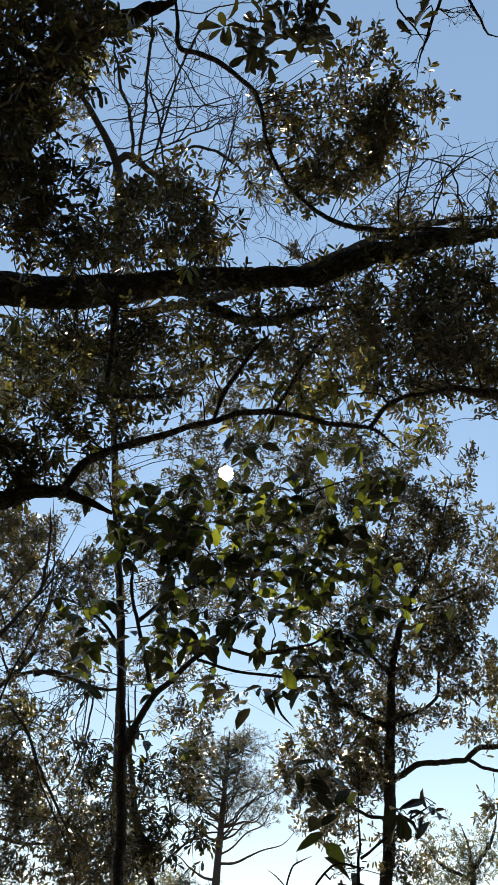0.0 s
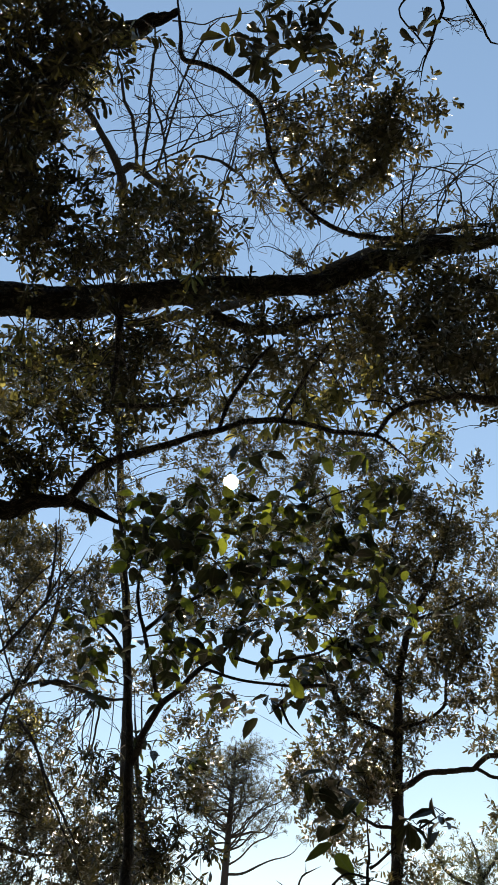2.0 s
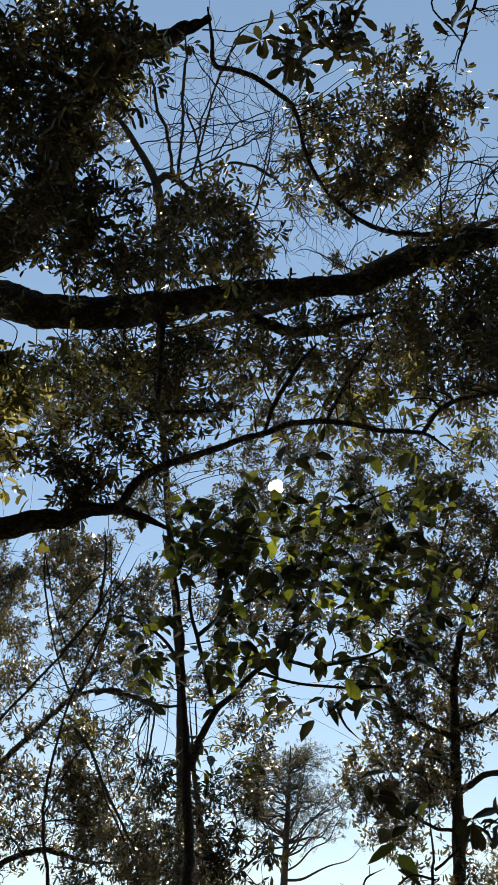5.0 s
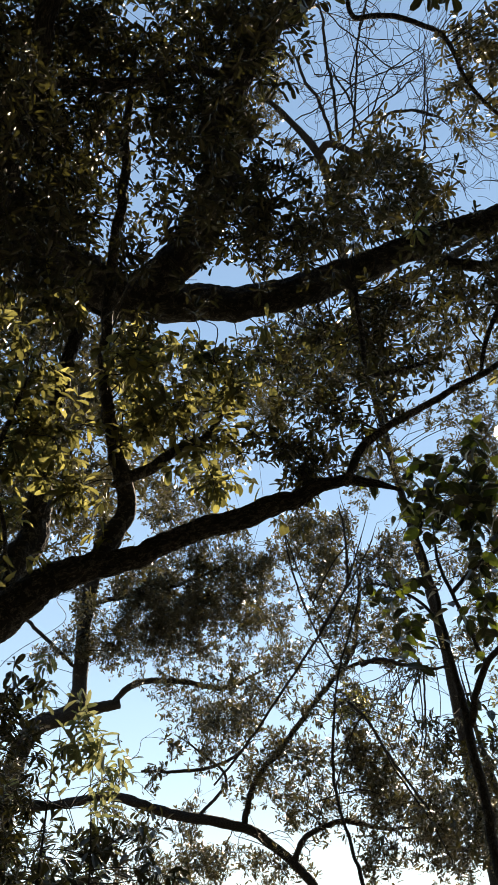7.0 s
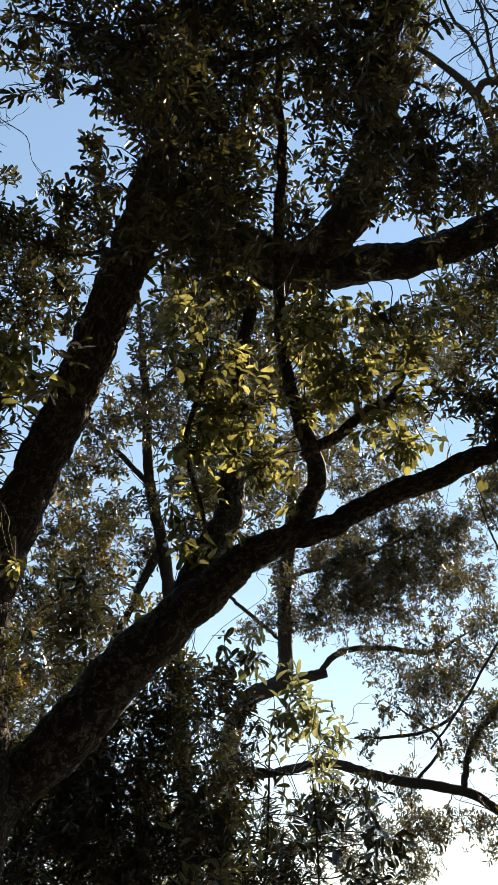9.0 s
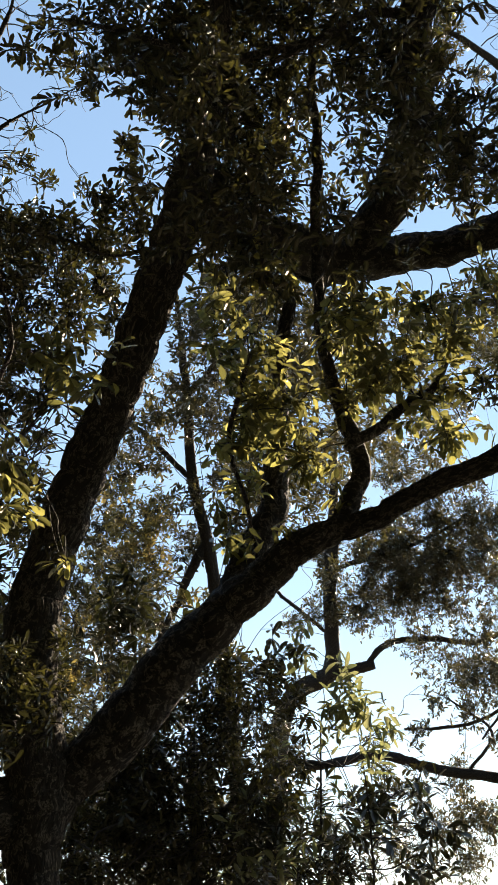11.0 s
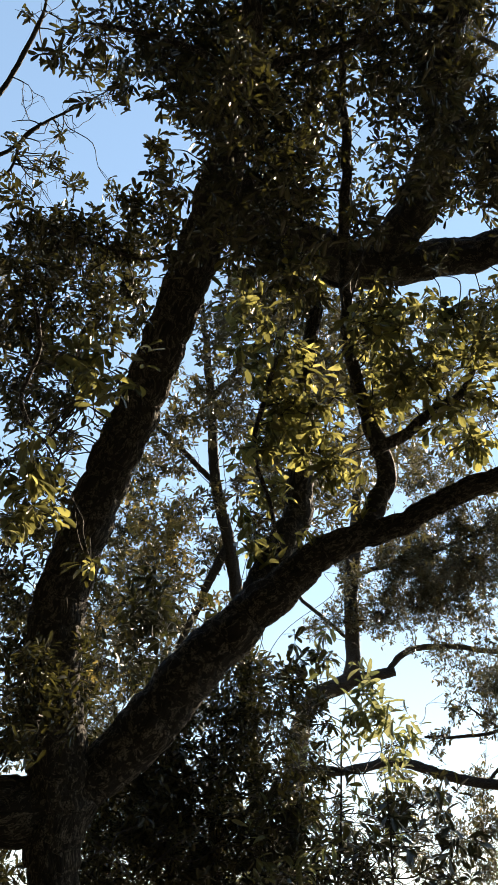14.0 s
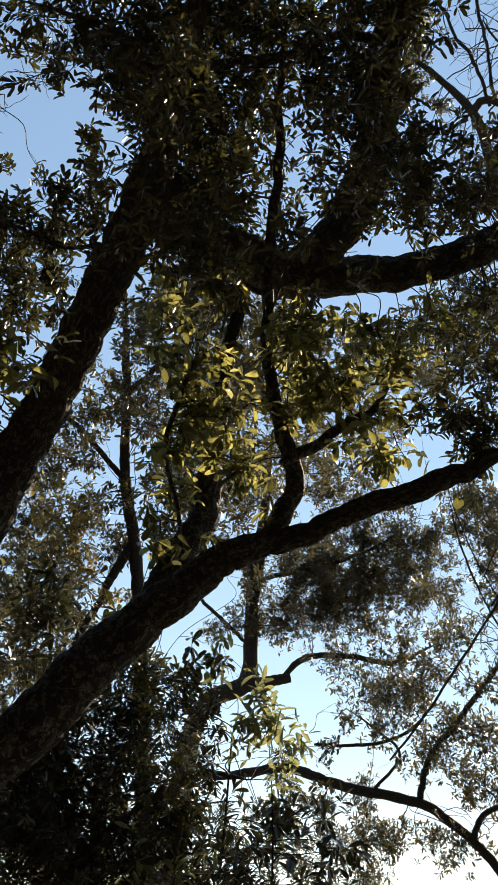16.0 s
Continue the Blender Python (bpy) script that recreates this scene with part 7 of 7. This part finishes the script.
bay.foliage("small", [(0.13, 4.29, 5.24, 0.21, 0.12, 1.3), (0.41, 4.29, 5.24, 0.21, 0.12, 1.4), (0.69, 4.27, 5.26, 0.21, 0.14, 1.6), (1.04, 4.29, 5.24, 0.21, 0.18, 2.0), (1.32, 4.29, 5.24, 0.21, 0.19, 2.2), (1.50, 4.37, 5.12, 0.14, 0.18, 1.8), (1.25, 4.43, 5.03, 0.16, 0.09, 1.2), (0.87, 4.37, 5.12, 0.14, 0.12, 1.2), (1.45, 4.53, 4.89, 0.08, 0.11, 0.8), (-1.35, 4.29, 5.23, 0.21, 0.16, 1.1), (-1.07, 4.35, 5.15, 0.21, 0.16, 1.1), (-0.75, 4.33, 5.18, 0.19, 0.16, 1.3), (-0.51, 4.33, 5.18, 0.16, 0.16, 1.2), (-0.68, 4.45, 5.00, 0.16, 0.11, 1.0)])
bay.foliage("gold", [(0.12, 4.15, 4.73, 0.13, 0.11, 0.8), (0.31, 4.11, 4.79, 0.15, 0.10, 1.0), (0.51, 4.10, 4.80, 0.15, 0.09, 1.0), (0.71, 4.11, 4.79, 0.11, 0.08, 0.9), (0.25, 4.24, 4.60, 0.13, 0.08, 0.6), (-0.96, 4.05, 4.87, 0.13, 0.10, 0.6), (-0.63, 4.06, 4.87, 0.11, 0.10, 0.6), (-1.32, 4.02, 4.92, 0.13, 0.11, 0.7)], loose=8)
bay.foliage("bay", [(-1.09, 3.50, 4.08, 0.12, 0.11, 1.0), (-1.12, 3.61, 3.92, 0.11, 0.12, 1.2), (-0.96, 3.62, 3.91, 0.09, 0.08, 0.9), (-0.23, 3.32, 4.35, 0.11, 0.11, 0.7), (-0.31, 3.23, 4.48, 0.14, 0.08, 0.7)])
sapling.foliage("broad", [(-0.01, 4.61, 3.70, 0.19, 0.16, 0.7), (-0.45, 4.50, 3.86, 0.19, 0.16, 0.8), (-0.67, 4.38, 4.04, 0.16, 0.16, 0.6), (0.62, 4.52, 3.83, 0.16, 0.13, 0.9), (0.36, 4.65, 3.65, 0.16, 0.16, 0.5), (-0.93, 4.13, 4.40, 0.14, 0.11, 0.5), (-1.15, 4.04, 4.53, 0.13, 0.09, 0.4), (-0.04, 4.27, 4.20, 0.09, 0.13, 0.8)], loose=8)
shrub.foliage("dark", [(-2.84, 4.37, 2.44, 0.18, 0.11, 0.8), (-2.66, 4.53, 2.41, 0.18, 0.09, 0.9), (-2.48, 4.61, 2.49, 0.15, 0.08, 0.8), (-2.47, 4.78, 2.29, 0.12, 0.10, 0.5), (-3.03, 4.32, 2.31, 0.15, 0.12, 1.0), (-3.11, 4.13, 2.46, 0.15, 0.14, 1.3), (-3.24, 4.19, 2.25, 0.18, 0.15, 1.4), (-3.05, 4.44, 2.13, 0.18, 0.08, 1.0), (-2.80, 4.62, 2.16, 0.15, 0.11, 0.6), (-2.82, 3.74, 3.26, 0.11, 0.08, 0.7), (-2.74, 3.87, 3.17, 0.11, 0.10, 0.7), (-2.85, 3.88, 3.05, 0.12, 0.11, 1.0), (-2.75, 4.00, 2.99, 0.10, 0.12, 0.8)], loose=10)
shrub.foliage("pale", [(-2.54, 3.71, 3.19, 0.08, 0.06, 0.7), (-3.02, 4.09, 2.23, 0.14, 0.13, 0.4), (-2.87, 4.09, 2.38, 0.12, 0.09, 0.4), (-3.07, 3.93, 2.37, 0.12, 0.12, 0.4), (-2.46, 3.93, 2.99, 0.08, 0.06, 0.7), (-2.37, 4.10, 2.87, 0.09, 0.06, 0.7)], loose=12)
shrub.foliage("small", [(-2.74, 5.58, 3.29, 0.05, 0.08, 0.7), (-2.83, 5.65, 3.11, 0.08, 0.09, 0.6), (-2.92, 5.71, 2.95, 0.12, 0.08, 0.6)])
shrub.foliage("dark", [(-3.82, 3.74, 3.77, 0.13, 0.13, 1.4), (-3.93, 3.77, 3.62, 0.15, 0.15, 1.5), (-3.83, 3.87, 3.59, 0.14, 0.13, 1.4), (-3.98, 3.84, 3.47, 0.14, 0.13, 1.3), (-3.86, 3.96, 3.44, 0.14, 0.11, 1.2), (-3.66, 4.00, 3.59, 0.13, 0.07, 1.0), (-3.58, 4.02, 3.65, 0.07, 0.05, 0.8), (-4.11, 3.84, 3.35, 0.08, 0.10, 0.8)], loose=8)
shrub.foliage("bay", [(-4.55, 3.50, 2.17, 0.13, 0.14, 1.5), (-4.14, 3.84, 2.17, 0.14, 0.13, 1.6), (-3.94, 3.81, 2.41, 0.16, 0.13, 1.8), (-3.71, 3.88, 2.54, 0.17, 0.13, 1.8), (-3.81, 4.01, 2.28, 0.19, 0.16, 2.0), (-3.45, 3.95, 2.73, 0.16, 0.14, 1.6)])
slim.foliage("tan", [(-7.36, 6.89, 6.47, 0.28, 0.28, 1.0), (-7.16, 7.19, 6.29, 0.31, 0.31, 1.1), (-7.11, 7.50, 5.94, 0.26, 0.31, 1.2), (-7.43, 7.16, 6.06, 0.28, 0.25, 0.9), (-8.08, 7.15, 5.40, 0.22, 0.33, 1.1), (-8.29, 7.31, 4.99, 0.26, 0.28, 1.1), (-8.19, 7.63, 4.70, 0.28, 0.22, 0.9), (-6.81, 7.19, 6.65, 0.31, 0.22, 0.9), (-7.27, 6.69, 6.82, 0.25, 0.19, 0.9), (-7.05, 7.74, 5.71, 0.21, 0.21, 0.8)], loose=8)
slim.foliage("oak", [(-4.77, 5.74, 7.70, 0.36, 0.30, 1.2), (-4.35, 6.08, 7.70, 0.36, 0.30, 1.2), (-4.91, 6.12, 7.09, 0.30, 0.36, 1.1), (-5.33, 6.18, 6.57, 0.30, 0.36, 1.0), (-4.34, 6.45, 7.24, 0.30, 0.36, 1.1), (-4.09, 6.53, 7.40, 0.24, 0.48, 1.0), (-5.08, 5.66, 7.49, 0.27, 0.36, 1.0), (-4.34, 7.05, 6.48, 0.30, 0.30, 0.8), (-5.10, 6.56, 6.32, 0.27, 0.30, 0.8), (-5.70, 5.97, 6.47, 0.27, 0.30, 0.8), (-3.49, 6.92, 7.51, 0.36, 0.36, 0.8)], loose=8)
bay.foliage("small", [(1.07, 4.29, 7.55, 0.20, 0.22, 1.2), (0.85, 4.41, 7.37, 0.22, 0.22, 1.2), (0.68, 4.24, 7.62, 0.20, 0.20, 0.9), (0.50, 4.51, 7.23, 0.22, 0.17, 0.9), (0.72, 4.56, 7.16, 0.22, 0.13, 1.0), (0.33, 4.56, 7.15, 0.17, 0.13, 0.8), (0.20, 4.38, 7.41, 0.17, 0.17, 0.7)])
shrub.foliage("dark", [(-2.96, 4.56, 2.45, 0.19, 0.11, 1.0), (-2.73, 4.72, 2.48, 0.19, 0.10, 1.1), (-2.53, 4.87, 2.51, 0.16, 0.09, 0.9), (-2.45, 5.03, 2.37, 0.13, 0.11, 0.7), (-2.63, 4.95, 2.29, 0.16, 0.11, 0.8), (-2.95, 4.70, 2.29, 0.17, 0.11, 0.9), (-2.83, 4.90, 2.16, 0.19, 0.09, 1.0), (-2.56, 5.11, 2.16, 0.16, 0.09, 0.9), (-3.07, 4.39, 2.55, 0.14, 0.09, 0.8), (-3.11, 4.65, 2.18, 0.16, 0.11, 1.0), (-3.34, 4.48, 2.18, 0.16, 0.11, 1.2), (-3.50, 4.38, 2.12, 0.16, 0.09, 1.4)], loose=6)
shrub.foliage("pale", [(-3.08, 3.88, 2.24, 0.11, 0.11, 0.5), (-3.03, 4.01, 2.12, 0.13, 0.08, 0.6), (-2.92, 4.14, 2.07, 0.13, 0.06, 0.5), (-3.06, 3.77, 2.40, 0.10, 0.08, 0.4), (-2.51, 3.90, 2.79, 0.08, 0.11, 0.5)], loose=8)
grove.foliage("oak", [(-0.53, 11.81, 7.34, 0.45, 0.41, 0.7), (0.04, 11.54, 7.74, 0.41, 0.33, 0.6), (-1.11, 12.60, 6.19, 0.45, 0.29, 0.8), (-0.78, 13.06, 5.51, 0.41, 0.37, 0.9), (-0.37, 12.83, 5.85, 0.25, 0.20, 0.5)], loose=6)
east.foliage("oak", [(0.91, 12.66, 5.39, 0.36, 0.32, 1.0), (0.67, 13.06, 4.80, 0.36, 0.36, 1.1), (1.22, 13.33, 4.41, 0.40, 0.32, 1.0), (1.54, 12.80, 5.20, 0.40, 0.36, 0.9), (2.65, 11.19, 7.55, 0.40, 0.40, 0.9), (2.97, 11.55, 7.03, 0.36, 0.40, 0.9), (2.18, 11.37, 7.29, 0.40, 0.40, 0.8), (2.02, 10.83, 8.08, 0.40, 0.36, 0.7), (2.73, 12.18, 6.11, 0.36, 0.36, 1.0), (2.49, 12.67, 5.39, 0.32, 0.28, 0.8), (3.29, 12.31, 5.92, 0.24, 0.28, 0.8), (1.54, 12.26, 5.98, 0.40, 0.32, 0.8), (2.42, 11.86, 6.57, 0.40, 0.32, 0.8)], loose=6)
sawn.foliage("oak", [(-8.47, 15.15, 9.09, 0.69, 0.52, 1.0), (-7.53, 15.58, 8.86, 0.69, 0.52, 1.1), (-6.51, 15.77, 9.02, 0.63, 0.52, 1.1), (-5.74, 15.68, 9.47, 0.57, 0.52, 1.0), (-9.17, 15.39, 8.44, 0.63, 0.46, 0.9), (-7.88, 15.86, 8.30, 0.69, 0.40, 0.9), (-5.52, 16.08, 8.98, 0.46, 0.46, 0.8)], loose=6)
bay.foliage("gold", [(-2.40, 1.89, 3.74, 0.10, 0.08, 1.1), (-2.32, 1.98, 3.70, 0.09, 0.08, 1.1), (-2.23, 2.01, 3.76, 0.04, 0.03, 0.6), (-2.39, 1.97, 3.64, 0.06, 0.04, 0.7), (-2.70, 1.88, 3.45, 0.10, 0.09, 0.9), (-2.76, 1.92, 3.33, 0.10, 0.10, 1.0), (-2.71, 2.01, 3.26, 0.05, 0.05, 0.7), (-2.82, 1.96, 3.21, 0.08, 0.05, 0.9), (-2.65, 2.24, 3.04, 0.05, 0.06, 0.8)], loose=10)
bay.foliage("gold", [(-2.43, 3.10, 3.51, 0.12, 0.09, 1.2), (-2.49, 2.99, 3.58, 0.08, 0.10, 0.8), (-2.37, 3.21, 3.42, 0.08, 0.03, 0.7), (-2.35, 2.90, 3.84, 0.09, 0.08, 0.9), (-2.07, 3.02, 3.98, 0.08, 0.08, 0.8), (-2.15, 2.73, 4.26, 0.11, 0.08, 1.0), (-1.58, 3.18, 4.26, 0.11, 0.12, 0.9), (-1.67, 3.08, 4.31, 0.10, 0.15, 0.9), (-1.54, 3.31, 4.15, 0.09, 0.11, 0.7), (-1.31, 3.32, 4.36, 0.09, 0.14, 0.8)], loose=10)
bay.foliage("bay", [(-3.25, 2.76, 2.72, 0.09, 0.14, 1.1), (-3.26, 2.65, 2.85, 0.09, 0.10, 0.9), (-3.12, 2.69, 2.94, 0.07, 0.09, 0.8)])
bay.foliage("small", [(-0.89, 3.85, 5.88, 0.16, 0.18, 1.0), (-0.96, 3.95, 5.73, 0.14, 0.11, 0.7), (-0.75, 3.76, 6.01, 0.13, 0.13, 0.8), (-0.51, 3.73, 6.05, 0.14, 0.11, 0.7), (-0.33, 3.83, 5.90, 0.14, 0.14, 0.8), (-0.21, 3.91, 5.79, 0.09, 0.11, 0.6), (-0.65, 3.87, 5.85, 0.18, 0.18, 0.7)])
bay.foliage("small", [(-1.38, 3.98, 5.86, 0.18, 0.13, 0.7), (-1.18, 4.02, 5.80, 0.14, 0.10, 0.6), (-0.16, 4.03, 5.79, 0.09, 0.09, 0.5), (-0.12, 3.94, 5.92, 0.06, 0.09, 0.4), (-0.55, 3.75, 6.19, 0.09, 0.08, 0.5), (-0.41, 3.82, 6.10, 0.09, 0.09, 0.5), (-1.13, 3.90, 5.98, 0.12, 0.12, 0.5), (-1.52, 3.90, 5.98, 0.14, 0.14, 0.6)])
bay.foliage("bay", [(-1.21, 3.21, 5.75, 0.11, 0.13, 1.2), (-1.08, 3.29, 5.62, 0.11, 0.11, 1.1), (-1.18, 3.38, 5.49, 0.13, 0.11, 1.2), (-0.99, 3.35, 5.55, 0.07, 0.09, 0.8)])
sapling.foliage("broad", [(0.11, 4.24, 4.07, 0.15, 0.11, 0.6), (0.54, 4.29, 3.99, 0.15, 0.11, 0.7), (0.30, 4.15, 4.20, 0.14, 0.11, 0.5), (0.51, 4.14, 4.22, 0.12, 0.09, 0.4), (-0.85, 4.15, 4.20, 0.12, 0.11, 0.5), (-0.66, 4.41, 3.81, 0.14, 0.14, 0.5)], loose=6)
grove.foliage("oak", [(-4.84, 12.61, 5.97, 0.43, 0.38, 0.8), (-4.41, 13.05, 5.67, 0.43, 0.38, 0.8), (-5.50, 12.87, 5.12, 0.38, 0.38, 0.8), (-4.98, 13.32, 4.88, 0.43, 0.34, 0.8), (-4.01, 13.70, 5.07, 0.43, 0.38, 0.8), (-3.51, 13.71, 5.42, 0.38, 0.38, 0.8), (-3.78, 14.14, 4.62, 0.38, 0.34, 0.8), (-4.52, 13.88, 4.43, 0.38, 0.31, 0.7), (-5.61, 13.70, 3.88, 0.38, 0.31, 0.9), (-5.26, 14.10, 3.58, 0.38, 0.31, 0.9), (-6.19, 13.33, 3.97, 0.38, 0.31, 0.8), (-3.05, 13.13, 6.57, 0.34, 0.34, 0.6), (-5.66, 12.15, 6.00, 0.38, 0.26, 0.6), (-5.18, 12.68, 5.62, 0.34, 0.31, 0.6)], loose=6)
sawn.foliage("oak", [(-4.50, 16.18, 10.21, 0.52, 0.46, 0.7), (-5.30, 15.94, 9.95, 0.58, 0.42, 0.8), (-6.08, 15.65, 9.77, 0.58, 0.42, 0.8), (-6.81, 15.53, 9.40, 0.58, 0.46, 0.9), (-5.97, 16.36, 8.88, 0.58, 0.52, 0.9), (-7.69, 15.18, 9.24, 0.58, 0.46, 0.8), (-5.79, 16.95, 8.18, 0.52, 0.46, 0.7), (-6.86, 14.72, 10.49, 0.58, 0.42, 0.7), (-6.80, 16.39, 8.22, 0.58, 0.42, 0.7)], loose=6)
bay.foliage("bay", [(-2.25, 2.19, 5.43, 0.14, 0.17, 1.1), (-2.29, 2.00, 5.62, 0.14, 0.14, 0.9), (-2.30, 1.87, 5.77, 0.17, 0.14, 1.0), (-2.41, 2.25, 5.18, 0.12, 0.17, 0.8), (-2.38, 2.43, 4.98, 0.09, 0.13, 0.8), (-2.18, 2.70, 4.84, 0.12, 0.10, 0.9), (-2.05, 2.59, 5.11, 0.12, 0.12, 0.7), (-2.28, 2.70, 4.74, 0.12, 0.09, 0.8)])
shrub.foliage("dark", [(-4.30, 4.11, 3.97, 0.16, 0.20, 1.2), (-4.41, 4.19, 3.75, 0.18, 0.16, 1.3), (-4.53, 4.25, 3.55, 0.18, 0.14, 1.1), (-4.08, 4.33, 3.91, 0.16, 0.10, 0.8), (-4.88, 4.23, 3.22, 0.20, 0.20, 0.8), (-4.83, 4.43, 3.02, 0.16, 0.16, 0.7)])
shrub.foliage("dark", [(-5.08, 3.69, 3.71, 0.16, 0.23, 1.2), (-5.16, 3.86, 3.41, 0.18, 0.23, 1.3), (-5.30, 3.95, 3.14, 0.16, 0.20, 1.0)])
shrub.foliage("pale", [(-3.57, 4.87, 2.60, 0.21, 0.14, 0.5), (-3.54, 5.06, 2.39, 0.21, 0.16, 0.6), (-3.25, 5.15, 2.58, 0.21, 0.14, 0.5), (-3.20, 5.38, 2.34, 0.21, 0.14, 0.5), (-3.80, 4.95, 2.27, 0.21, 0.12, 0.5), (-2.87, 5.35, 2.70, 0.14, 0.11, 0.3)])

# two last leaves that hang alone
for at, long, wide in (((-1.11, 3.27, 3.43), 0.085, 0.05), ((0.21, 4.56, 6.90), 0.08, 0.055)):
    leaf = part("leaf", single_leaf("gold", 3), None, bay.root, "single yellow leaf hanging from the limb")
    hang = Matrix((Vector((0.9, 0.1, 0.3)).normalized(), Vector((0.25, 0.1, -0.96)).normalized(), Vector((-0.1, 0.99, 0.1)).normalized())).transposed()
    leaf.matrix_world = Matrix.Translation(at) @ hang.to_4x4() @ Matrix.Diagonal((wide, long, long, 1))
for tree in Tree.grown:
    tree.done()
